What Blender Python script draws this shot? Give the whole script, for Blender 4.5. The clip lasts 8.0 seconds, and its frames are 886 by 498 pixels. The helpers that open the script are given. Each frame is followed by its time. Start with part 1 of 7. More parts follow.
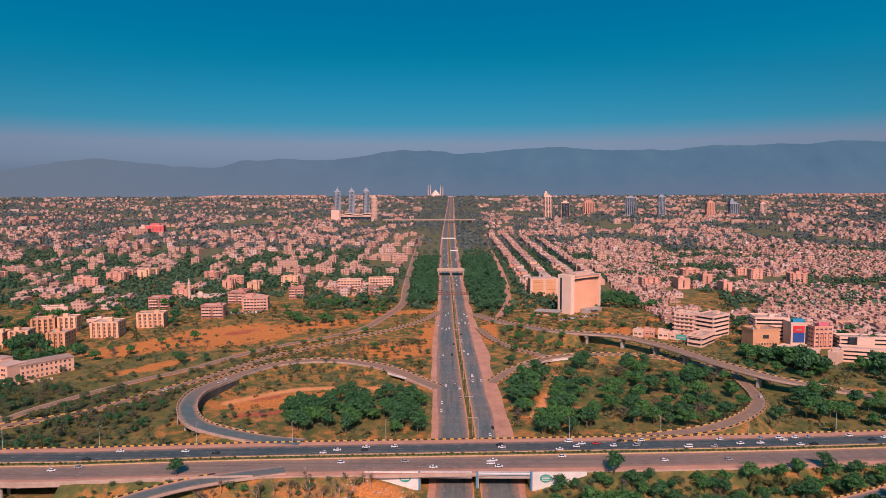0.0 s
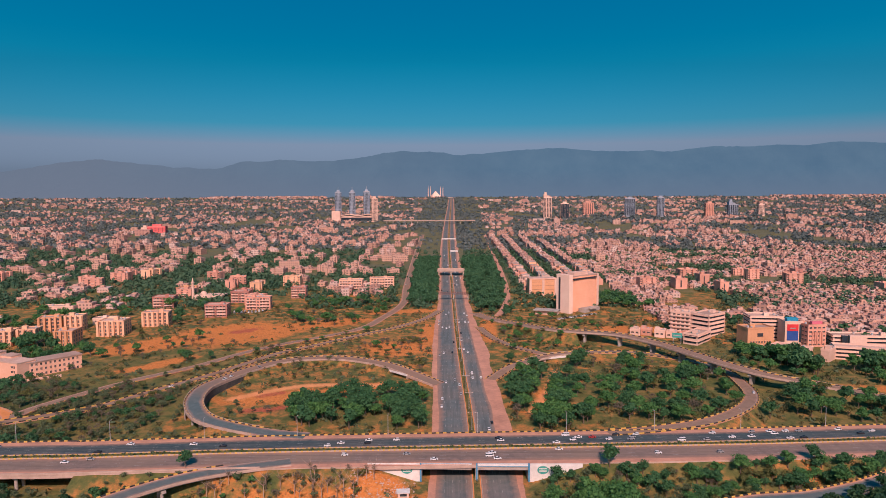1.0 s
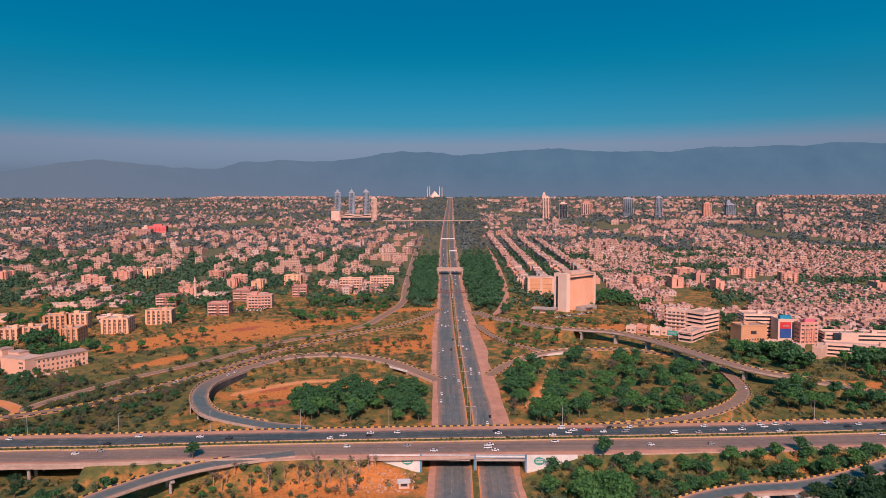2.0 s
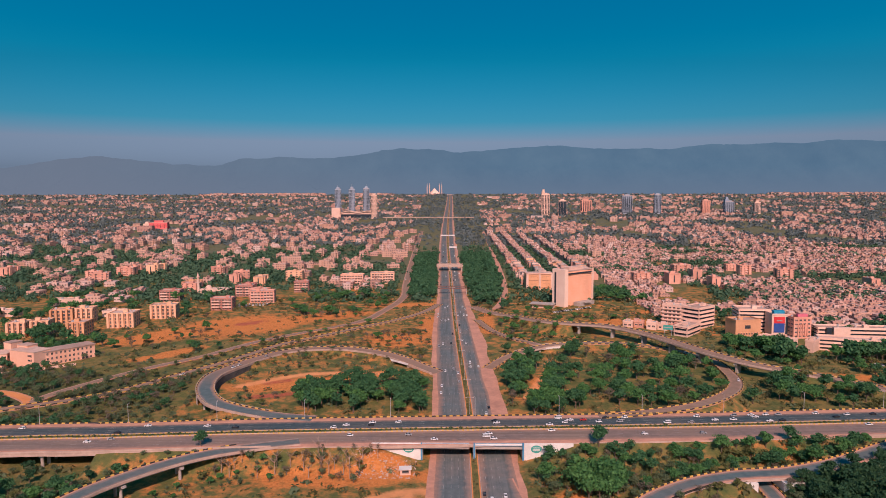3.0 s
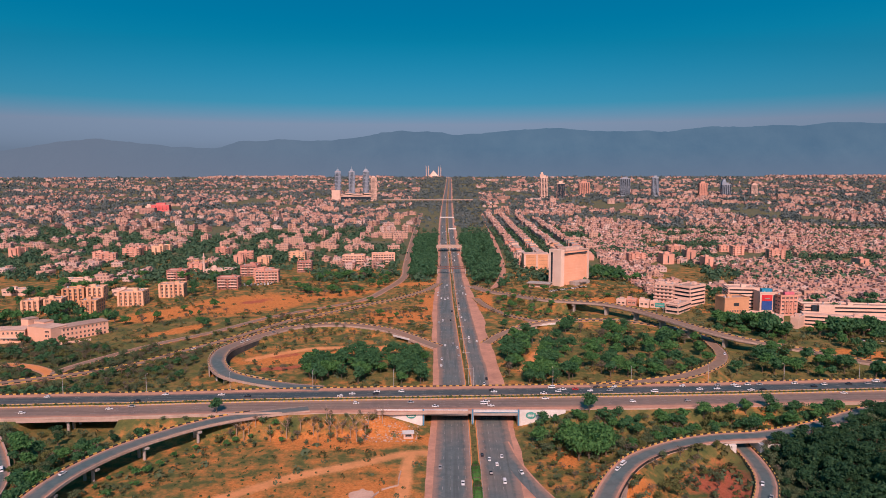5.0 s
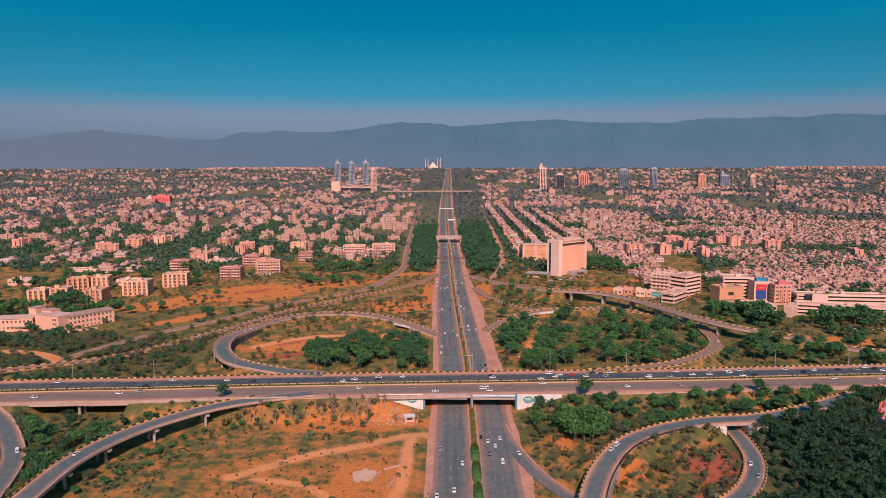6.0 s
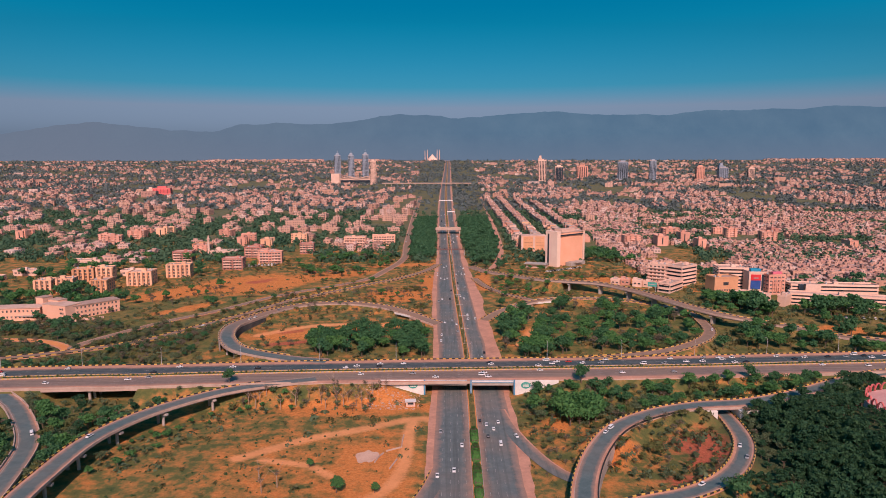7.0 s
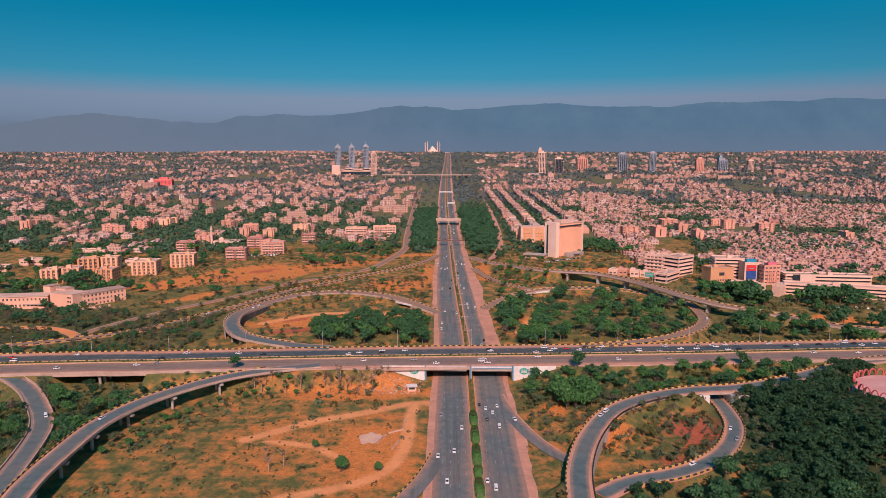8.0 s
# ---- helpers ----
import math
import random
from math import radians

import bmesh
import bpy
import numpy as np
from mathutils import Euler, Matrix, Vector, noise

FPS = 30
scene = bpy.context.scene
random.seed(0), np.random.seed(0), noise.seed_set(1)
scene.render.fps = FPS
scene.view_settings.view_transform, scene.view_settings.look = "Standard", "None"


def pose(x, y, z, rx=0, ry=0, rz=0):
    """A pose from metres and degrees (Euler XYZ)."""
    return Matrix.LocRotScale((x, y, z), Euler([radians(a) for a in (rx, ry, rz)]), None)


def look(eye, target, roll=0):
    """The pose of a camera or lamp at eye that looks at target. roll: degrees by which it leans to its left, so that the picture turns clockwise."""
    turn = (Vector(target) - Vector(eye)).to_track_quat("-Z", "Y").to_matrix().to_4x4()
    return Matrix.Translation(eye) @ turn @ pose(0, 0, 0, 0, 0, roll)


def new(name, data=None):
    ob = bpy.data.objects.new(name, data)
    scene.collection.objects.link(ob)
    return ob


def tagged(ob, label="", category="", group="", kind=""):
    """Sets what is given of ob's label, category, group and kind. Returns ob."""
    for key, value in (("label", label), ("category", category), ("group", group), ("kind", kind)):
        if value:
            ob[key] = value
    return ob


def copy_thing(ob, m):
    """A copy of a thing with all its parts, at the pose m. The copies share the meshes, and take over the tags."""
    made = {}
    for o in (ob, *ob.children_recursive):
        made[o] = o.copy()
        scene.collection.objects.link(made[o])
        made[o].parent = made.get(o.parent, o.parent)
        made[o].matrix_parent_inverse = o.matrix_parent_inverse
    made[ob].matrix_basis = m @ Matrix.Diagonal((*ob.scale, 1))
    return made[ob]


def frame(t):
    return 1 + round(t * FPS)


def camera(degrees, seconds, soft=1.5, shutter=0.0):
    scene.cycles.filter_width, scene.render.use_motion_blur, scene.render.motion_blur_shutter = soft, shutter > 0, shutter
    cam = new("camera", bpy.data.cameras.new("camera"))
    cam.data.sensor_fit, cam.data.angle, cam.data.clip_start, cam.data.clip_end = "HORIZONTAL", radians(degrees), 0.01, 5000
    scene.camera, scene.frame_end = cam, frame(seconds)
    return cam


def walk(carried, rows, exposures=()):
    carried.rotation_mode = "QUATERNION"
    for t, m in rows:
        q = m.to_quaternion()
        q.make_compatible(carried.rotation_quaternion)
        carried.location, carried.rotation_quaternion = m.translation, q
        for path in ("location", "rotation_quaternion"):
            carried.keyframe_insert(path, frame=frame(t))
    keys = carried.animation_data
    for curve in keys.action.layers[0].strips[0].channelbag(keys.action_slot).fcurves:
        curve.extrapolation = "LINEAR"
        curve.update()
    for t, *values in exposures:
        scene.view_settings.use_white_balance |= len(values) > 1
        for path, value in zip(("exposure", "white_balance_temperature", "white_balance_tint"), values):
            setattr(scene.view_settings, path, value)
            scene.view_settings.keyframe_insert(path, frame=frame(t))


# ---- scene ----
cam = camera(67.0, 8.0, soft=0.8)
PATH = [
    (0, (-9.294, -288.817, 131.131), (-9.326, -286.824, 130.963), -0.2),
    (0.5, (-9.354, -293.846, 131.095), (-9.386, -291.853, 130.928), -0.2),
    (1, (-9.382, -298.826, 131.033), (-9.414, -296.833, 130.868), -0.2),
    (1.5, (-9.418, -303.773, 130.958), (-9.448, -301.78, 130.794), -0.2),
    (3, (-9.648, -318.771, 130.52), (-9.676, -316.779, 130.347), -0.1),
    (3.5, (-9.755, -323.786, 130.442), (-9.782, -321.795, 130.257), -0.1),
    (4, (-9.869, -328.755, 130.369), (-9.896, -326.765, 130.171), -0.1),
    (4.5, (-9.996, -333.63, 130.294), (-10.022, -331.642, 130.083), -0.1),
    (6, (-10.336, -347.977, 129.918), (-10.359, -345.993, 129.669), -0.1),
    (6.5, (-10.456, -352.721, 129.838), (-10.478, -350.738, 129.578), -0.1),
    (7, (-10.596, -357.468, 129.761), (-10.617, -355.486, 129.489), -0.1),
    (7.5, (-10.734, -362.187, 129.709), (-10.755, -360.208, 129.424), -0.0),
    (8, (-10.864, -366.931, 129.678), (-10.885, -364.953, 129.382), -0.0),
]
walk(cam, [(t, look(eye, target, roll)) for t, eye, target, roll in PATH], [(0, 0.0, 5700, 10), (8, 0.0, 5700, 10)])

# ---- light: low warm sun behind the camera, teal clear sky ----
SUN_EL, SUN_AZ = 40.0, 4.0
world = bpy.data.worlds.new("sky")
scene.world = world
world.use_nodes = True
wn, wl = world.node_tree.nodes, world.node_tree.links
sky = wn.new("ShaderNodeTexSky")
sky.sky_type, sky.sun_disc = "NISHITA", False
sky.sun_elevation, sky.sun_rotation = radians(SUN_EL), radians(180 - SUN_AZ)
sky.air_density, sky.dust_density, sky.ozone_density = 1.0, 1.5, 3.0
# the sky's own reddening grades it from clear teal overhead to mauve haze at the skyline
split = wn.new("ShaderNodeSeparateColor")
wl.new(sky.outputs[0], split.inputs[0])
warm = wn.new("ShaderNodeMath")
warm.operation = "DIVIDE"
wl.new(split.outputs[0], warm.inputs[0])
wl.new(split.outputs[2], warm.inputs[1])
grade = wn.new("ShaderNodeValToRGB")
while len(grade.color_ramp.elements) < 4:
    grade.color_ramp.elements.new(0.5)
for e, (p, c) in zip(grade.color_ramp.elements, [(0.35, (0.002, 0.142, 0.29)), (0.43, (0.014, 0.205, 0.325)), (0.59, (0.048, 0.208, 0.288)), (0.72, (0.165, 0.200, 0.252))]):
    e.position, e.color = p, (*c, 1)
wl.new(warm.outputs[0], grade.inputs[0])
wl.new(grade.outputs[0], wn["Background"].inputs[0])
# the sky round the sun is brighter than the northern sky
glare = wn.new("ShaderNodeMapRange")
glare.inputs[1].default_value, glare.inputs[2].default_value, glare.inputs[3].default_value, glare.inputs[4].default_value = 4.2, 16.8, 1.0, 4.6
wl.new(split.outputs[1], glare.inputs[0])
wl.new(glare.outputs[0], wn["Background"].inputs[1])
sun = new("sun", bpy.data.lights.new("sun", "SUN"))
sun.data.energy, sun.data.angle, sun.data.color = 5.1, radians(0.6), (1.0, 0.615, 0.475)
sa, se = radians(SUN_AZ), radians(SUN_EL)
sun.matrix_world = look((0, 0, 0), (-math.sin(sa) * math.cos(se), math.cos(sa) * math.cos(se), -math.sin(se)))

# ---- materials ----
def material(name, rough=0.85, metal=0.0):
    m = bpy.data.materials.new(name)
    m.use_nodes = True
    n, l = m.node_tree.nodes, m.node_tree.links
    b = n["Principled BSDF"]
    b.inputs["Roughness"].default_value, b.inputs["Metallic"].default_value = rough, metal
    b.inputs["Specular IOR Level"].default_value = 0.25
    return m, n, l, b


def noise_node(n, l, scale, detail=4.0, rough=0.55, coord=None):
    if coord is None:
        coord = n.new("ShaderNodeNewGeometry").outputs["Position"]
    t = n.new("ShaderNodeTexNoise")
    t.inputs["Scale"].default_value, t.inputs["Detail"].default_value, t.inputs["Roughness"].default_value = scale, detail, rough
    l.new(coord, t.inputs["Vector"])
    return t.outputs["Fac"]


def ramp_node(n, l, fac, stops):
    r = n.new("ShaderNodeValToRGB")
    e = r.color_ramp.elements
    while len(e) < len(stops):
        e.new(0.5)
    for k, (p, c) in zip(e, stops):
        k.position, k.color = p, (*c, 1)
    l.new(fac, r.inputs[0])
    return r.outputs[0]


def mix_node(n, l, fac, a, b, mode="MIX"):
    x = n.new("ShaderNodeMix")
    x.data_type, x.blend_type = "RGBA", mode
    for v, s in ((fac, x.inputs[0]), (a, x.inputs[6]), (b, x.inputs[7])):
        if isinstance(v, (int, float)):
            s.default_value = v
        elif isinstance(v, tuple):
            s.default_value = (*v, 1)
        else:
            l.new(v, s)
    return x.outputs[2]


def math_node(n, l, op, *vals):
    x = n.new("ShaderNodeMath")
    x.operation = op
    for v, s in zip(vals, x.inputs):
        if isinstance(v, (int, float)):
            s.default_value = v
        else:
            l.new(v, s)
    return x.outputs[0]


def bump(n, l, b, height, strength, dist):
    k = n.new("ShaderNodeBump")
    k.inputs["Strength"].default_value, k.inputs["Distance"].default_value = strength, dist
    l.new(height, k.inputs["Height"])
    l.new(k.outputs[0], b.inputs["Normal"])


def worn(name, c1, c2, big=0.05, fine=0.9, rough=0.85, vary=0.0, metal=0.0, relief=0.0):
    """Two-scale worn surface between two colours; vary: brightness spread from object to object."""
    m, n, l, b = material(name, rough, metal)
    lo, hi = noise_node(n, l, big), noise_node(n, l, fine, 5.0, 0.65)
    f = math_node(n, l, "ADD", math_node(n, l, "MULTIPLY", lo, 0.6), math_node(n, l, "MULTIPLY", hi, 0.4))
    c = ramp_node(n, l, f, [(0.36, c1), (0.64, c2)])
    if vary:
        k = n.new("ShaderNodeObjectInfo").outputs["Random"]
        v = n.new("ShaderNodeMapRange")
        v.inputs[3].default_value, v.inputs[4].default_value = 1 - vary, 1 + vary
        l.new(k, v.inputs[0])
        h = n.new("ShaderNodeHueSaturation")
        l.new(v.outputs[0], h.inputs["Value"])
        l.new(c, h.inputs["Color"])
        c = h.outputs[0]
    l.new(c, b.inputs["Base Color"])
    if relief:
        bump(n, l, b, hi, 0.6, relief)
    return m


def foliage(name, c1, c2, island=True):
    m, n, l, b = material(name, 0.7)
    g = n.new("ShaderNodeNewGeometry")
    f = math_node(n, l, "ADD", math_node(n, l, "MULTIPLY", g.outputs["Random Per Island"], 0.4), math_node(n, l, "MULTIPLY", noise_node(n, l, 0.10 if island else 0.02, 3.0), 0.6))
    c = ramp_node(n, l, f, [(0.15, c1), (0.85, c2)])
    l.new(c, b.inputs["Base Color"])
    thin = n.new("ShaderNodeBsdfTranslucent")
    l.new(c, thin.inputs[0])
    both = n.new("ShaderNodeMixShader")
    both.inputs[0].default_value = 0.25
    l.new(b.outputs[0], both.inputs[1])
    l.new(thin.outputs[0], both.inputs[2])
    l.new(both.outputs[0], n["Material Output"].inputs[0])
    return m


def city_wall(name, stops):
    """Plaster of far houses: a colour per house, with rows of dark window openings on its upright sides."""
    m, n, l, b = material(name, 0.85)
    g = n.new("ShaderNodeNewGeometry")
    c = ramp_node(n, l, g.outputs["Random Per Island"], stops)
    d = noise_node(n, l, 0.4, 4.0)
    c = mix_node(n, l, math_node(n, l, "MULTIPLY", d, 0.35), c, (0.22, 0.18, 0.15))
    p = n.new("ShaderNodeSeparateXYZ")
    l.new(g.outputs["Position"], p.inputs[0])
    q = n.new("ShaderNodeSeparateXYZ")
    l.new(g.outputs["True Normal"], q.inputs[0])
    u = math_node(n, l, "FRACT", math_node(n, l, "DIVIDE", math_node(n, l, "ADD", p.outputs[0], p.outputs[1]), 3.7))
    v = math_node(n, l, "FRACT", math_node(n, l, "DIVIDE", math_node(n, l, "SUBTRACT", p.outputs[2], math_node(n, l, "MULTIPLY", p.outputs[1], 0.026)), 3.3))
    w = math_node(n, l, "MULTIPLY", math_node(n, l, "GREATER_THAN", u, 0.5), math_node(n, l, "GREATER_THAN", v, 0.5))
    w = math_node(n, l, "MULTIPLY", w, math_node(n, l, "LESS_THAN", math_node(n, l, "ABSOLUTE", q.outputs[2]), 0.4))
    l.new(mix_node(n, l, math_node(n, l, "MULTIPLY", w, 0.7), c, (0.045, 0.048, 0.055)), b.inputs["Base Color"])
    return m


def road_mat(name, c1, c2, dusty, streak=None, blown=None):
    m, n, l, b = material(name, 0.9)
    b.inputs["Specular IOR Level"].default_value = 0.12
    lo, mid, hi = noise_node(n, l, 0.03, 3.0), noise_node(n, l, 0.25, 5.0, 0.7), noise_node(n, l, 3.0, 3.0)
    c = ramp_node(n, l, mid, [(0.35, c1), (0.65, c2)])
    c = mix_node(n, l, math_node(n, l, "MULTIPLY", ramp_node(n, l, lo, [(0.42, (0, 0, 0)), (0.62, (1, 1, 1))]), dusty), c, (0.30, 0.22, 0.17))
    if blown:  # red dust lies thicker along the northern stretch
        g = n.new("ShaderNodeSeparateXYZ")
        l.new(n.new("ShaderNodeNewGeometry").outputs["Position"], g.inputs[0])
        h = n.new("ShaderNodeMapRange")
        h.inputs[1].default_value, h.inputs[2].default_value, h.inputs[4].default_value = (*blown, 0.85)
        l.new(math_node(n, l, "ADD", g.outputs[1], math_node(n, l, "MULTIPLY", lo, 60)), h.inputs[0])
        c = mix_node(n, l, h.outputs[0], c, (0.35, 0.215, 0.145))
    if streak:
        k = n.new("ShaderNodeMapping")
        k.inputs["Scale"].default_value = streak
        l.new(n.new("ShaderNodeNewGeometry").outputs["Position"], k.inputs[0])
        w = noise_node(n, l, 1.0, 4.0, 0.6, k.outputs[0])
        c = mix_node(n, l, math_node(n, l, "MULTIPLY", ramp_node(n, l, w, [(0.45, (0, 0, 0)), (0.7, (1, 1, 1))]), 0.55), c, tuple(v * 0.55 for v in c1))
    # dust gathers along both edges of the carriageway
    a = n.new("ShaderNodeAttribute")
    a.attribute_name = "across"
    e = math_node(n, l, "ABSOLUTE", math_node(n, l, "SUBTRACT", math_node(n, l, "MULTIPLY", a.outputs["Fac"], 2.0), 1.0))
    e = math_node(n, l, "ADD", e, math_node(n, l, "MULTIPLY", math_node(n, l, "SUBTRACT", mid, 0.5), 0.7))
    c = mix_node(n, l, math_node(n, l, "MULTIPLY", ramp_node(n, l, e, [(0.55, (0, 0, 0)), (1.02, (1, 1, 1))]), 0.8), c, (0.44, 0.255, 0.18))
    l.new(mix_node(n, l, math_node(n, l, "MULTIPLY", hi, 0.25), c, (0.03, 0.03, 0.032)), b.inputs["Base Color"])
    bump(n, l, b, hi, 0.3, 0.02)
    return m


def ground_mat():
    """Dry ground: grass, bare orange soil and red earth laid out by the sheet's own colour attribute, broken up by noise."""
    m, n, l, b = material("dry_ground", 0.95)
    a = n.new("ShaderNodeVertexColor")
    a.layer_name = "cover"
    s = n.new("ShaderNodeSeparateColor")
    l.new(a.outputs[0], s.inputs[0])
    big, mid, fine, grit = noise_node(n, l, 0.03, 5.0, 0.6), noise_node(n, l, 0.12, 6.0, 0.65), noise_node(n, l, 0.8, 6.0, 0.7), noise_node(n, l, 4.0, 3.0)
    grass = ramp_node(n, l, mid, [(0.30, (0.066, 0.105, 0.030)), (0.45, (0.15, 0.150, 0.044)), (0.60, (0.28, 0.195, 0.062)), (0.75, (0.46, 0.25, 0.080))])
    soil = ramp_node(n, l, fine, [(0.3, (0.46, 0.155, 0.036)), (0.50, (0.72, 0.25, 0.058)), (0.75, (0.80, 0.35, 0.115))])
    red = ramp_node(n, l, fine, [(0.3, (0.38, 0.085, 0.04)), (0.7, (0.60, 0.17, 0.09))])
    town = ramp_node(n, l, fine, [(0.3, (0.07, 0.10, 0.05)), (0.6, (0.20, 0.19, 0.11)), (0.8, (0.36, 0.28, 0.20))])

    def cut(v, w):
        e = math_node(n, l, "ADD", v, math_node(n, l, "MULTIPLY", math_node(n, l, "SUBTRACT", w, 0.5), 1.5))
        return ramp_node(n, l, e, [(0.32, (0, 0, 0)), (0.68, (1, 1, 1))])
    c = mix_node(n, l, cut(s.outputs[0], mid), grass, soil)
    c = mix_node(n, l, cut(s.outputs[1], mid), c, red)
    c = mix_node(n, l, cut(s.outputs[2], big), c, town)
    # dark woodland floor, whose colour also carries the shade of the wooded gully
    litter_shade = ramp_node(n, l, fine, [(0.35, (0.024, 0.050, 0.020)), (0.7, (0.080, 0.110, 0.042))])
    c = mix_node(n, l, cut(a.outputs["Alpha"], mid), c, litter_shade)
    t = n.new("ShaderNodeAttribute")
    t.attribute_name = "trodden"
    path = math_node(n, l, "ADD", t.outputs["Fac"], math_node(n, l, "MULTIPLY", math_node(n, l, "SUBTRACT", fine, 0.5), 0.9))
    path = ramp_node(n, l, path, [(0.32, (0, 0, 0)), (0.85, (1, 1, 1))])
    bare = ramp_node(n, l, mid, [(0.3, (0.70, 0.285, 0.105)), (0.7, (0.82, 0.375, 0.160))])
    weeds = ramp_node(n, l, noise_node(n, l, 0.35, 7.0, 0.75), [(0.54, (0, 0, 0)), (0.66, (1, 1, 1))])
    c = mix_node(n, l, math_node(n, l, "MULTIPLY", weeds, 0.55), c, (0.05, 0.07, 0.022))
    c = mix_node(n, l, math_node(n, l, "MULTIPLY", grit, 0.40), c, (0.05, 0.04, 0.02))
    c = mix_node(n, l, math_node(n, l, "MULTIPLY", path, 0.8), c, bare)
    l.new(c, b.inputs["Base Color"])
    bump(n, l, b, fine, 0.8, 0.6)
    return m


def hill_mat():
    """Hills a day's walk away, with miles of blue haze painted into their glow."""
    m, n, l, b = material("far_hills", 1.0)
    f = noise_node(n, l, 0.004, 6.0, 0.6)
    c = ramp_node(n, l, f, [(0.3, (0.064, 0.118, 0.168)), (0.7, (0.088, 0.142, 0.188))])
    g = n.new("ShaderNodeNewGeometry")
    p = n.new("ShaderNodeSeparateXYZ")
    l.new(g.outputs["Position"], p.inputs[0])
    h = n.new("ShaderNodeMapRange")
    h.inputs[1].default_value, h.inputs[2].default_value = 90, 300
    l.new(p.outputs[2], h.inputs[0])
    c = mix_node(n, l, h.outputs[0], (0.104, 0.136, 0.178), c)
    w = n.new("ShaderNodeMapRange")  # more haze painted in over the western end
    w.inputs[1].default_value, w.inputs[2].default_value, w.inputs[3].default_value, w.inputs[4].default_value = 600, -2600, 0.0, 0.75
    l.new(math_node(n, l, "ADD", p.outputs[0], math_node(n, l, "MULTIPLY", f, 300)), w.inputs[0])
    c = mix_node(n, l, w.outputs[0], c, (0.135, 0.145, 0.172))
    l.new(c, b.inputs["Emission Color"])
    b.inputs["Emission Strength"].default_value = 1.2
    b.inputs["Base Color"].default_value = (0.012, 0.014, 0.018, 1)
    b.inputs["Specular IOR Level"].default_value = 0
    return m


GROUND = ground_mat()
HILLS = hill_mat()
ASPHALT = road_mat("asphalt_dark", (0.055, 0.085, 0.096), (0.09, 0.125, 0.132), 0.18, (0.012, 0.5, 1))
ASPHALT_OLD = road_mat("asphalt_dusty", (0.255, 0.17, 0.12), (0.37, 0.24, 0.165), 0.6)
ASPHALT_LOOP = road_mat("asphalt_loop", (0.092, 0.138, 0.145), (0.14, 0.188, 0.19), 0.22, None, (125, 175))
ASPHALT_RAMP = road_mat("asphalt_ramp", (0.088, 0.135, 0.142), (0.135, 0.185, 0.188), 0.22)
ASPHALT_AVE = road_mat("asphalt_avenue", (0.125, 0.155, 0.16), (0.178, 0.205, 0.202), 0.38, (0.55, 0.012, 1))
ASPHALT_DUST = road_mat("asphalt_sunburnt", (0.20, 0.16, 0.14), (0.30, 0.22, 0.185), 0.9, (0.012, 0.5, 1))
VERGE = worn("sandy_verge", (0.40, 0.21, 0.145), (0.62, 0.32, 0.215), 0.10, 0.5)
TRACK = worn("beaten_earth", (0.60, 0.225, 0.07), (0.72, 0.31, 0.115), 0.05, 0.6)
CONCRETE = worn("weathered_concrete", (0.30, 0.26, 0.23), (0.48, 0.42, 0.37), 0.15, 1.2)
DECK_SIDE = worn("deck_concrete", (0.40, 0.285, 0.225), (0.54, 0.40, 0.325), 0.2, 1.0)
WHITE = worn("white_paint", (0.62, 0.58, 0.54), (0.80, 0.76, 0.72), 0.2, 1.5, 0.7)
YELLOW = worn("kerb_yellow", (0.50, 0.30, 0.06), (0.66, 0.42, 0.11), 0.3, 2.0, 0.7)
BLACK = worn("kerb_black", (0.025, 0.025, 0.025), (0.06, 0.055, 0.05), 0.3, 2.0, 0.7)
MARK = worn("road_paint", (0.26, 0.25, 0.24), (0.42, 0.40, 0.38), 0.3, 2.0, 0.7)
BLUE = worn("blue_paint", (0.06, 0.22, 0.38), (0.12, 0.32, 0.48), 0.3, 1.5, 0.6)
SIGN_GREEN = worn("sign_green", (0.05, 0.28, 0.24), (0.10, 0.38, 0.32), 0.5, 2.0, 0.6)
GLASS = worn("dark_glass", (0.02, 0.03, 0.04), (0.05, 0.065, 0.08), 0.1, 0.5, 0.15)
OPENING = worn("window_dark", (0.025, 0.03, 0.035), (0.07, 0.075, 0.08), 0.15, 0.6, 0.35)
PLASTER = {
    "cream": worn("plaster_cream", (0.68, 0.375, 0.225), (0.79, 0.475, 0.305), 0.08, 0.8, vary=0.12),
    "pink": worn("plaster_pink", (0.57, 0.275, 0.195), (0.71, 0.375, 0.28), 0.08, 0.8, vary=0.15),
    "white": worn("plaster_white", (0.66, 0.435, 0.335), (0.78, 0.545, 0.435), 0.08, 0.8, vary=0.10),
    "brick": worn("plaster_brick", (0.40, 0.17, 0.13), (0.52, 0.25, 0.20), 0.08, 0.8, vary=0.15),
    "rosy": worn("plaster_rosy", (0.66, 0.13, 0.13), (0.76, 0.19, 0.18), 0.08, 0.8),
    "grey": worn("plaster_bluegrey", (0.24, 0.29, 0.36), (0.34, 0.385, 0.45), 0.08, 0.8, vary=0.1),
    "salmon": worn("plaster_salmon", (0.76, 0.42, 0.28), (0.84, 0.50, 0.36), 0.08, 0.8),
    "tan": worn("plaster_tan", (0.59, 0.295, 0.15), (0.72, 0.385, 0.215), 0.08, 0.8, vary=0.12),
}
ROOF = worn("roof_screed", (0.42, 0.275, 0.21), (0.58, 0.41, 0.33), 0.08, 0.6, vary=0.2)
# concrete coloured dark for the shade on the loop bend's inner wall
SHADED_WALL = worn("shaded_concrete", (0.05, 0.052, 0.055), (0.12, 0.11, 0.10), 0.15, 1.2)
RUST = worn("painted_brown_steel", (0.14, 0.07, 0.06), (0.22, 0.11, 0.09), 0.5, 2.0, 0.6)
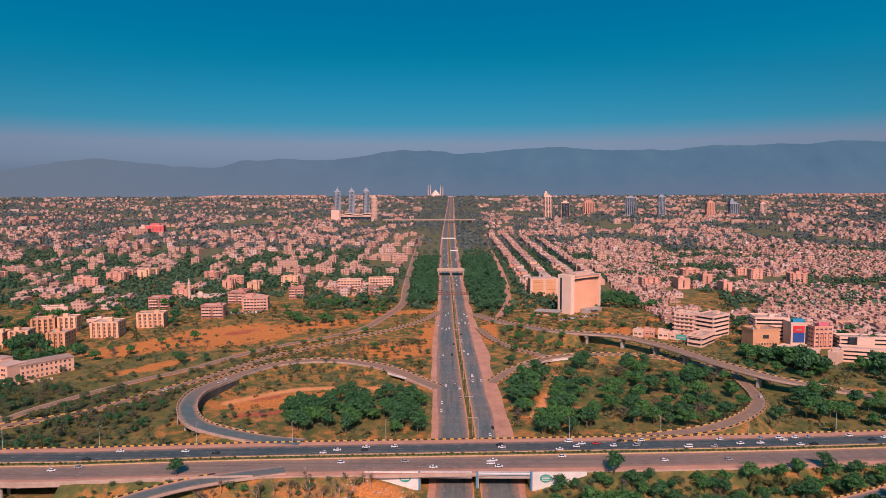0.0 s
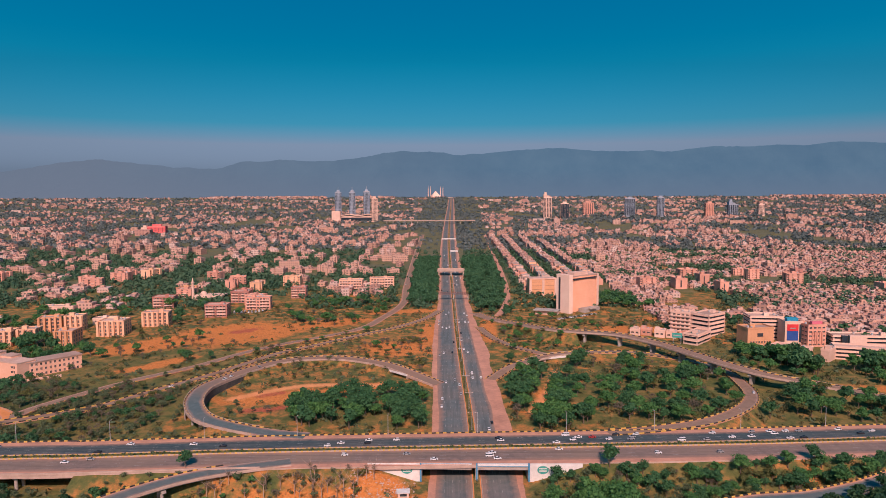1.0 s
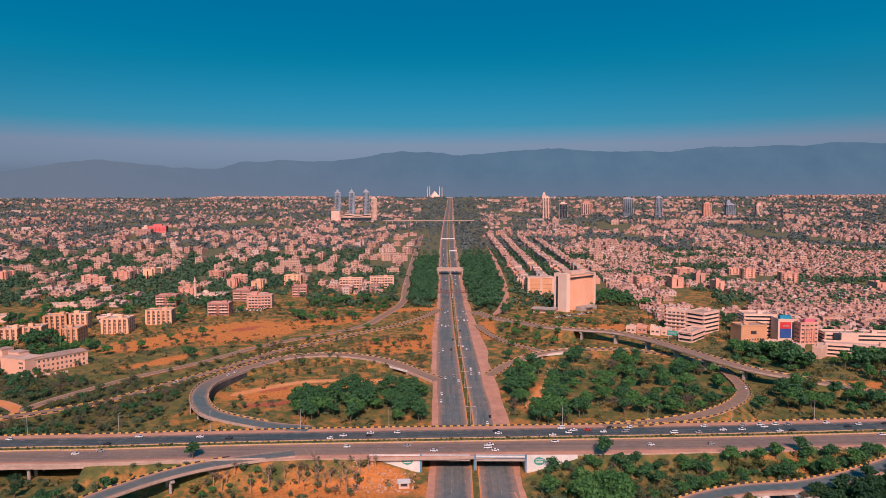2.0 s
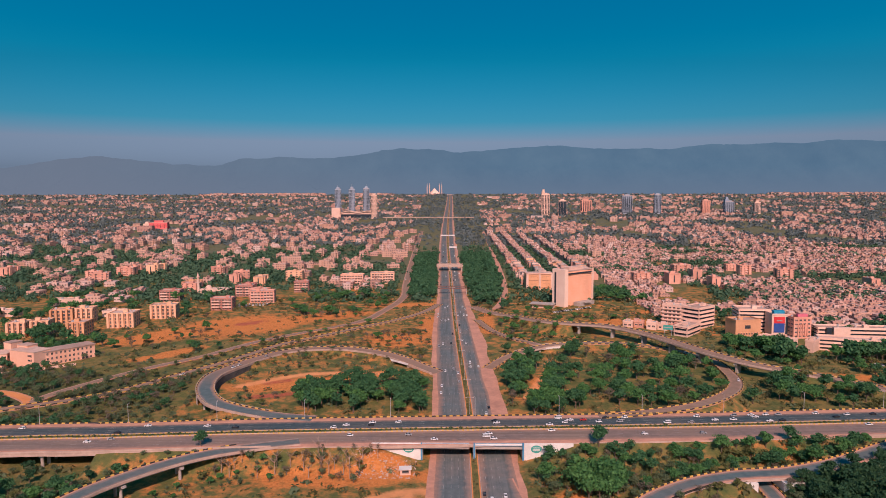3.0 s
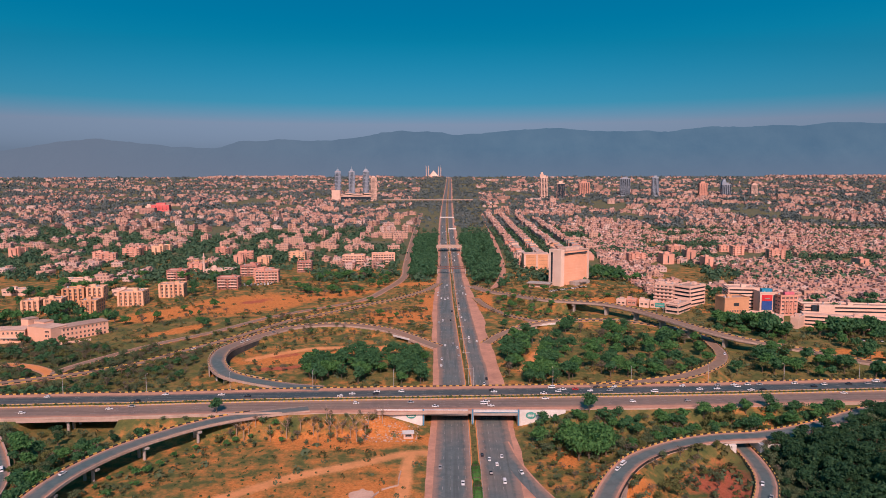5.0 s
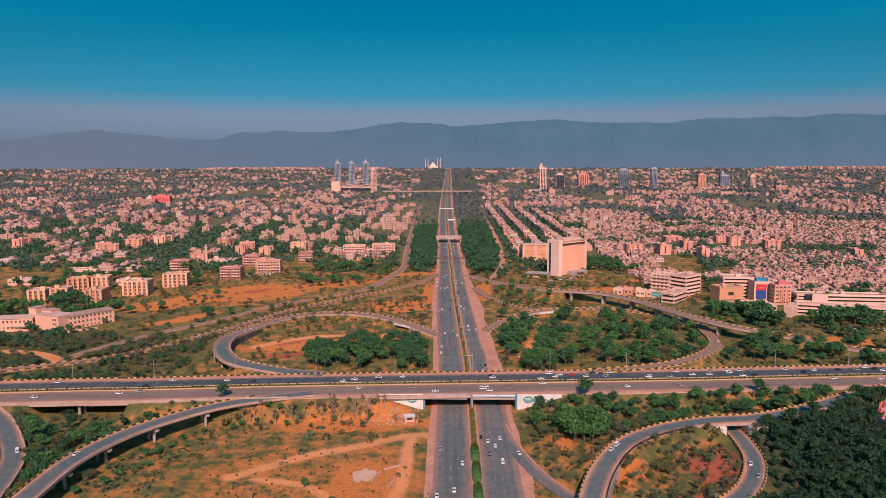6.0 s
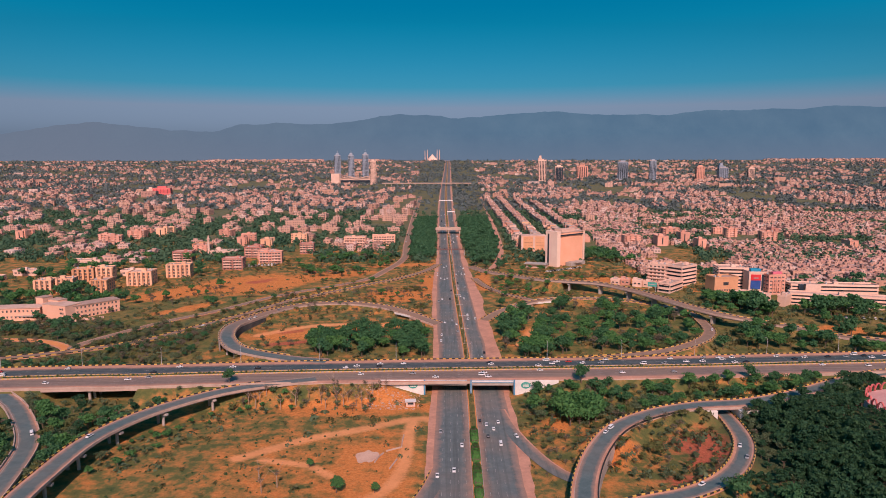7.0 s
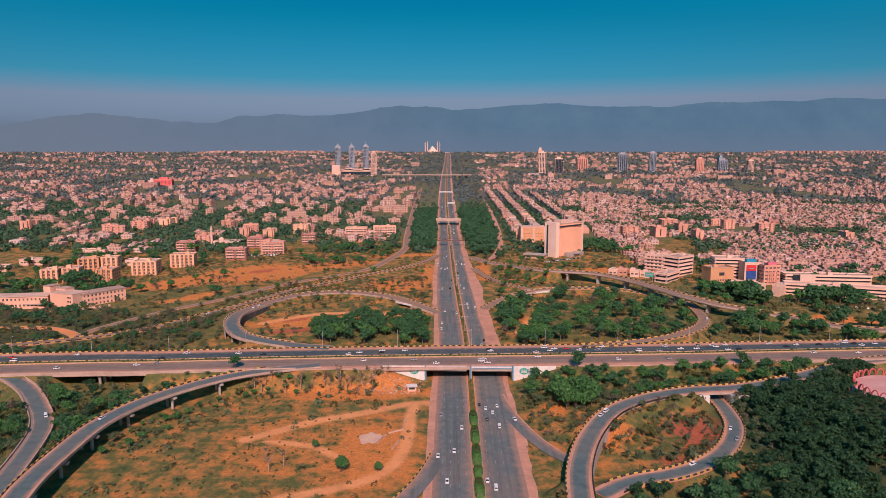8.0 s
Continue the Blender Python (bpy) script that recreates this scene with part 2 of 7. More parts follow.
STEEL = worn("galvanised_steel", (0.35, 0.35, 0.35), (0.5, 0.5, 0.5), 0.5, 2.0, 0.5)
BARK = worn("bark", (0.10, 0.07, 0.05), (0.20, 0.15, 0.11), 0.5, 3.0)
LEAF_BELT = foliage("leaf_belt", (0.030, 0.106, 0.056), (0.094, 0.200, 0.084))
LEAF_HEDGE = foliage("hedge_green", (0.050, 0.160, 0.035), (0.130, 0.290, 0.065))
BARK_PALE = worn("bark_pale", (0.30, 0.21, 0.15), (0.44, 0.32, 0.24), 0.5, 3.0)
LEAF = foliage("leaf_green", (0.034, 0.125, 0.045), (0.125, 0.265, 0.070))
LEAF_DARK = foliage("leaf_dark", (0.028, 0.105, 0.050), (0.088, 0.195, 0.070))
LEAF_FOREST = foliage("leaf_forest", (0.014, 0.058, 0.032), (0.056, 0.122, 0.046))
LEAF_OLIVE = foliage("leaf_olive", (0.085, 0.112, 0.036), (0.18, 0.175, 0.06))
LEAF_DRY = foliage("twig_brown", (0.115, 0.100, 0.072), (0.215, 0.180, 0.125))
LEAF_FAR = foliage("leaf_far", (0.020, 0.068, 0.028), (0.090, 0.135, 0.05), False)
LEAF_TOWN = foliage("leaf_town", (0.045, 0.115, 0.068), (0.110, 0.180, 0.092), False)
# distance haze put into the leaf colour: paler and bluer than LEAF_TOWN
LEAF_HAZED = foliage("leaf_hazed", (0.112, 0.150, 0.146), (0.170, 0.198, 0.186), False)
LEAF_BRUSH = foliage("brushwood_grey_green", (0.080, 0.128, 0.060), (0.155, 0.185, 0.100))
SCRUB = foliage("scrub_leaf", (0.06, 0.078, 0.025), (0.19, 0.16, 0.07), False)
TOWN = city_wall("town_plaster", [(0.0, (0.34, 0.20, 0.16)), (0.25, (0.60, 0.34, 0.24)), (0.5, (0.66, 0.42, 0.33)), (0.75, (0.50, 0.26, 0.21)), (1.0, (0.78, 0.60, 0.52))])
CAR_PAINT = [worn("car_white", (0.70, 0.70, 0.70), (0.80, 0.80, 0.80), 0.3, 2.0, 0.3), worn("car_black", (0.02, 0.02, 0.025), (0.04, 0.04, 0.045), 0.3, 2.0, 0.25),
             worn("car_grey", (0.28, 0.29, 0.30), (0.38, 0.38, 0.39), 0.3, 2.0, 0.3), worn("car_red", (0.45, 0.03, 0.03), (0.55, 0.05, 0.04), 0.3, 2.0, 0.3)]
TOWER_END = worn("tower_pale_render", (0.80, 0.56, 0.44), (0.88, 0.66, 0.53), 0.08, 0.8)
TOWER_FRONT = worn("tower_salmon_tile", (0.82, 0.41, 0.25), (0.89, 0.48, 0.31), 0.08, 0.8)
RUBBER = worn("tyre_rubber", (0.015, 0.015, 0.015), (0.035, 0.035, 0.035), 0.5, 3.0)


# ---- mesh helpers ----
def mesh_ob(name, verts, faces, mat, parent=None, label="", mats=None, index=None, smooth=False):
    me = bpy.data.meshes.new(name)
    me.from_pydata([tuple(v) for v in verts], [], [tuple(f) for f in faces])
    for m in (mats or [mat]):
        me.materials.append(m)
    if index is not None:
        me.polygons.foreach_set("material_index", index)
    if smooth:
        me.polygons.foreach_set("use_smooth", [True] * len(me.polygons))
    me.update()
    ob = new(name, me)
    if parent is not None:
        ob.parent = parent
    if label:
        tagged(ob, label)
    return ob


def facets(name, verts, size, mats, index=None):
    """A mesh of separate three- or four-cornered facets, made in one go."""
    me = bpy.data.meshes.new(name)
    v = np.ascontiguousarray(verts, np.float32).reshape(-1)
    n = len(v) // 3
    me.vertices.add(n)
    me.vertices.foreach_set("co", v)
    me.loops.add(n)
    me.loops.foreach_set("vertex_index", np.arange(n, dtype=np.int32))
    me.polygons.add(n // size)
    me.polygons.foreach_set("loop_start", np.arange(0, n, size, dtype=np.int32))
    for m in mats:
        me.materials.append(m)
    if index is not None:
        me.polygons.foreach_set("material_index", np.asarray(index, np.int32))
    me.update(calc_edges=True)
    return new(name, me)


def part(name, bm, mat, parent, label=""):
    me = bpy.data.meshes.new(name)
    bm.to_mesh(me)
    bm.free()
    me.materials.append(mat)
    ob = new(name, me)
    ob.parent = parent
    if label:
        tagged(ob, label)
    return ob


def shared(name, me, parent, m, label=""):
    """Another object on a mesh that is already there."""
    ob = new(name, me)
    ob.parent = parent
    ob.matrix_basis = m
    if label:
        tagged(ob, label)
    return ob


def thing(name, m, label, category, group="", kind=""):
    ob = new(name)
    ob.empty_display_size = 0.5
    ob.matrix_basis = m
    return tagged(ob, label, category, group, kind)


def add_box(bm, x0, x1, y0, y1, z0, z1, bevel=0.0):
    v = [bm.verts.new(p) for p in ((x0, y0, z0), (x1, y0, z0), (x1, y1, z0), (x0, y1, z0), (x0, y0, z1), (x1, y0, z1), (x1, y1, z1), (x0, y1, z1))]
    fs = [bm.faces.new([v[i] for i in q]) for q in ((3, 2, 1, 0), (4, 5, 6, 7), (0, 1, 5, 4), (1, 2, 6, 5), (2, 3, 7, 6), (3, 0, 4, 7))]
    if bevel:
        bmesh.ops.bevel(bm, geom=list({e for f in fs for e in f.edges}), offset=bevel, segments=1, affect="EDGES")
    return bm


def box(*a):
    return add_box(bmesh.new(), *a)


def cyl(bm, x, y, z0, z1, r0, r1, seg=8):
    lo = [bm.verts.new((x + r0 * math.cos(k * math.tau / seg), y + r0 * math.sin(k * math.tau / seg), z0)) for k in range(seg)]
    hi = [bm.verts.new((x + r1 * math.cos(k * math.tau / seg), y + r1 * math.sin(k * math.tau / seg), z1)) for k in range(seg)]
    for k in range(seg):
        bm.faces.new((lo[k], lo[(k + 1) % seg], hi[(k + 1) % seg], hi[k]))
    bm.faces.new(hi)
    bm.faces.new(lo[::-1])
    return bm


# ---- the lie of the land ----
def slope(y):
    y = np.asarray(y, float)
    t = np.clip((y - 0) / 40, 0, 1)
    return np.where(y < 40, 0.026 * 20 * t * t, np.where(y < 1775, 0.026 * (y - 20), 0.026 * 1755 + 0.0235 * (y - 1775)))


def spline(pts, step=4.0):
    """Catmull-Rom through (x, y, z) points, sampled evenly."""
    p = np.array(pts, float)
    p = np.vstack([2 * p[0] - p[1], p, 2 * p[-1] - p[-2]])
    out = []
    for i in range(1, len(p) - 2):
        k = max(2, int(np.linalg.norm(p[i + 1] - p[i]) / step))
        t = (np.arange(k) / k)[:, None]
        out.append(0.5 * (2 * p[i] + (p[i + 1] - p[i - 1]) * t + (2 * p[i - 1] - 5 * p[i] + 4 * p[i + 1] - p[i + 2]) * t ** 2 + (3 * p[i] - p[i - 1] - 3 * p[i + 1] + p[i + 2]) * t ** 3))
    return np.vstack([*out, p[-2][None]])


def sideways(line):
    d = np.gradient(line[:, :2], axis=0)
    d /= np.linalg.norm(d, axis=1)[:, None] + 1e-9
    return np.column_stack([d[:, 1], -d[:, 0], np.zeros(len(d))])


def ribbon(name, line, a, b, mat, thick=0.3, lift=0.0, parent=None, label=""):
    """A slab that follows a line from offset a to offset b on its right; a and b may vary along it."""
    s = sideways(line)
    a, b = np.broadcast_to(a, len(line))[:, None], np.broadcast_to(b, len(line))[:, None]
    up = np.array((0, 0, 1.0))
    rows = [line + s * a + up * lift, line + s * b + up * lift, line + s * b + up * (lift - thick), line + s * a + up * (lift - thick)]
    v = np.stack(rows, 1).reshape(-1, 3)
    f = []
    for i in range(len(line) - 1):
        q, r = 4 * i, 4 * i + 4
        f += [(q + k, r + k, r + (k + 1) % 4, q + (k + 1) % 4) for k in range(4)]
    f += [(0, 1, 2, 3), tuple(4 * (len(line) - 1) + k for k in (3, 2, 1, 0))]
    ob = mesh_ob(name, v, f, mat, parent, label)
    across = ob.data.attributes.new("across", "FLOAT", "POINT")
    across.data.foreach_set("value", np.tile(np.array((0, 1, 1, 0), np.float32), len(line)))
    return ob


def wobble(n, amp, seed):
    """Smooth uneven offsets, for edges that dust and wear have eaten."""
    r = np.random.default_rng(seed).normal(0, 1, n)
    return amp * np.convolve(np.pad(r, 2, mode="edge"), np.ones(5) / 2.5, "valid")


def on_land(pts, lift=0.25):
    return [(x, y, float(slope(y)) + lift) for x, y in pts]


AVENUE = spline(on_land([(0.5, -420), (0.5, -200), (0.5, -100), (0.8, 0), (0, 76), (-3, 166), (-7, 300), (-9.5, 433), (-13, 628), (-19, 1059), (-22, 1700), (-22, 2600), (-24, 3600), (-26, 4220)]), 6)
HIGHWAY = spline([(-1500, -95, 6), (-800, -46, 7), (-268, -1, 8), (-189, 4.5, 8), (-109, 11.5, 8), (0, 17.5, 8), (127, 24, 8), (233, 31.5, 8.2), (800, 70, 10), (1500, 118, 12)], 6)
RAMPS = {  # line, width, stretches on piers
    "ramp_southwest": (spline([(-130, -240, 4), (-153, -185, 7), (-165, -145, 8), (-168.5, -110, 8), (-168, -81, 8), (-159.5, -55.5, 8), (-145, -34.5, 8), (-128, -18.5, 8), (-108, -8, 8), (-85, 0, 8)]), 11),
    "loop_southwest": (spline([(-160, -215, 3), (-172, -165, 5), (-178, -135, 6), (-189, -97, 6), (-198, -77, 6), (-214, -55, 6), (-236, -31, 6.4), (-262, -15, 7.2), (-300, -16, 7.9)]), 9.6),
    "loop_northwest": (spline([(-85, 32.5, 8), (-108, 38, 8), (-133, 49, 8.2), (-150, 62, 8.4), (-163, 85, 8.7), (-168, 110, 8.8), (-165, 131, 8.4), (-152, 166, 7.6), (-132, 192, 7.2), (-97.5, 197.5, 7.4), (-65, 182.5, 7.6), (-44.5, 163.5, 7.0), (-30, 150, 5.0), (-20, 141, 3.7)]), 11),
    "ramp_northwest": (spline([(-24, 388, 10.0), (-38, 347, 9.2), (-63.5, 308, 8.2), (-87, 284, 7.6), (-109, 260, 6.9), (-129, 238, 6.4), (-148, 218, 5.9), (-163.5, 191, 5.1), (-177, 166, 4.5), (-190.5, 146, 4.0), (-203, 127, 3.6), (-220.5, 100, 3.0), (-230, 89, 3.0), (-245, 75, 3.8), (-264, 58, 5.2), (-300, 34, 7.2), (-360, 12, 7.6)]), 8.5),
    "ramp_northeast": (spline([(12, 376, 9.6), (28, 344, 9.4), (52, 310, 11), (79, 272, 13.6), (123, 248, 15), (147, 222, 14.4), (161, 196, 13.7), (178, 161, 12.8), (198, 136, 11.2), (219, 127, 9.0), (242, 117, 6.5), (264, 98, 5.4), (290, 81, 6.8), (350, 64, 8.6), (420, 63, 8.8)]), 11),
    "loop_northeast": (spline([(16, 152, 3.7), (30, 177, 5.0), (44.5, 190, 6.6), (70, 206, 8.0), (117, 216.5, 7.6), (156, 205, 6.2), (181, 172, 5.4), (181, 138, 5.2), (174, 108, 6.0), (158, 82, 7.2), (130, 57, 8.1), (98, 44, 8.1), (70, 38, 8.0)]), 9.2),
    "loop_southeast": (spline([(30, -235, 2), (33, -185, 4), (36, -145, 6), (41, -116, 6), (52, -86, 6), (68, -60, 6), (90, -43, 6), (115, -33, 6), (140, -29, 6), (170, -18, 6.3), (205, 0, 7.2), (240, 13, 8), (300, 21, 8.3)]), 10.5),
    "inner_loop_southeast": (spline([(129, -15, 0.4), (128.5, -22, 0.4), (127, -46, 0.9), (122, -69, 1.8), (110, -92, 3), (95, -109, 4), (78, -121, 5), (57, -130, 5.8), (44, -140, 6)]), 9.5),
    "branch_northeast": (spline([(14, 312, 7.8), (18, 292, 7.6), (24, 269, 7.4), (32, 250, 7.3), (41, 233, 7.4), (51.5, 219, 7.75), (60, 209, 7.85), (68, 205, 7.93)]), 8),
    "slip_southeast": (spline([(12, -8, 0.3), (17, -45, 0.3), (25.5, -76, 0.3), (35, -96, 0.3), (46, -105, 0.3)]), 8),
    "slip_southwest": (spline([(-12, -70, 0.3), (-15, -95, 0.3), (-21, -118, 0.3), (-30, -138, 0.3), (-46, -160, 0.3)]), 8.5),
    "service_road_west": (spline(on_land([(-330, 22), (-294, 40), (-272, 64), (-262, 98), (-232, 147), (-200, 184), (-165, 236), (-100, 300), (-80, 354), (-65, 432), (-69, 544), (-77, 895), (-84, 1300)])), 9),
    "spur_road_west": (spline(on_land([(-420, 96), (-336, 100), (-298, 97), (-272, 82), (-266, 68)])), 8),
    "service_road_east": (spline(on_land([(34, 362), (43, 400), (53, 474), (58, 600), (62, 900), (64, 1300)])), 7),
}
FILLED = ["loop_northwest", "ramp_northwest", "ramp_northeast", "loop_northeast", "branch_northeast", "loop_southeast", "inner_loop_southeast", "loop_southwest"]
PIERED = {"loop_southeast": (18, 62, -128, -78), "ramp_northeast": (95, 212, 110, 265), "loop_northwest": (-180, -140, 48, 150)}
OPEN_UNDER = {"loop_northwest": (-54, -36, 140, 190), "loop_northeast": (55, 76, 188, 222)}  # small bridges
SUNKEN = ["inner_loop_southeast", "slip_southeast", "slip_southwest", "service_road_west", "service_road_east", "spur_road_west"]


def near_line(px, py, line):
    """Distance of points to a line, and the line's height there."""
    best, zz = np.full(px.shape, 1e9), np.zeros(px.shape)
    for i in range(0, len(line) - 1):
        a, b = line[i], line[i + 1]
        d = b[:2] - a[:2]
        t = np.clip(((px - a[0]) * d[0] + (py - a[1]) * d[1]) / (d @ d + 1e-9), 0, 1)
        dist = np.hypot(px - a[0] - t * d[0], py - a[1] - t * d[1])
        m = dist < best
        best[m] = dist[m]
        zz[m] = (a[2] + t * (b[2] - a[2]))[m]
    return best, zz


def in_box(px, py, b):
    return (px > b[0]) & (px < b[1]) & (py > b[2]) & (py < b[3])


def land(px, py):
    """Height of the ground sheet."""
    px, py = np.asarray(px, float), np.asarray(py, float)
    z = slope(py)
    z = z + 0.5 * np.sin(px * 0.045 + 1) * np.sin(py * 0.05) * np.clip((np.abs(px) - 40) / 40, 0, 1) * np.clip((700 - py) / 300, 0, 1)
    hx, hy = np.clip((px - 128) / 60, 0, 1), np.clip((-22 - py) / 34, 0, 1)
    z = z + 12.0 * (hx * hx * (3 - 2 * hx)) * (hy * hy * (3 - 2 * hy))
    near = in_box(px, py, (-700, 700, -420, 480))
    qx, qy = px[near], py[near]
    q = z[near]
    for name in FILLED:
        line, w = RAMPS[name]
        d, h = near_line(qx, qy, line)
        e = h - 0.5 - np.maximum(0, d - w / 2 - 0.3) * 0.62
        if name in PIERED:
            e = np.where(in_box(qx, qy, PIERED[name]), q, e)
        if name in OPEN_UNDER:
            e = np.where(in_box(qx, qy, OPEN_UNDER[name]), q, e)
        q = np.maximum(q, np.where(d < 40, e, -9))
    d, h = near_line(qx, qy, HIGHWAY)
    e = h - 0.5 - np.maximum(0, d - 20.5) * 0.55
    cone = 7.0 * (np.abs(qx) - 26.5) / 23 - np.maximum(0, d - 21.5) * 0.35
    e = np.where((np.abs(qx) < 50) & (qy < -2.0), np.minimum(e, cone), e)
    e = np.where(np.abs(qx) < 24.4, q, e)
    e = np.where((qx > -226) & (qx < -178) & (qy < 60), q, e)
    q = np.maximum(q, np.where(d < 60, e, -9))
    for name in SUNKEN:
        line, w = RAMPS[name]
        d, h = near_line(qx, qy, line)
        q = np.minimum(q, h - 0.35 + np.maximum(0, d - w / 2 - 0.6) * 0.9)
    d, h = near_line(qx, qy, AVENUE)
    q = np.minimum(q, h - 0.45 + np.maximum(0, d - 23.2) * 0.8)
    z[near] = q
    far = ~near
    d = np.abs(px[far] - np.interp(py[far], AVENUE[:, 1], AVENUE[:, 0]))
    z[far] = np.where(d < 24, z[far] - 0.35, z[far])
    return z


def land_at(x, y):
    return float(land(np.array([x]), np.array([y]))[0])


# ---- ground sheet and hills ----
def blob(px, py, x, y, rx, ry, turn=0.0):
    c, s = math.cos(radians(turn)), math.sin(radians(turn))
    u, v = (px - x) * c + (py - y) * s, -(px - x) * s + (py - y) * c
    return np.clip(1.35 - np.hypot(u / rx, v / ry), 0, 1)


SOIL_PATCHES = [(-85, -85, 62, 62, 0), (-60, -25, 55, 12, 5), (-42, -14, 16, 10, 0), (-45, -95, 34, 60, 0), (-110, 118, 62, 16, 12), (-60, 140, 45, 9, 0), (-190, 285, 75, 38, 40), (-260, 250, 60, 26, 40),
                (-60, 385, 60, 14, 10), (-130, 330, 60, 22, 25), (50, 118, 10, 42, -12), (95, 150, 30, 6, 0), (60, -75, 16, 18, 0), (42, -40, 10, 20, 0), (-55, 235, 40, 30, 0),
                (205, 350, 40, 14, 0), (150, 300, 50, 25, 0), (300, 120, 60, 14, -20), (-230, 190, 40, 10, 45), (-215, 300, 60, 30, 30), (-30, 290, 12, 60, 0), (22, 300, 10, 60, 0), (340, 700, 90, 40, 0), (-420, 560, 70, 20, 10),
                (-330, 420, 60, 18, 5), (110, 60, 30, 8, 0)]
TRODDEN = [([(-20, -37), (-32, -39), (-45, -46), (-62, -55), (-77, -62), (-90, -72), (-103, -83)], 3.4), ([(-29, -38), (-30, -56), (-30, -71), (-30.5, -88), (-33, -102), (-39, -114), (-52, -124), (-75, -134)], 3.0),
           ([(63, 170), (57, 142), (48, 116), (37, 88)], 4.2), ([(-150, 112), (-125, 130), (-100, 140), (-55, 141)], 3.6), ([(-60, -98), (-72, -88), (-92, -84)], 2.4)]
RED_PATCHES = [(104, -74, 20, 26, 0), (112, -60, 12, 14, 0), (86, -100, 14, 8, 0), (-120, 95, 26, 6, 15), (-200, 300, 22, 10, 40), (-150, 350, 22, 8, 20), (-128, 122, 20, 6, 10)]


def build_ground():
    def axis(lo, hi, fine, fine_lo, fine_hi, grow):
        a = list(np.arange(fine_lo, fine_hi + 0.01, fine))
        d = fine
        while a[-1] < hi:
            d *= grow
            a.append(a[-1] + d)
        d = fine
        while a[0] > lo:
            d *= grow
            a.insert(0, a[0] - d)
        return np.array(a)
    xs = axis(-6500, 6500, 2.4, -350.4, 350.4, 1.12)
    xs = np.unique(np.concatenate([xs, [-24.3, -24.5, 24.3, 24.5]]))
    ys = axis(-900, 6000, 2.4, -180, 420, 1.10)
    gx, gy = np.meshgrid(xs, ys)
    z = land(gx.ravel(), gy.ravel())
    px, py = gx.ravel(), gy.ravel()
    w, h = len(xs), len(ys)
    i = (np.arange(h - 1)[:, None] * w + np.arange(w - 1)[None]).ravel()
    faces = np.column_stack([i, i + 1, i + 1 + w, i + w])
    ob = mesh_ob("ground", np.column_stack([px, py, z]), faces.tolist(), GROUND, smooth=True)
    soil = np.zeros(len(px))
    for k, p in enumerate(SOIL_PATCHES):
        soil = np.maximum(soil, blob(px, py, *p) * (0.52 if k == 0 else 0.74 if k == 3 else 0.95))
    soil = np.maximum(soil, np.where((px < -175) & (py < 225), 0.08, np.where((px > 170) & (py < 250), 0.14, 0.38)) * (py < 500))
    forest = np.maximum(blob(px, py, 215, -95, 95, 85), blob(px, py, 75, -20, 60, 26))
    forest = np.maximum(forest, np.maximum(blob(px, py, 120, 120, 75, 55), blob(px, py, -62, 92, 45, 26)))
    soil = soil * (1 - 0.75 * forest)
    red = np.zeros(len(px))
    for p in RED_PATCHES:
        red = np.maximum(red, 0.72 * blob(px, py, *p))
    town = np.clip((py - 430) / 150, 0, 1) * 0.62
    # floor cover of the woods, with the gully's shade coloured in at (143, -76)
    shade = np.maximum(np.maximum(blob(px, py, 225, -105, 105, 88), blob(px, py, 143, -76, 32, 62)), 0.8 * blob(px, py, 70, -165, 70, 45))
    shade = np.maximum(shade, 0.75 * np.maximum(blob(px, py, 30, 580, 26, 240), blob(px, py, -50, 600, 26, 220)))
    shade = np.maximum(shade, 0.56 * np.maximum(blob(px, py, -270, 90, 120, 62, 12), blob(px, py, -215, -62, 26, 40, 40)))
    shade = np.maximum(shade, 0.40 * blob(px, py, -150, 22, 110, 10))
    trodden = np.zeros(len(px))
    for pts, wide in TRODDEN:
        line = spline([(a, b, 0) for a, b in pts], 4.0)
        lo, hi = line.min(0) - 15, line.max(0) + 15
        k = in_box(px, py, (lo[0], hi[0], lo[1], hi[1]))
        d, _ = near_line(px[k], py[k], line)
        trodden[k] = np.maximum(trodden[k], np.clip(1.25 - d / wide * 0.7, 0, 1))
    worn_layer = ob.data.attributes.new("trodden", "FLOAT", "POINT")
    worn_layer.data.foreach_set("value", trodden.astype(np.float32))
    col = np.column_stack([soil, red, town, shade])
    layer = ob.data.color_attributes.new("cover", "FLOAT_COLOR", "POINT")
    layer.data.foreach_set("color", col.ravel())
    tagged(ob, "dry ground with tan grass and bare orange soil", "ground", kind="structure")


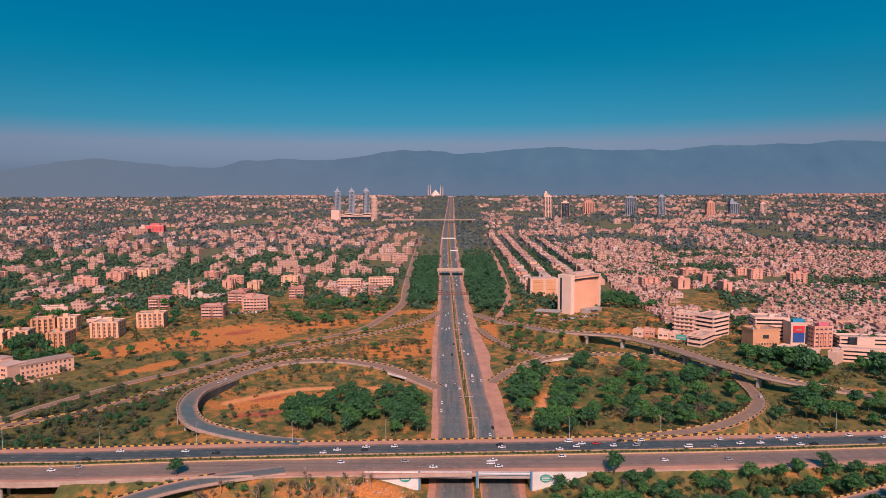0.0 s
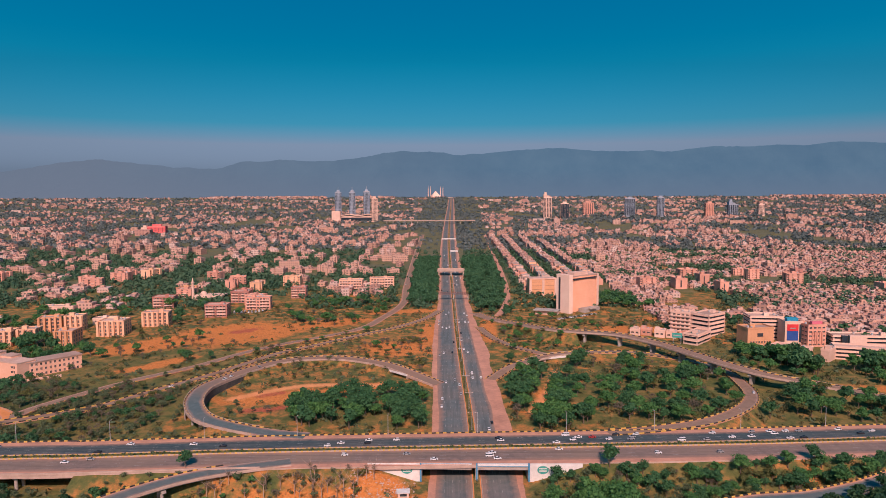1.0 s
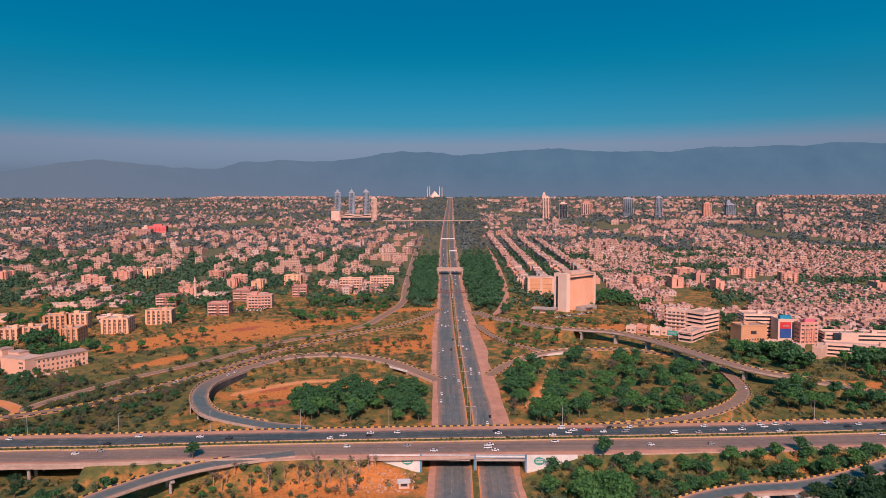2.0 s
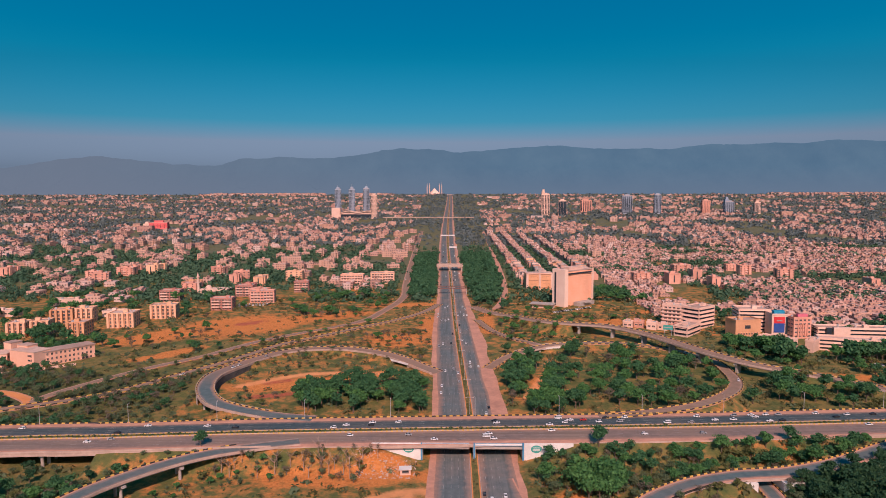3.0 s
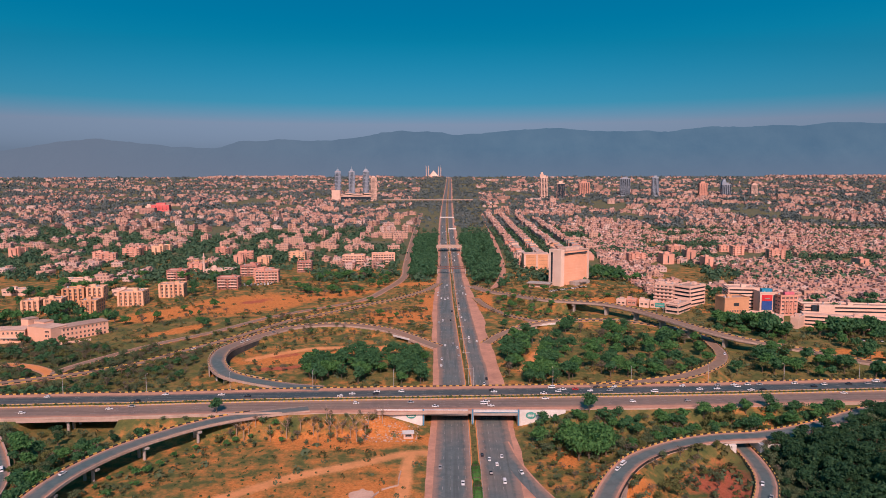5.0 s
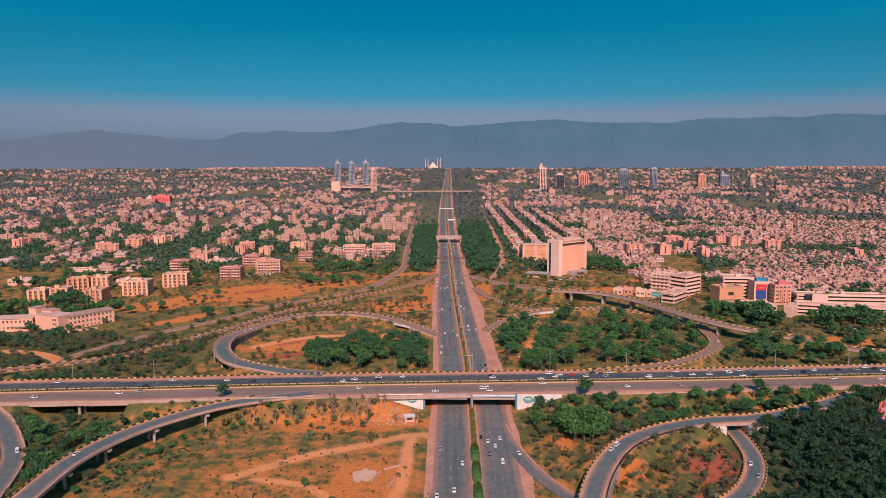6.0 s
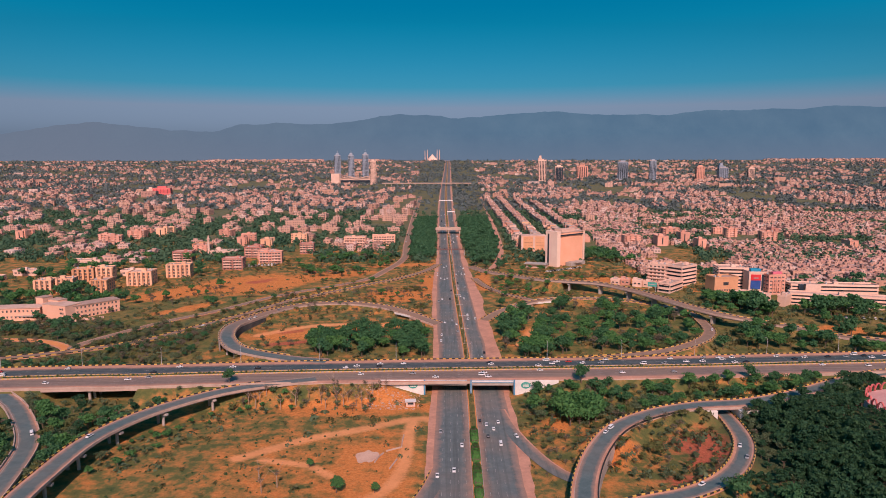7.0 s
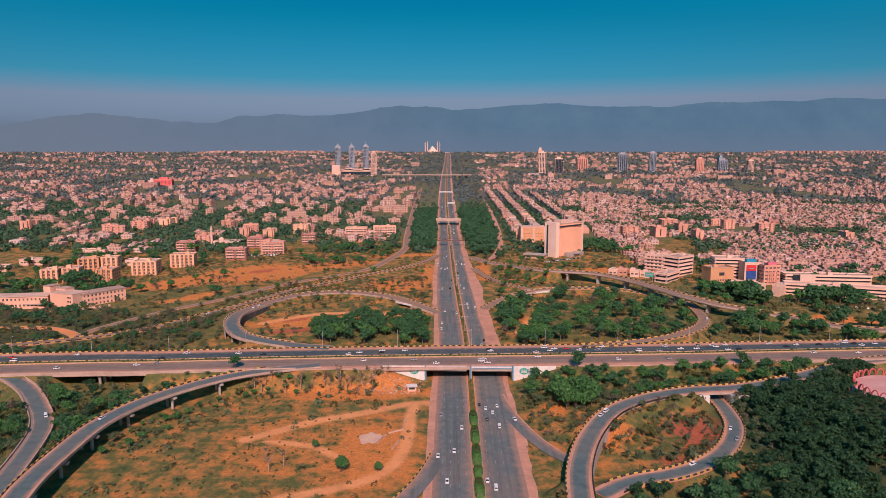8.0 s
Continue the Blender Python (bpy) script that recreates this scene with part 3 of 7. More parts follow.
def build_hills():
    knots_x = [-5200, -3330, -2990, -2630, -2280, -1950, -1720, -1530, -1160, -910, -670, -460, -170, -10, 240, 400, 730, 960, 1270, 1580, 1640, 1830, 2110, 2350, 2540, 2720, 3120, 5200]
    knots_z = [330, 302, 355, 395, 354, 328, 320, 376, 380, 367, 399, 439, 438, 409, 421, 439, 464, 437, 435, 430, 446, 465, 461, 480, 468, 497, 486, 481]
    xs = np.arange(-5200, 5201, 26.0)
    ridge = np.interp(xs, knots_x, knots_z)
    k = np.ones(5) / 5
    ridge = np.convolve(np.pad(ridge, 2, mode="edge"), k, "valid")
    ridge = ridge + [9 * noise.fractal(Vector((x * 0.006, 0, 31)), 1.0, 2.0, 4) + 7 * abs(noise.fractal(Vector((x * 0.02, 0, 5)), 1.0, 2.0, 2)) - 4 for x in xs]
    rows = np.linspace(0, 1, 22)
    v = []
    for r in rows:
        for x, top in zip(xs, ridge):
            base = float(slope(4340)) - 5
            n1 = noise.fractal(Vector((x * 0.0030, r * 2.2, 3.0)), 1.0, 2.0, 5)
            n2 = abs(noise.fractal(Vector((x * 0.0065, r * 1.3, 9.0)), 1.0, 2.0, 4))
            z = base + (top - base) * r ** 0.85 + (n1 * 34 - n2 * 60) * math.sin(math.pi * min(1, r * 1.02)) + n1 * 7 * r
            v.append((x, 4345 + 245 * r + n1 * 14, z))
    w = len(xs)
    f = [(j * w + i, j * w + i + 1, (j + 1) * w + i + 1, (j + 1) * w + i) for j in range(len(rows) - 1) for i in range(w - 1)]
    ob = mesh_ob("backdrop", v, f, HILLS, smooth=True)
    tagged(ob, "hazy blue mountain ridge beyond the city", "mountain", kind="structure")


build_ground()
build_hills()


# ---- roads ----
def road(name, label, m=None):
    return thing(name, m or Matrix(), label, "road", kind="structure")


def taper(line, near, far, y0, y1):
    return near + (far - near) * np.clip((line[:, 1] - y0) / (y1 - y0), 0, 1)


def dashes(name, line, offset, parent, long=3.0, gap=7.0, wide=0.12, lift=0.03):
    """A broken white lane line as one strip of paint pieces."""
    s = sideways(line)
    seg = np.concatenate([[0], np.cumsum(np.linalg.norm(np.diff(line, axis=0), axis=1))])
    off = np.broadcast_to(offset, len(line))
    at = np.arange(0, seg[-1] - long, long + gap)

    def spot(d, o):
        p = np.column_stack([np.interp(d, seg, line[:, k]) for k in range(3)])
        n = np.column_stack([np.interp(d, seg, s[:, k]) for k in range(3)])
        return p + n * (np.interp(d, seg, off) + o)[:, None]
    q = np.stack([spot(at, -wide / 2), spot(at, wide / 2), spot(at + long, wide / 2), spot(at + long, -wide / 2)], 1)
    q[:, :, 2] += lift
    f = np.arange(len(at) * 4).reshape(-1, 4)[:, ::-1]
    return mesh_ob(name, q.reshape(-1, 3), f.tolist(), MARK, parent)


def block_mesh(long, wide, high, mat, name):
    me = bpy.data.meshes.new(name)
    bm = add_box(bmesh.new(), -long / 2, long / 2, -wide / 2, wide / 2, 0, high)
    bmesh.ops.bevel(bm, geom=[e for e in bm.edges if all(v.co.z > 0.01 for v in e.verts)], offset=0.05, segments=1, affect="EDGES")
    bm.to_mesh(me)
    bm.free()
    me.materials.append(mat)
    return me


KERB_BLOCK = block_mesh(1.7, 0.46, 0.62, YELLOW, "kerb_block")


def painted_kerb(line, offset, parent, near_box=None, pitch=3.8, base=None, size=1.0):
    """A black kerb wall with yellow painted blocks along it; blocks inside near_box are pieces of their own."""
    s = sideways(line)
    seg = np.concatenate([[0], np.cumsum(np.linalg.norm(np.diff(line, axis=0), axis=1))])
    edge = line + s * np.broadcast_to(offset, len(line))[:, None]
    kerb = ribbon("kerb", edge, -0.18, 0.18, base or BLACK, 0.55, 0.55, parent, "black and yellow painted kerb")
    rest_v, rest_f = [], []
    shape = np.array([v.co[:] for v in KERB_BLOCK.vertices]) * (size, 1, 1)
    quads = [tuple(p.vertices) for p in KERB_BLOCK.polygons]
    for d in np.arange(1, seg[-1] - 1, pitch):
        p = np.array([np.interp(d, seg, edge[:, k]) for k in range(3)])
        q = np.array([np.interp(d + 0.5, seg, edge[:, k]) for k in range(3)])
        if abs(p[0]) > 620 or p[1] > 460:
            continue
        a = math.atan2(q[1] - p[1], q[0] - p[0])
        if near_box and in_box(p[0], p[1], near_box):
            shared("kerb_block", KERB_BLOCK, kerb, pose(p[0], p[1], p[2] + 0.0, 0, 0, math.degrees(a)))
        else:
            c, n = math.cos(a), math.sin(a)
            k = len(rest_v) * len(shape)
            rest_v.append(np.column_stack([p[0] + shape[:, 0] * c - shape[:, 1] * n, p[1] + shape[:, 0] * n + shape[:, 1] * c, p[2] + shape[:, 2]]))
            rest_f += [tuple(i + k for i in f) for f in quads]
    if rest_v:
        ob = mesh_ob("kerb_blocks", np.vstack(rest_v), rest_f, YELLOW, kerb)
        ob["kind"] = "stuff"
    return kerb


def crop(line, lo, hi, axis):
    return line[(line[:, axis] >= lo) & (line[:, axis] <= hi)]


def build_avenue():
    av = road("road", "wide straight dusty asphalt avenue with planted median")
    L = AVENUE
    half_l, half_r = taper(L, 21.6, 16.5, 250, 440), taper(L, 22.0, 16.5, 250, 440)
    ribbon("verge", L, -half_l + wobble(len(L), 0.5, 1), half_r + wobble(len(L), 0.7, 2), VERGE, 0.35, 0.0, av, "sandy pink verge")
    right = np.where(L[:, 1] < 20, 18.5, taper(L, 13.6, 12.2, 50, 400))
    left = taper(L, 18.3, 14.0, 200, 440)
    ribbon("carriageway", L, -left + wobble(len(L), 0.2, 3), -1.9, ASPHALT_AVE, 0.2, 0.06, av)
    ribbon("carriageway", L, 1.9, right + wobble(len(L), 0.3, 4), ASPHALT_AVE, 0.2, 0.06, av)
    ribbon("median", L, -1.5, 1.5, GROUND, 0.3, 0.30, av, "earth median strip")
    for o in (-1.7, 1.7):
        ribbon("kerb", L, o - 0.25, o + 0.25, TRACK, 0.3, 0.36, av)
    near = crop(L, -400, 1000, 1)
    for o in (-14.4, -11.0, -7.6, -4.6, 4.6, 7.8, 11.0):
        dashes("lane_marking", near, o, av, lift=0.08)
    for o in (-2.3, 2.3):
        ribbon("edge_line", near, o - 0.1, o + 0.1, MARK, 0.05, 0.085, av)


def build_highway():
    hw = road("road", "elevated dual carriageway highway on embankment")
    L = crop(HIGHWAY, -1400, 1400, 0)
    ribbon("deck", L, -20.5, 20.5, DECK_SIDE, 1.5, -0.12, hw, "concrete deck and shoulders")
    ribbon("verge", L, -19.6, -15.5, VERGE, 0.15, -0.02, hw, "dusty pink shoulder")
    ribbon("carriageway", L, -15.5, -2.3, ASPHALT, 0.15, 0.0, hw, "dark asphalt")
    ribbon("carriageway", L, 2.3, 16.5, ASPHALT_DUST, 0.15, 0.0, hw, "dusty worn asphalt")
    ribbon("verge", L, 16.5, 20.2, VERGE, 0.15, -0.02, hw, "dusty pink shoulder")
    ribbon("median", L, -1.8, 1.8, GROUND, 0.3, 0.25, hw, "planted earth median")
    near = crop(L, -500, 500, 0)
    for o in (-12.4, -9.2, -6.0, 6.0, 9.4, 12.8):
        dashes("lane_marking", near, o, hw, lift=0.03)
    painted_kerb(near, -20.0, hw, (-120, 260, -20, 70))
    painted_kerb(near, -2.0, hw, None, 2.6, DECK_SIDE, 0.5)
    painted_kerb(near, 2.0, hw, None, 2.6, DECK_SIDE, 0.5)
    # solid near-side parapet away from the avenue bridge
    for a, b in ((-500, -95), (180, 500)):
        ribbon("parapet", crop(L, a, b, 0), 20.1, 20.5, DECK_SIDE, 0.9, 0.85, hw)
    # piers of the side span where the loop road passes below
    for x in (-204,):
        i = int(np.argmin(np.abs(L[:, 0] - x)))
        for o in (18, 13, 7, -2, -9, -15):
            bm = cyl(bmesh.new(), x, L[i, 1] - o, -1.0, 6.5, 0.75, 0.75, 12)
            part("pier", bm, CONCRETE, hw)
        part("pier_cap", box(x - 1, x + 1, L[i, 1] - 19, L[i, 1] + 17, 5.4, 6.45), CONCRETE, hw)


def culvert(parent, line, h, x):
    """A small bridge under a ramp: two abutments and a pale edge beam over the open bay."""
    i = int(np.argmin(np.abs(line[:, 0] - x) + (line[:, 1] < 120) * 999))
    a = math.degrees(math.atan2(*(line[i + 1] - line[i])[1::-1]))
    m = pose(*line[i], 0, 0, a)
    for b in ((-9.4, -7.6, -h + 0.2, h - 0.2, -6, -1.32), (7.6, 9.4, -h + 0.2, h - 0.2, -6, -1.32)):
        part("abutment", box(*b), DECK_SIDE, parent, "pale concrete abutment").matrix_basis = m
    part("edge_beam", box(-9.4, 9.4, -h - 0.5, -h - 0.2, -1.3, 0.1), WHITE, parent, "white painted edge beam").matrix_basis = m


def build_ramps():
    labels = {"ramp_southwest": "curved concrete flyover ramp on round piers", "loop_southwest": "curved loop ramp with concrete parapets",
              "loop_northwest": "looping flyover ramp with painted kerbs", "ramp_northwest": "grey slip road with yellow and black kerb",
              "ramp_northeast": "long curved flyover ramp on piers", "loop_northeast": "loop ramp winding through trees",
              "branch_northeast": "dusty ramp joining the loop to the avenue", "loop_southeast": "broad loop ramp with yellow and black kerbs", "inner_loop_southeast": "tight loop ramp round red earth",
              "slip_southeast": "dusty slip road leaving the avenue", "slip_southwest": "dusty slip road leaving the avenue",
              "service_road_west": "pale asphalt service road", "spur_road_west": "pale earth spur road", "service_road_east": "pale service road between trees"}
    for name, (L, w) in RAMPS.items():
        r = road("road", labels[name])
        h = w / 2
        if name.startswith("slip"):
            L = L[np.abs(L[:, 0]) > 13.8]
        high = name in ("ramp_southwest", "loop_southwest", "loop_northwest", "ramp_northeast", "loop_southeast")
        surface = ASPHALT_OLD if name in ("ramp_northwest", "ramp_northeast", "branch_northeast", "service_road_west") else ASPHALT_RAMP
        if name == "loop_northeast":
            surface = ASPHALT_OLD
        if name == "loop_northwest":
            surface = ASPHALT_LOOP
        if name in ("spur_road_west", "service_road_east"):
            surface = TRACK if name == "spur_road_west" else VERGE
        slim = name in ("ramp_southwest", "ramp_northeast")
        outer = {"slip_southeast": -1, "slip_southwest": 1}.get(name)  # the side away from the avenue
        if outer is None:
            ribbon("deck", L, -h, h, DECK_SIDE if high else VERGE, 1.2 if high and not slim else 0.45, -0.1, r)
        if slim:
            ribbon("girder", L, -h + 1.7, h - 1.7, CONCRETE, 1.05, -0.5, r)
        ribbon("shoulder", L, *((-h + 0.4, h - 0.4) if outer is None else (min(outer, 0) * h, max(outer, 0) * h)), VERGE, 0.2, -0.04, r, "dusty shoulder")
        if not name.startswith("slip"):
            ribbon("edge_line", L, -h + 1.5, -h + 1.65, MARK, 0.04, 0.05, r)
        else:
            surface = ASPHALT_AVE
        inset = 1.7 if name in ("loop_southeast", "inner_loop_southeast", "ramp_southwest") else 0.8
        way = ribbon("carriageway", L, -h + inset, h - inset, surface, 0.15, 0.02, r)
        if outer:  # the inner edge runs into the avenue without a shoulder
            edge = (0.5, 1, 1, 0.5) if outer > 0 else (1, 0.5, 0.5, 1)
            way.data.attributes["across"].data.foreach_set("value", np.tile(np.array(edge, np.float32), len(L)))
        if name == "ramp_southwest":
            painted_kerb(crop(L, -400, -112, 0), -h + 0.3, r, (-180, -80, -150, 10))
            ribbon("parapet", L, h - 0.35, h, DECK_SIDE, 0.8, 0.65, r)
            for i in range(6, len(L) - 12, 6):
                x, y, z = L[i]
                a = math.degrees(math.atan2(*(L[i + 1] - L[i])[1::-1]))
                m = pose(x, y, 0, 0, 0, a)
                g = land_at(x, y) - 0.5
                for o in (-2.4, 2.4):
                    p = part("pier", cyl(bmesh.new(), 0, o, g, z - 2.2, 0.7, 0.7, 12), CONCRETE, r)
                    p.matrix_basis = m
                p = part("pier_cap", box(-0.9, 0.9, -5.6, 5.6, z - 2.5, z - 1.55), CONCRETE, r)
                p.matrix_basis = m
        elif name == "loop_southwest":
            for s in (-1, 1):
                ribbon("parapet", L, s * h - 0.2, s * h + 0.2, DECK_SIDE, 1.2, 0.8, r)
            ribbon("retaining_wall", L, h - 0.3, h + 0.1, CONCRETE, 5.5, -1.2, r)
        elif name == "ramp_northeast":
            for s in (-1, 1):
                painted_kerb(L, s * (h - 0.3), r, None, 5.6, BLACK, 1.5)
                ribbon("parapet", L, s * h - 0.15, s * h + 0.15, DECK_SIDE, 1.3, 0.75, r)
            for i in range(0, len(L)):
                if i % 7 == 0 and in_box(*L[i, :2], PIERED[name]):
                    x, y, z = L[i]
                    a = math.degrees(math.atan2(*(L[i + 1] - L[i])[1::-1]))
                    g = land_at(x, y) - 0.5
                    p = part("pier", box(-0.8, 0.8, -2.6, 2.6, g, z - 2.4), CONCRETE, r)
                    p.matrix_basis = pose(x, y, 0, 0, 0, a)
                    p = part("pier_cap", box(-1.1, 1.1, -4.8, 4.8, z - 2.5, z - 1.55), CONCRETE, r)
                    p.matrix_basis = pose(x, y, 0, 0, 0, a)
        elif name == "loop_northwest":
            for s in (-1, 1):
                off = L[(L[:, 0] < -110) | (L[:, 1] > 60)]
                painted_kerb(off, s * (h - 0.3), r, None, 5.0, BLACK, 1.4)
                ribbon("parapet", off, s * h - 0.15, s * h + 0.15, DECK_SIDE, 1.2, 0.7, r)
            culvert(r, L, h, -43)
            bend = L[(L[:, 0] < -146) & (L[:, 1] > 74) & (L[:, 1] < 152)]
            # inner face takes the shade-dark colour, outer face plain concrete
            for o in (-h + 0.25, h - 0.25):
                ribbon("retaining_wall", bend, o - 0.2, o + 0.2, SHADED_WALL if o > 0 else CONCRETE, 8.5, -1.15, r, "retaining wall with its inner face coloured dark as in shade")
            for i in range(0, len(L)):
                if i % 3 == 0 and in_box(*L[i, :2], PIERED[name]):
                    x, y, z = L[i]
                    a = math.degrees(math.atan2(*(L[i + 1] - L[i])[1::-1]))
                    for o in (-2.6, 2.6):
                        p = part("pier", cyl(bmesh.new(), 0, o, land_at(x, y) - 1, z - 1.5, 0.6, 0.6, 10), CONCRETE, r)
                        p.matrix_basis = pose(x, y, 0, 0, 0, a)
        elif name == "loop_southeast":
            painted_kerb(L, -h + 0.3, r, (25, 210, -150, 10))
            ribbon("parapet", crop(L, -150, -36, 1), h - 0.3, h, BLACK, 0.9, 0.7, r)
            for o in (-h + 0.1, h - 0.1):
                ribbon("retaining_wall", crop(L, -132, -74, 1), o - 0.2, o + 0.2, CONCRETE, 7.0, -0.9, r)
            for x in (121.0, 134.5):
                part("abutment", box(x - 1.2, x + 1.2, -38.5, -24.5, -0.5, 4.8), WHITE, r, "pale underpass abutment")
            for x, far in ((136.2, 146.0), (119.8, 111.5)):
                bm = bmesh.new()
                v = [bm.verts.new(q) for y in (-38.6, -38.0) for q in ((x, y, -0.5), (x, y, 5.0), (far, y, 5.0), (far, y, 3.2))]
                for q in ((0, 1, 2, 3), (7, 6, 5, 4), (1, 5, 6, 2), (0, 4, 5, 1), (3, 2, 6, 7), (0, 3, 7, 4)):
                    bm.faces.new([v[i] for i in q])
                bmesh.ops.recalc_face_normals(bm, faces=bm.faces)
                part("wing_wall", bm, WHITE, r, "pale tapering wing wall")
        elif name == "inner_loop_southeast":
            for s in (-1, 1):
                painted_kerb(crop(L, -135, -20, 1), s * (h - 0.3), r, (40, 140, -140, -18))
        elif name in ("loop_northeast", "ramp_northwest", "branch_northeast"):
            for s in (-1, 1):
                painted_kerb(crop(L, 0, 55, 0) if name.startswith("branch") else L, s * (h - 0.3), r, None, 6.0, BLACK, 1.7)
                if name == "loop_northeast":
                    ribbon("parapet", crop(L[: len(L) // 2], 38, 95, 0), s * h - 0.15, s * h + 0.15, DECK_SIDE, 1.4, 0.9, r)
            if name == "loop_northeast":
                culvert(r, L, h, 66)
        elif name == "slip_southwest":
            painted_kerb(crop(L, -400, -92, 1), h - 0.3, r, (-60, 0, -170, -60))
        elif name == "service_road_west":
            painted_kerb(crop(L, 20, 300, 1), h + 0.2, r, None, 8.0, VERGE)


def build_bridge():
    br = thing("bridge", Matrix(), "road bridge with pale parapets and blue corner posts over the avenue", "bridge", kind="structure")
    y0 = -2.6
    for s in (-1, 1):
        x0, x1 = sorted((1.4 * s, 24.2 * s))
        for k in range(9):
            part("girder", box(x0, x1, y0 + 0.2 + k * 4.6, y0 + 1.3 + k * 4.6, 5.2, 6.9), CONCRETE, br)
        part("fascia", box(x0, x1, y0 - 0.35, y0 + 0.15, 7.25, 7.9), WHITE, br, "white painted edge beam")
        part("parapet", box(x0, x1, y0 - 0.25, y0 + 0.1, 7.9, 8.45), WHITE, br)
        part("railing", box(x0, x1, y0 - 0.4, y0 - 0.3, 8.25, 8.4), BLUE, br)
        part("railing", box(x0, x1, y0 - 0.42, y0 - 0.36, 7.0, 7.25), BLUE, br)
        part("abutment", box(*sorted((24.2 * s, 25.2 * s)), y0, 39.5, -1.0, 7.0), CONCRETE, br)
        part("corner_post", box(*sorted((24.3 * s, 25.0 * s)), y0 - 0.9, y0 + 0.3, -0.5, 8.5), BLUE, br, "blue painted corner post")
        # tapering wing wall
        bm = bmesh.new()
        a, b = 25.2 * s, 49.0 * s
        v = [bm.verts.new(p) for p in ((a, y0 - 0.5, -0.5), (a, y0 - 0.5, 8.5), (b, y0 - 0.5, 8.5), (b, y0 - 0.5, 6.9),
                                       (a, y0, -0.5), (a, y0, 8.5), (b, y0, 8.5), (b, y0, 6.9))]
        for q in ((0, 1, 2, 3), (7, 6, 5, 4), (1, 5, 6, 2), (0, 4, 5, 1), (3, 2, 6, 7), (0, 3, 7, 4)):
            bm.faces.new([v[i] for i in q])
        bmesh.ops.recalc_face_normals(bm, faces=bm.faces)
        w = part("wing_wall", bm, WHITE, br, "white painted wing wall")
        # oval green emblem with plain bars
        bm = bmesh.new()
        c = [bm.verts.new((31.0 * s + 2.6 * math.cos(t), y0 - 0.56, 5.6 + 1.9 * math.sin(t))) for t in np.linspace(0, math.tau, 20, endpoint=False)]
        f = bm.faces.new(c)
        ex = bmesh.ops.extrude_face_region(bm, geom=[f])
        bmesh.ops.translate(bm, vec=(0, -0.08, 0), verts=[e for e in ex["geom"] if isinstance(e, bmesh.types.BMVert)])
        part("emblem", bm, SIGN_GREEN, w, "green oval emblem")
        for k in range(3):
            part("emblem_bar", box(31.0 * s - 1.7, 31.0 * s + 1.7, y0 - 0.7, y0 - 0.645, 4.75 + k * 0.7, 5.05 + k * 0.7), WHITE, w)
    part("pier_wall", box(0.3, 1.6, y0, 39, -0.5, 6.9), CONCRETE, br, "central pier wall")
    part("corner_post", box(0.55, 1.25, y0 - 0.8, y0 + 0.2, -0.3, 8.5), BLUE, br, "blue painted post")


build_avenue()
build_highway()
build_ramps()
build_bridge()


# ---- buildings ----
def window_mesh(w, h, name="window"):
    """A recess-framed window: pale surround, dark pane set 6 cm proud of the wall behind its sill."""
    me = bpy.data.meshes.new(name)
    bm = bmesh.new()
    add_box(bm, -w / 2, w / 2, -0.05, 0.06, -h / 2, h / 2)
    n = len(bm.faces)
    add_box(bm, -w / 2 - 0.15, w / 2 + 0.15, -0.30, 0.06, h / 2, h / 2 + 0.15)
    add_box(bm, -w / 2 - 0.15, w / 2 + 0.15, -0.22, 0.06, -h / 2 - 0.12, -h / 2)
    add_box(bm, -0.05, 0.05, -0.09, 0.06, -h / 2, h / 2)
    bm.to_mesh(me)
    bm.free()
    me.materials.append(OPENING)
    me.materials.append(PLASTER["white"])
    for i, p in enumerate(me.polygons):
        p.material_index = 0 if i < n else 1
    return me


WIN_TALL, WIN_WIDE, WIN_BAY = window_mesh(1.2, 1.7), window_mesh(2.2, 1.4), window_mesh(1.7, 2.3)


def face_rows(root, w, d, h, storeys, win, pitch, sides="fblr", inset=1.6, base=0.0):
    """Windows of each storey, each an object of its own, on the named sides of a box that stands centred on its root."""
    sh = (h - base) / storeys
    for side in sides:
        span = w if side in "fb" else d
        k = max(1, int((span - 2 * inset) / pitch) + 1)
        for s in range(storeys):
            z = base + (s + 0.55) * sh
            for i in range(k):
                u = (i - (k - 1) / 2) * pitch
                m = {"f": pose(u, -d / 2, z), "b": pose(u, d / 2, z, 0, 0, 180), "l": pose(-w / 2, u, z, 0, 0, -90), "r": pose(w / 2, u, z, 0, 0, 90)}[side]
                shared("window", win, root, m)


def flat_roof(root, w, d, h, mat, parapet=0.9, z0=0.0):
    bm = bmesh.new()
    t = 0.3
    for a in ((-w / 2 - 0.2, w / 2 + 0.2, -d / 2 - 0.2, -d / 2 + t), (-w / 2 - 0.2, w / 2 + 0.2, d / 2 - t, d / 2 + 0.2), (-w / 2 - 0.2, -w / 2 + t, -d / 2 + t, d / 2 - t), (w / 2 - t, w / 2 + 0.2, -d / 2 + t, d / 2 - t)):
        add_box(bm, *a, z0 + h - 0.3, z0 + h + parapet)
    part("parapet", bm, mat, root)
    part("roof", box(-w / 2 + t, w / 2 - t, -d / 2 + t, d / 2 - t, z0 + h - 0.2, z0 + h + 0.12), ROOF, root, "pale screed flat roof")


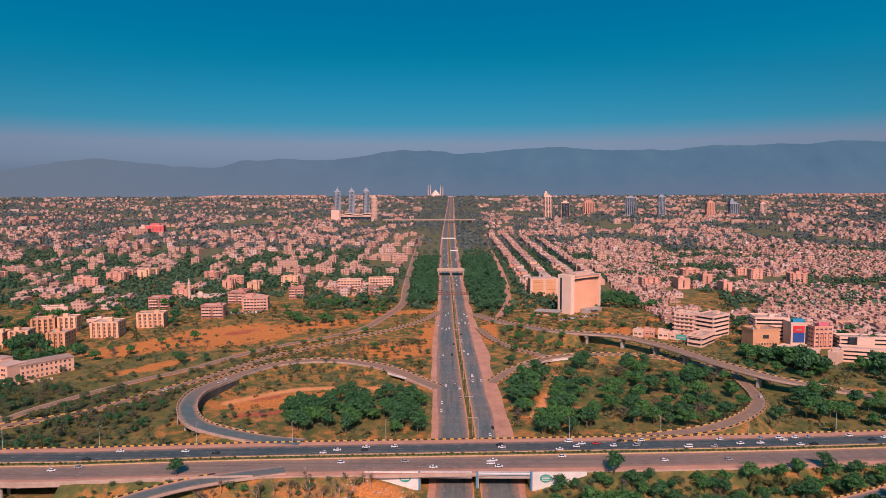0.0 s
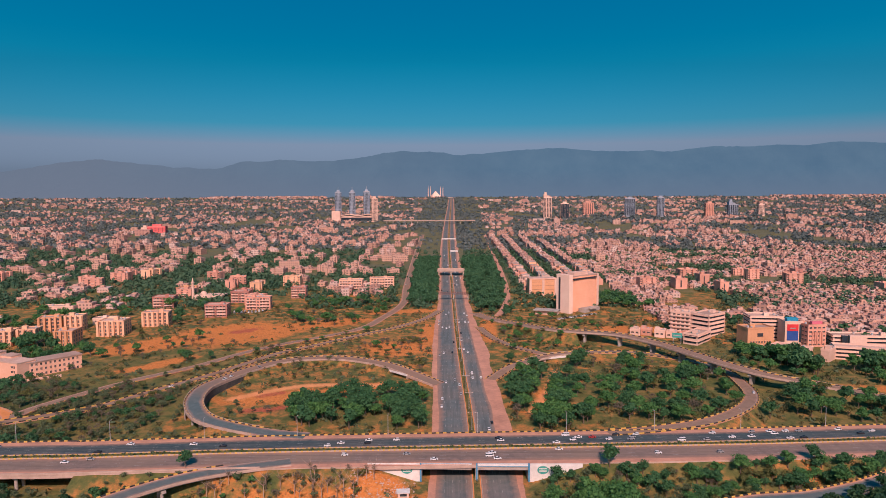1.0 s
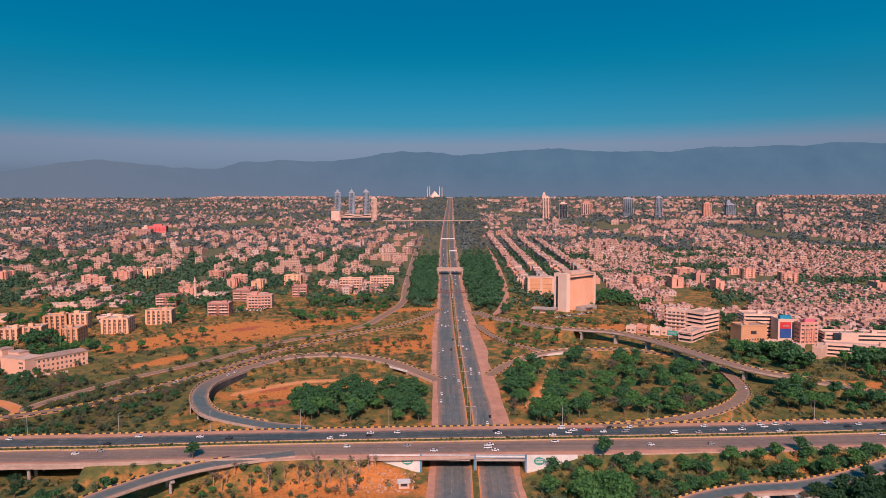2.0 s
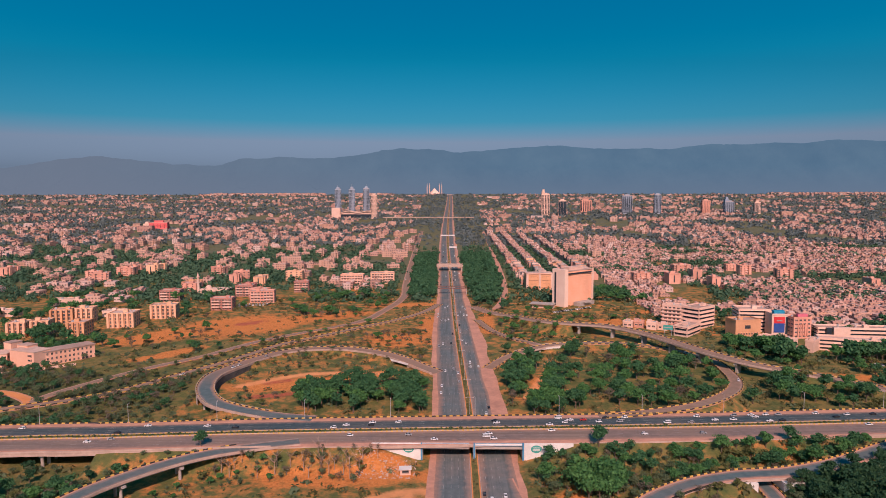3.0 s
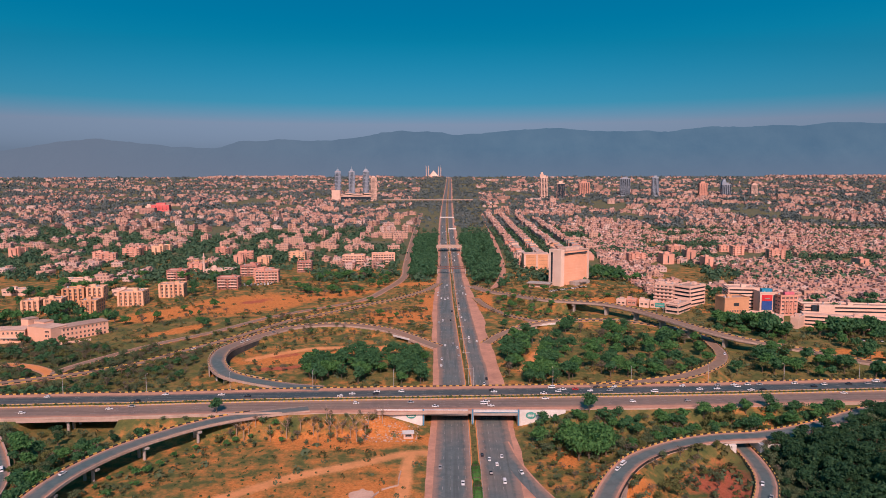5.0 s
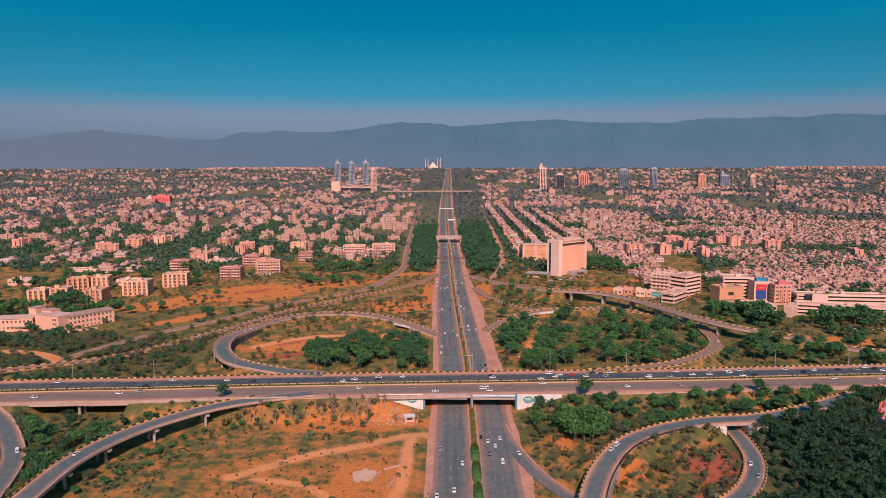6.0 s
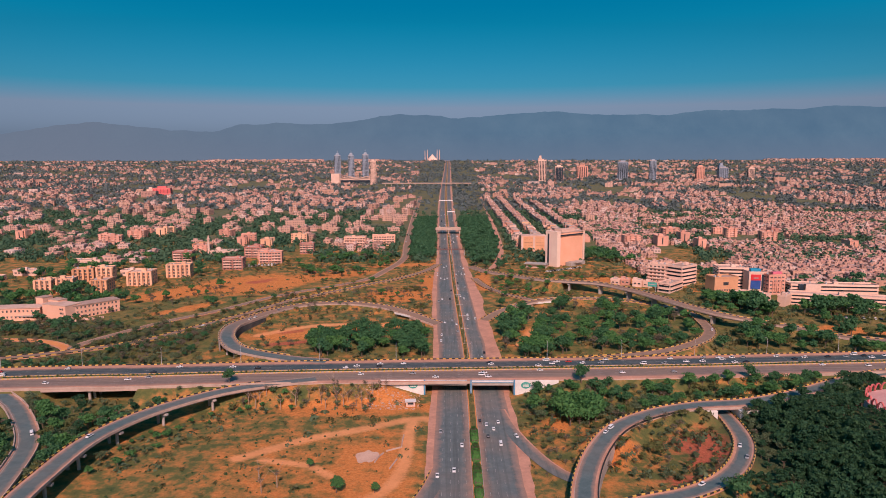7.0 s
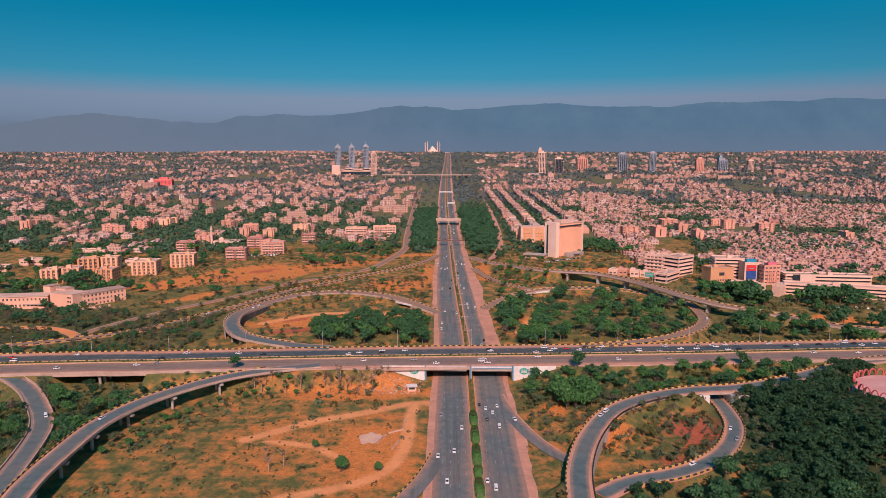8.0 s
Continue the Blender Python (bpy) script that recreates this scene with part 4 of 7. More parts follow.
def roof_clutter(root, w, d, h, mat, rng, n=2):
    x = rng.uniform(-w * 0.3, w * 0.3)
    part("stair_head", box(x - 2, x + 2, -1.8, 1.8, h, h + 2.6), mat, root)
    for _ in range(n):
        x, y = rng.uniform(-w * 0.4, w * 0.4), rng.uniform(-d * 0.35, d * 0.35)
        part("water_tank", cyl(bmesh.new(), x, y, h, h + 1.7, 0.8, 0.75, 10), STEEL, root, "grey rooftop water tank")


def apartment_block(x, y, w, d, h, turn, tone, storeys, label, fins=True, seed=1):
    """Four-storey flats with tall ribs between their bays."""
    rng = random.Random(seed)
    z = land_at(x, y)
    root = thing("apartment_block", pose(x, y, z, 0, 0, turn), label, "apartment block", "flats west of the avenue")
    m = PLASTER[tone]
    part("wall", box(-w / 2, w / 2, -d / 2, d / 2, -1.5, h), m, root)
    flat_roof(root, w, d, h, m)
    face_rows(root, w, d, h, storeys, WIN_BAY if fins else WIN_WIDE, 4.4 if fins else 3.4, "fr" if x < -150 else "fl")
    if not fins:
        for s in range(1, storeys):
            part("balcony", box(-w * 0.45, -w * 0.08, -d / 2 - 1.5, -d / 2, s * h / storeys - 0.1, s * h / storeys + 0.9), PLASTER["white"], root)
            part("balcony", box(w * 0.08, w * 0.45, -d / 2 - 1.5, -d / 2, s * h / storeys - 0.1, s * h / storeys + 0.9), PLASTER["white"], root)
    if fins:
        k = int((w - 3.2) / 4.4) + 1
        for i in range(k + 1):
            u = (i - k / 2) * 4.4
            part("rib", box(u - 1.0, u + 1.0, -d / 2 - 1.7, -d / 2, 0, h + 0.4), m, root)
    roof_clutter(root, w, d, h, m, rng)
    return root


def build_west_flats():
    for k, (x, y, w, d, h, turn, tone) in enumerate([(-384, 247, 15, 14, 12.5, 10, "cream"), (-368, 254, 15, 13, 12.5, 10, "cream"), (-376, 298, 18, 12, 13, 18, "tan"), (-357, 304, 16, 12, 13.5, 10, "cream"),
                                                     (-332, 249, 15, 17, 12.5, 4, "tan"), (-312, 287, 21, 18, 13, 4, "cream"), (-290, 323, 24, 13, 13, 8, "cream")]):
        apartment_block(x, y, w, d, h, turn, tone, 4, "ribbed tan four-storey apartment block among trees", seed=k)
    for k, (x, y, w, d, h) in enumerate([(-452, 330, 26, 12, 5.5), (-343, 330, 20, 11, 5), (-420, 385, 34, 14, 6), (-470, 300, 20, 12, 5)]):
        apartment_block(x, y, w, d, h, 4, "white", 1, "low white pavilion with flat roof among trees", False, seed=k + 60)
    for k, (x, y, w, d, h, turn, tone) in enumerate([(-247, 364, 22, 13, 12, 2, "brick"), (-217, 404, 26, 13, 12.5, 6, "pink"), (-188, 466, 17, 13, 12, 4, "brick"), (-247, 440, 20, 13, 12, 0, "brick"), (-320, 410, 22, 14, 12, 4, "brick"), (-135, 515, 28, 14, 13, 0, "salmon"), (-99, 530, 30, 14, 13, 6, "salmon")]):
        apartment_block(x, y, w, d, h, turn, tone, 4, "red-brick four-storey flats with pale balconies", False, seed=k + 20)


def build_school():
    """Long low institute with a taller hall block."""
    z = land_at(-320, 165)
    root = thing("school_building", pose(-320, 160, z), "salmon-cream three-storey institute with regular windows and hall block", "school")
    m = PLASTER["salmon"]
    for name, cx, cy, w, d, h, turn, st in (("east_wing", 20, 12, 36, 13, 10.5, 50, 3), ("hall", 2, -2, 25, 14, 12, -21, 1), ("west_wing", -38, -3, 48, 13, 9.5, 9, 2), ("tower_block", -20, 12, 8, 9, 14.5, -21, 1), ("stair_block", -6, 7, 11, 8, 13.6, -21, 1)):
        wing = part(name.split("_")[-1] if "wing" in name else name, box(-w / 2, w / 2, -d / 2, d / 2, -2, h), m, root)
        wing.matrix_basis = pose(cx, cy, 0, 0, 0, turn)
        bm = bmesh.new()
        e = 0.6 if st > 1 else 0.15
        add_box(bm, -w / 2 - e, w / 2 + e, -d / 2 - e, d / 2 + e, h, h + 0.6)
        part("roof_slab", bm, ROOF, wing)
        if st > 1:
            face_rows(wing, w, d, h, st, WIN_TALL, 3.0, "fr")
        elif name == "hall":
            for k in range(3):
                shared("window", WIN_WIDE, wing, pose(7.4, -d / 2, 3.0 + 3.3 * k))
                shared("window", WIN_TALL, wing, pose(9.6, -d / 2, 3.0 + 3.3 * k))
    part("entrance_roof", box(-30, -12, -9, 0, 3.2, 3.8), CONCRETE, root)


def build_slab_tower():
    """The tall curved office slab and the brown block at its foot."""
    bx, by, turn = 105, 375, 39
    z = land_at(110, 378)
    root = thing("office_tower", pose(bx, by, z, 0, 0, turn), "tall slab office tower with curved ribbed front", "office tower")
    w, d, h = 46, 13, 38
    # gently bowed main body, u along the front
    us = np.linspace(5.5, w, 16)
    bow = [-2.2 * math.sin(math.pi * (u - 5.5) / (w - 5.5)) for u in us]
    v, f = [], []
    for u, b in zip(us, bow):
        v += [(u, -b * -0.6, -2), (u, -b * -0.6, h - 1.5), (u, d, h - 1.5), (u, d, -2)]
    for i in range(len(us) - 1):
        f += [(4 * i + k, 4 * i + 4 + k, 4 * i + 4 + (k + 1) % 4, 4 * i + (k + 1) % 4) for k in range(4)]
    f += [(3, 2, 1, 0), tuple(4 * (len(us) - 1) + k for k in range(4))]
    mesh_ob("wall", v, f, TOWER_FRONT, root)
    me = bpy.data.meshes.new("floor_band")
    bm = bmesh.new()
    for i in range(len(us) - 1):
        q = [bm.verts.new(p) for p in ((us[i], bow[i] * 0.6 - 0.16, 0), (us[i + 1], bow[i + 1] * 0.6 - 0.16, 0), (us[i + 1], bow[i + 1] * 0.6 - 0.16, 2.2), (us[i], bow[i] * 0.6 - 0.16, 2.2),
                                       (us[i], bow[i] * 0.6, 0), (us[i + 1], bow[i + 1] * 0.6, 0), (us[i + 1], bow[i + 1] * 0.6, 2.2), (us[i], bow[i] * 0.6, 2.2))]
        for a in ((0, 1, 2, 3), (3, 2, 6, 7), (4, 5, 1, 0)):
            bm.faces.new([q[k] for k in a])
    bmesh.ops.remove_doubles(bm, verts=bm.verts, dist=0.001)
    bm.to_mesh(me)
    bm.free()
    me.materials.append(TOWER_FRONT)
    for k in range(11):
        shared("floor_band", me, root, pose(0, 0, 2.5 + 3.05 * k))
    part("window_strip", box(7, w - 2, -2.3, -0.4, h - 4.4, h - 3.0), GLASS, root, "dark top-floor window strip")
    part("end_tower", box(0, 5.5, -3.2, d + 1, -2, h + 1.2), TOWER_END, root, "white blank stair tower")
    part("end_tower", box(w, w + 3.0, -1.0, d + 1, -2, h - 0.5), PLASTER["white"], root)
    part("recess", box(-0.06, 0.0, 8.5, 11.0, 1, h - 2), GLASS, root, "dark glazed slot")
    part("roof", box(0.5, w + 2.5, -1, d + 0.5, h - 1.4, h - 0.9), ROOF, root)
    part("plant_room", box(14, 36, 3, 11, h - 1.2, h + 2.4), PLASTER["white"], root)
    part("porch", box(16, 40, -10, -2, 0, 4.2), CONCRETE, root, "low entrance porch")
    part("arch_canopy", box(22, 32, -13, -9.5, 3.4, 4.4), CONCRETE, root)
    # brown block behind
    z = land_at(90, 478)
    b = thing("office_block", pose(79, 474, z, 0, 0, 4), "brown four-storey office block with pale corner piers", "office block")
    part("wall", box(0, 31, 0, 18, -2, 19.0), PLASTER["tan"], b)
    for u in (0, 15.0, 29.4):
        part("corner_pier", box(u - 0.6, u + 2.0, -0.8, 0, -1, 20.0), PLASTER["white"], b)
    part("roof_band", box(-0.6, 31.6, -0.9, 18.5, 19.0, 20.1), PLASTER["salmon"], b, "pale roof band")
    part("roof", box(0.4, 30.6, 0.2, 17.6, 20.1, 20.25), ROOF, b)
    for k in range(4):
        part("window_strip", box(3, 14, -0.25, 0, 3.0 + 4.3 * k, 3.15 + 4.3 * k), GLASS, b)
        part("window_strip", box(18, 28.5, -0.25, 0, 3.0 + 4.3 * k, 3.15 + 4.3 * k), GLASS, b)
    g = thing("low_building", pose(88, 372, land_at(88, 372), 0, 0, -20), "low white lobby building with flat canopy", "annex")
    part("wall", box(-14, 8, -5, 6, -1, 4), PLASTER["white"], g)
    part("canopy", box(-16, 9, -8, 6.5, 4, 4.6), CONCRETE, g)


def office(x, y, w, d, h, turn, tone, label, storeys, style, seed):
    rng = random.Random(seed)
    root = thing("office_building", pose(x, y, land_at(x, y), 0, 0, turn), label, "office building", "offices east of the avenue")
    m = PLASTER[tone]
    part("wall", box(-w / 2, w / 2, -d / 2, d / 2, -3, h), m, root)
    flat_roof(root, w, d, h, m, 1.2)
    sh = h / storeys
    for s in range(storeys):
        z0 = s * sh + 1.2
        if style == "strip":
            for side, a in (("f", (-w / 2 + 1.2, w / 2 - 1.2, -d / 2 - 0.12, -d / 2 + 0.05)), ("l", (-w / 2 - 0.12, -w / 2 + 0.05, -d / 2 + 1.2, d / 2 - 1.2))):
                part("window_strip", box(*a, z0, z0 + sh * 0.45), GLASS, root)
            part("sun_ledge", box(-w / 2 - 0.9, w / 2 + 0.2, -d / 2 - 0.9, d / 2, z0 + sh * 0.45, z0 + sh * 0.45 + 0.25), m, root)
        elif style == "balcony":
            part("balcony", box(-w / 2 + 0.6, w / 2 - 0.6, -d / 2 - 1.5, -d / 2, z0 - 1.1, z0 - 0.1), PLASTER["white"], root)
            part("balcony", box(-w / 2 - 1.4, -w / 2, -d / 2 + 0.6, d / 2 - 0.6, z0 - 1.1, z0 - 0.1), PLASTER["white"], root)
    if style in ("punched", "balcony"):
        face_rows(root, w, d, h, storeys, WIN_WIDE, 3.8, "fl")
    roof_clutter(root, w, d, h, m, rng, 3)
    return root


def build_offices():
    office(197, 301, 18, 14, 17, -33, "white", "white six-storey flats with balconies", 5, "balcony", 1)
    office(216, 291, 25, 17, 18, 38, "white", "white five-storey block with shaded strip windows", 5, "strip", 2)
    o = office(195, 259, 28, 12, 8, 48, "white", "low white office with glazed corner and red band", 2, "strip", 3)
    part("sign_band", box(-14.2, -13.98, -5.5, 5.5, 6.6, 7.9), RUST, o, "red sign band")
    o = office(236, 243, 23, 15, 16, 10, "tan", "salmon-pink office block with small square windows", 4, "plain", 4)
    part("grille", box(-3.0, 2.0, -7.75, -7.5, 9.6, 12.4), OPENING, o, "dark window cluster")
    for k in range(8):
        shared("window", WIN_TALL, o, pose(-8.4 + 2.4 * k, -7.5, 5.2))
        shared("window", WIN_TALL, o, pose(-8.4 + 2.4 * k, -7.5, 2.2))
    office(257, 275, 27, 18, 19, -6, "white", "white office block with long dark window strips", 6, "strip", 5)
    o = office(271, 257, 14, 14, 18, -2, "white", "white block with large red and blue advertising banner", 5, "plain", 6)
    part("banner", box(-5.4, 3.6, -7.4, -7.1, 11.0, 16.5), worn("banner_red", (0.55, 0.03, 0.04), (0.65, 0.06, 0.06), 0.1, 1), o, "red advertising banner")
    part("banner", box(-5.4, 3.6, -7.4, -7.1, 3.0, 10.9), worn("banner_blue", (0.03, 0.07, 0.26), (0.05, 0.12, 0.38), 0.1, 1), o, "dark blue advertising banner")
    part("sign_box", box(-5, 4, -5.6, -1, 18.6, 21.5), worn("sign_blue", (0.02, 0.22, 0.38), (0.05, 0.32, 0.48), 0.1, 1), o, "turquoise rooftop sign")
    part("lettering_bar", box(-3, 1.5, -7.48, -7.41, 12.8, 13.7), MARK, o)
    part("glass_slot", box(4.4, 6.6, -7.15, -6.95, 1.5, 16.5), GLASS, o, "dark glazed stair slot")
    o = office(285, 249, 16, 13, 17, 8, "pink", "pink block with tall narrow arched windows and rooftop sign", 5, "punched", 7)
    for k in range(5):
        part("rib", box(-4.6 + 2.1 * k, -3.6 + 2.1 * k, -7.2, -6.4, 2, 12), PLASTER["pink"], o)
    part("sign_box", box(-4, 5, -5.6, -3, 18.2, 20.5), worn("sign_pink", (0.6, 0.12, 0.18), (0.7, 0.2, 0.25), 0.1, 1), o, "pink rooftop sign")
    o = office(249, 210, 15, 26, 8, 45, "white", "low white hall with broad flat roof and blank end wall", 2, "plain", 8)
    part("window_strip", box(-7.62, -7.45, -11, 11, 3.6, 5.4), GLASS, o)
    part("window_strip", box(-7.62, -7.45, -11, 11, 0.8, 2.4), GLASS, o)
    office(274, 204, 16, 6, 8.5, 45, "white", "plain white gatehouse wall with blank end", 1, "plain", 9)
    o = office(334, 241, 74, 13, 9.5, -6, "white", "long white institute wing with dark gallery floors", 3, "strip", 10)
    part("lecture_hall", box(-26, -13, -10.5, -6.5, 1, 11), PLASTER["white"], o, "blank white lecture hall")
    part("plant_box", box(-31, -27, -9.0, -6.5, 2, 10.5), GLASS, o, "dark glazed link")
    office(322, 200, 84, 13, 9, -18, "white", "long white lower wing with dark gallery floors", 3, "strip", 11)
    office(420, 196, 60, 16, 9, -10, "white", "white institute wing among trees", 2, "strip", 12)
    for k in range(5):
        office(150 + 9.5 * k, 283 - 4 * k + 3 * (k % 2), 8.5, 7, 4.6 + 0.6 * (k * 7 % 3), -25, ["white", "pink", "white"][k % 3], "low commercial building with parapet roof beside the flyover", 1, "punched", 30 + k)


build_west_flats()
build_school()
build_slab_tower()
build_offices()


# ---- middle-distance apartment blocks, built once and repeated ----
def flats_pattern(tone, w, d, h, storeys, seed):
    rng = random.Random(seed)
    root = thing("apartment_block", pose(0, -9000, 0), "%s plaster apartment block with balconies and flat roof" % {"brick": "brick-red", "white": "white", "cream": "cream", "pink": "pink", "tan": "tan"}[tone], "apartment block", "city flats")
    m = PLASTER[tone]
    bm = box(-w / 2, w / 2, -d / 2, d / 2, -3, h)
    for s in (-1, 1):
        add_box(bm, s * w * 0.30 - 2.0, s * w * 0.30 + 2.0, -d / 2 - 1.8, -d / 2 + 0.1, -3, h + 0.6)
    part("wall", bm, m, root)
    flat_roof(root, w, d, h, m, 1.0)
    sh = h / storeys
    for s in range(storeys):
        z0 = s * sh + sh * 0.6
        for u in (-w * 0.43, -w * 0.17, w * 0.17, w * 0.43):
            shared("window", WIN_WIDE, root, pose(u, -d / 2, z0))
    for sx in (-1, 1):
        part("stair_window", box(*sorted((sx * w / 2 - sx * 0.1, sx * w / 2 + sx * 0.1)), -0.8, 0.8, 2, h - 1.5), OPENING, root)
    part("balcony", box(-w * 0.1, w * 0.1, -d / 2 - 1.4, -d / 2, sh + 0.1, sh + 1.1), PLASTER["white"], root)
    part("balcony", box(-w * 0.1, w * 0.1, -d / 2 - 1.4, -d / 2, 2 * sh + 0.1, 2 * sh + 1.1), PLASTER["white"], root)
    part("stair_head", box(-2.2, 2.2, -d * 0.2, d * 0.2, h, h + 2.8), m, root)
    part("water_tank", cyl(bmesh.new(), w * 0.3, 1, h, h + 1.8, 0.9, 0.85, 10), STEEL, root)
    return root


FAR_FLATS = []


def place_flats():
    rng = random.Random(5)
    pats = [flats_pattern("pink", 22, 12, 12.5, 4, 1), flats_pattern("cream", 26, 13, 13, 4, 2), flats_pattern("pink", 20, 13, 12, 4, 3), flats_pattern("brick", 20, 12, 11.5, 3, 4), flats_pattern("cream", 34, 13, 15, 5, 5), flats_pattern("tan", 22, 14, 10, 3, 6)]
    spots = []
    for y in np.arange(430, 1260, 31):
        for x in np.arange(-1150, -84, 33):
            west = -x / (y + 367)
            keep = 0.31 if 0.12 < west < 0.45 else 0.20
            if west > 0.78 or rng.random() > keep or (y < 520 and x < -330) or (y < 570 and x > -225):
                continue
            spots.append((x + rng.uniform(-9, 9), y + rng.uniform(-9, 9), rng.choice((0, 0, 90, 14, -16, 80))))
    for y in np.arange(470, 900, 34):
        for x in np.arange(190, 560, 40):
            if rng.random() < 0.16:
                spots.append((x + rng.uniform(-12, 12), y + rng.uniform(-10, 10), rng.choice((0, 90, 8))))
    built = 0
    for (x, y, a) in spots:
        i = rng.choices(range(6), (5, 5, 4, 3, 2 if y > 650 else 0, 3) if x < 0 else (5, 0, 5, 2, 0, 0))[0]
        s, sz = rng.uniform(0.8, 1.12), rng.uniform(0.8, 1.05)
        if y > 620:  # smaller blocks up the valley
            s, sz = s * 0.8, sz * 0.8
        if 640 < y <= 860 and x > -620:
            lw, ld, lh = (22, 26, 20, 20, 34, 22)[i] * s, 13 * s, (12.5, 13, 12, 11.5, 15, 10)[i] * sz
            b = thing("apartment_block", pose(x, y, float(slope(y)), 0, 0, a), "pale flat-roofed apartment block among city trees", "apartment block", "city flats")
            bm = box(-lw / 2, lw / 2, -ld / 2, ld / 2, -3, lh)
            add_box(bm, -lw * 0.34, -lw * 0.16, -ld / 2 - 1.8, -ld / 2 + 0.2, -3, lh + 1)
            part("wall", bm, TOWN, b)
            part("roof", box(-lw / 2 + 0.4, lw / 2 - 0.4, -ld / 2 + 0.4, ld / 2 - 0.4, lh, lh + 0.3), ROOF, b)
            part("stair_head", box(-2.2, 2.2, -2.4, 2.4, lh, lh + 2.8), TOWN, b)
            continue
        if y > 640 or built >= 70:
            FAR_FLATS.append((x, y, (22, 26, 20, 20, 34, 22)[i] * s, 13 * s, (12.5, 13, 12, 11.5, 15, 10)[i] * sz, radians(a)))
            continue
        built += 1
        copy_thing(pats[i], pose(x, y, float(slope(y)), 0, 0, a)).scale = (s, s, sz)
    for p in pats:
        for o in [*p.children_recursive, p]:
            bpy.data.objects.remove(o)
    return spots


FLAT_SPOTS = place_flats()


def row_house_pattern(tone, seed):
    root = thing("row_house", pose(0, -9000, 0), "%s stepped terrace house with roof terrace" % tone, "terrace house", "terraces east of the avenue")
    m = PLASTER[tone]
    part("wall", box(-7, 7, -6.2, 6.2, -3, 7.2), m, root)
    part("upper_floor", box(-3.2, 7, -6.2, 6.2, 7.2, 10.4), m, root)
    part("parapet", box(-7.2, -3.2, -6.4, -6.1, 7.2, 8.1), m, root)
    part("roof", box(-3.4, 7.2, -6.4, 6.4, 10.4, 10.65), ROOF, root)
    part("canopy", box(-8.4, -7, -5.5, 5.5, 3.2, 3.5), CONCRETE, root)
    for u in (-4, 3):
        shared("window", WIN_WIDE, root, pose(-7, u, 5.2, 0, 0, -90))
        shared("window", WIN_WIDE, root, pose(u, -6.2, 5.2))
    part("water_tank", cyl(bmesh.new(), 4, 2, 10.6, 12.2, 0.8, 0.75, 10), STEEL, root)
    return root


def place_row_houses():
    rng = random.Random(8)
    pats = [row_house_pattern(t, i) for i, t in enumerate(("white", "cream", "white", "pink"))]
    for x0, a, b in ((84, 505, 1240), (112, 508, 1200), (146, 520, 1150), (176, 560, 1100)):
        for y in np.arange(a, b, 13.6):
            if rng.random() < 0.08:
                continue
            if y > 700:
                FAR_FLATS.append((x0 - (y - 440) * 0.012, y, 13, 12, rng.uniform(7, 11), 0.0))
                continue
            made = copy_thing(rng.choice(pats), pose(x0 + rng.uniform(-1.5, 1.5) - (y - 440) * 0.012, y, float(slope(y)), 0, 0, 180 if x0 in (112, 176) else 0))
            made.scale = (rng.uniform(0.85, 1.05), 1, rng.uniform(0.8, 1.12))
    for p in pats:
        for o in [*p.children_recursive, p]:
            bpy.data.objects.remove(o)


place_row_houses()


# ---- landmark towers ----
def tower(name, label, x, y, w, d, h, turn, tone, floors, glassy, crown=""):
    z = float(slope(y))
    root = thing(name, pose(x, y, z, 0, 0, turn), label, "tower block")
    m = PLASTER[tone]
    part("wall", box(-w / 2, w / 2, -d / 2, d / 2, -4, h), m, root)
    n = 5
    for k in range(n):
        u0 = -w / 2 + w * (k + 0.12) / n
        part("glazing", box(u0, u0 + w / n * glassy, -d / 2 - 0.4, -d / 2 + 0.1, 4, h - 3), GLASS, root, "dark glazed bay")
    for s in (-1, 1):
        part("glazing", box(*sorted((s * w / 2, s * (w / 2 + 0.4))), -d * 0.3, d * 0.3, 4, h - 3), GLASS, root, "dark glazed bay")
    for f in range(1, floors if glassy < 0.9 else 1):
        zz = 4 + (h - 7) * f / floors
        part("floor_band", box(-w / 2 - 0.7, w / 2 + 0.7, -d / 2 - 0.7, d / 2 + 0.7, zz, zz + 0.8), m, root)
    part("roof", box(-w / 2 + 1, w / 2 - 1, -d / 2 + 1, d / 2 - 1, h, h + 0.5), ROOF, root)
    part("plant_room", box(-w * 0.25, w * 0.25, -d * 0.25, d * 0.25, h, h + 5), m, root)
    if crown == "step":
        part("crown", box(-w * 0.5, -w * 0.05, -d * 0.45, d * 0.45, h, h + 9), m, root)
        part("crown", box(-w * 0.38, -w * 0.12, -d * 0.3, d * 0.3, h + 9, h + 16), m, root)
    if crown == "round":
        bm = cyl(bmesh.new(), 0, 0, h, h + 7, w * 0.32, w * 0.20, 14)
        part("crown", bm, m, root, "tapering crown")
        part("mast", cyl(bmesh.new(), 0, 0, h + 7, h + 15, 0.5, 0.2, 8), STEEL, root)
    return root


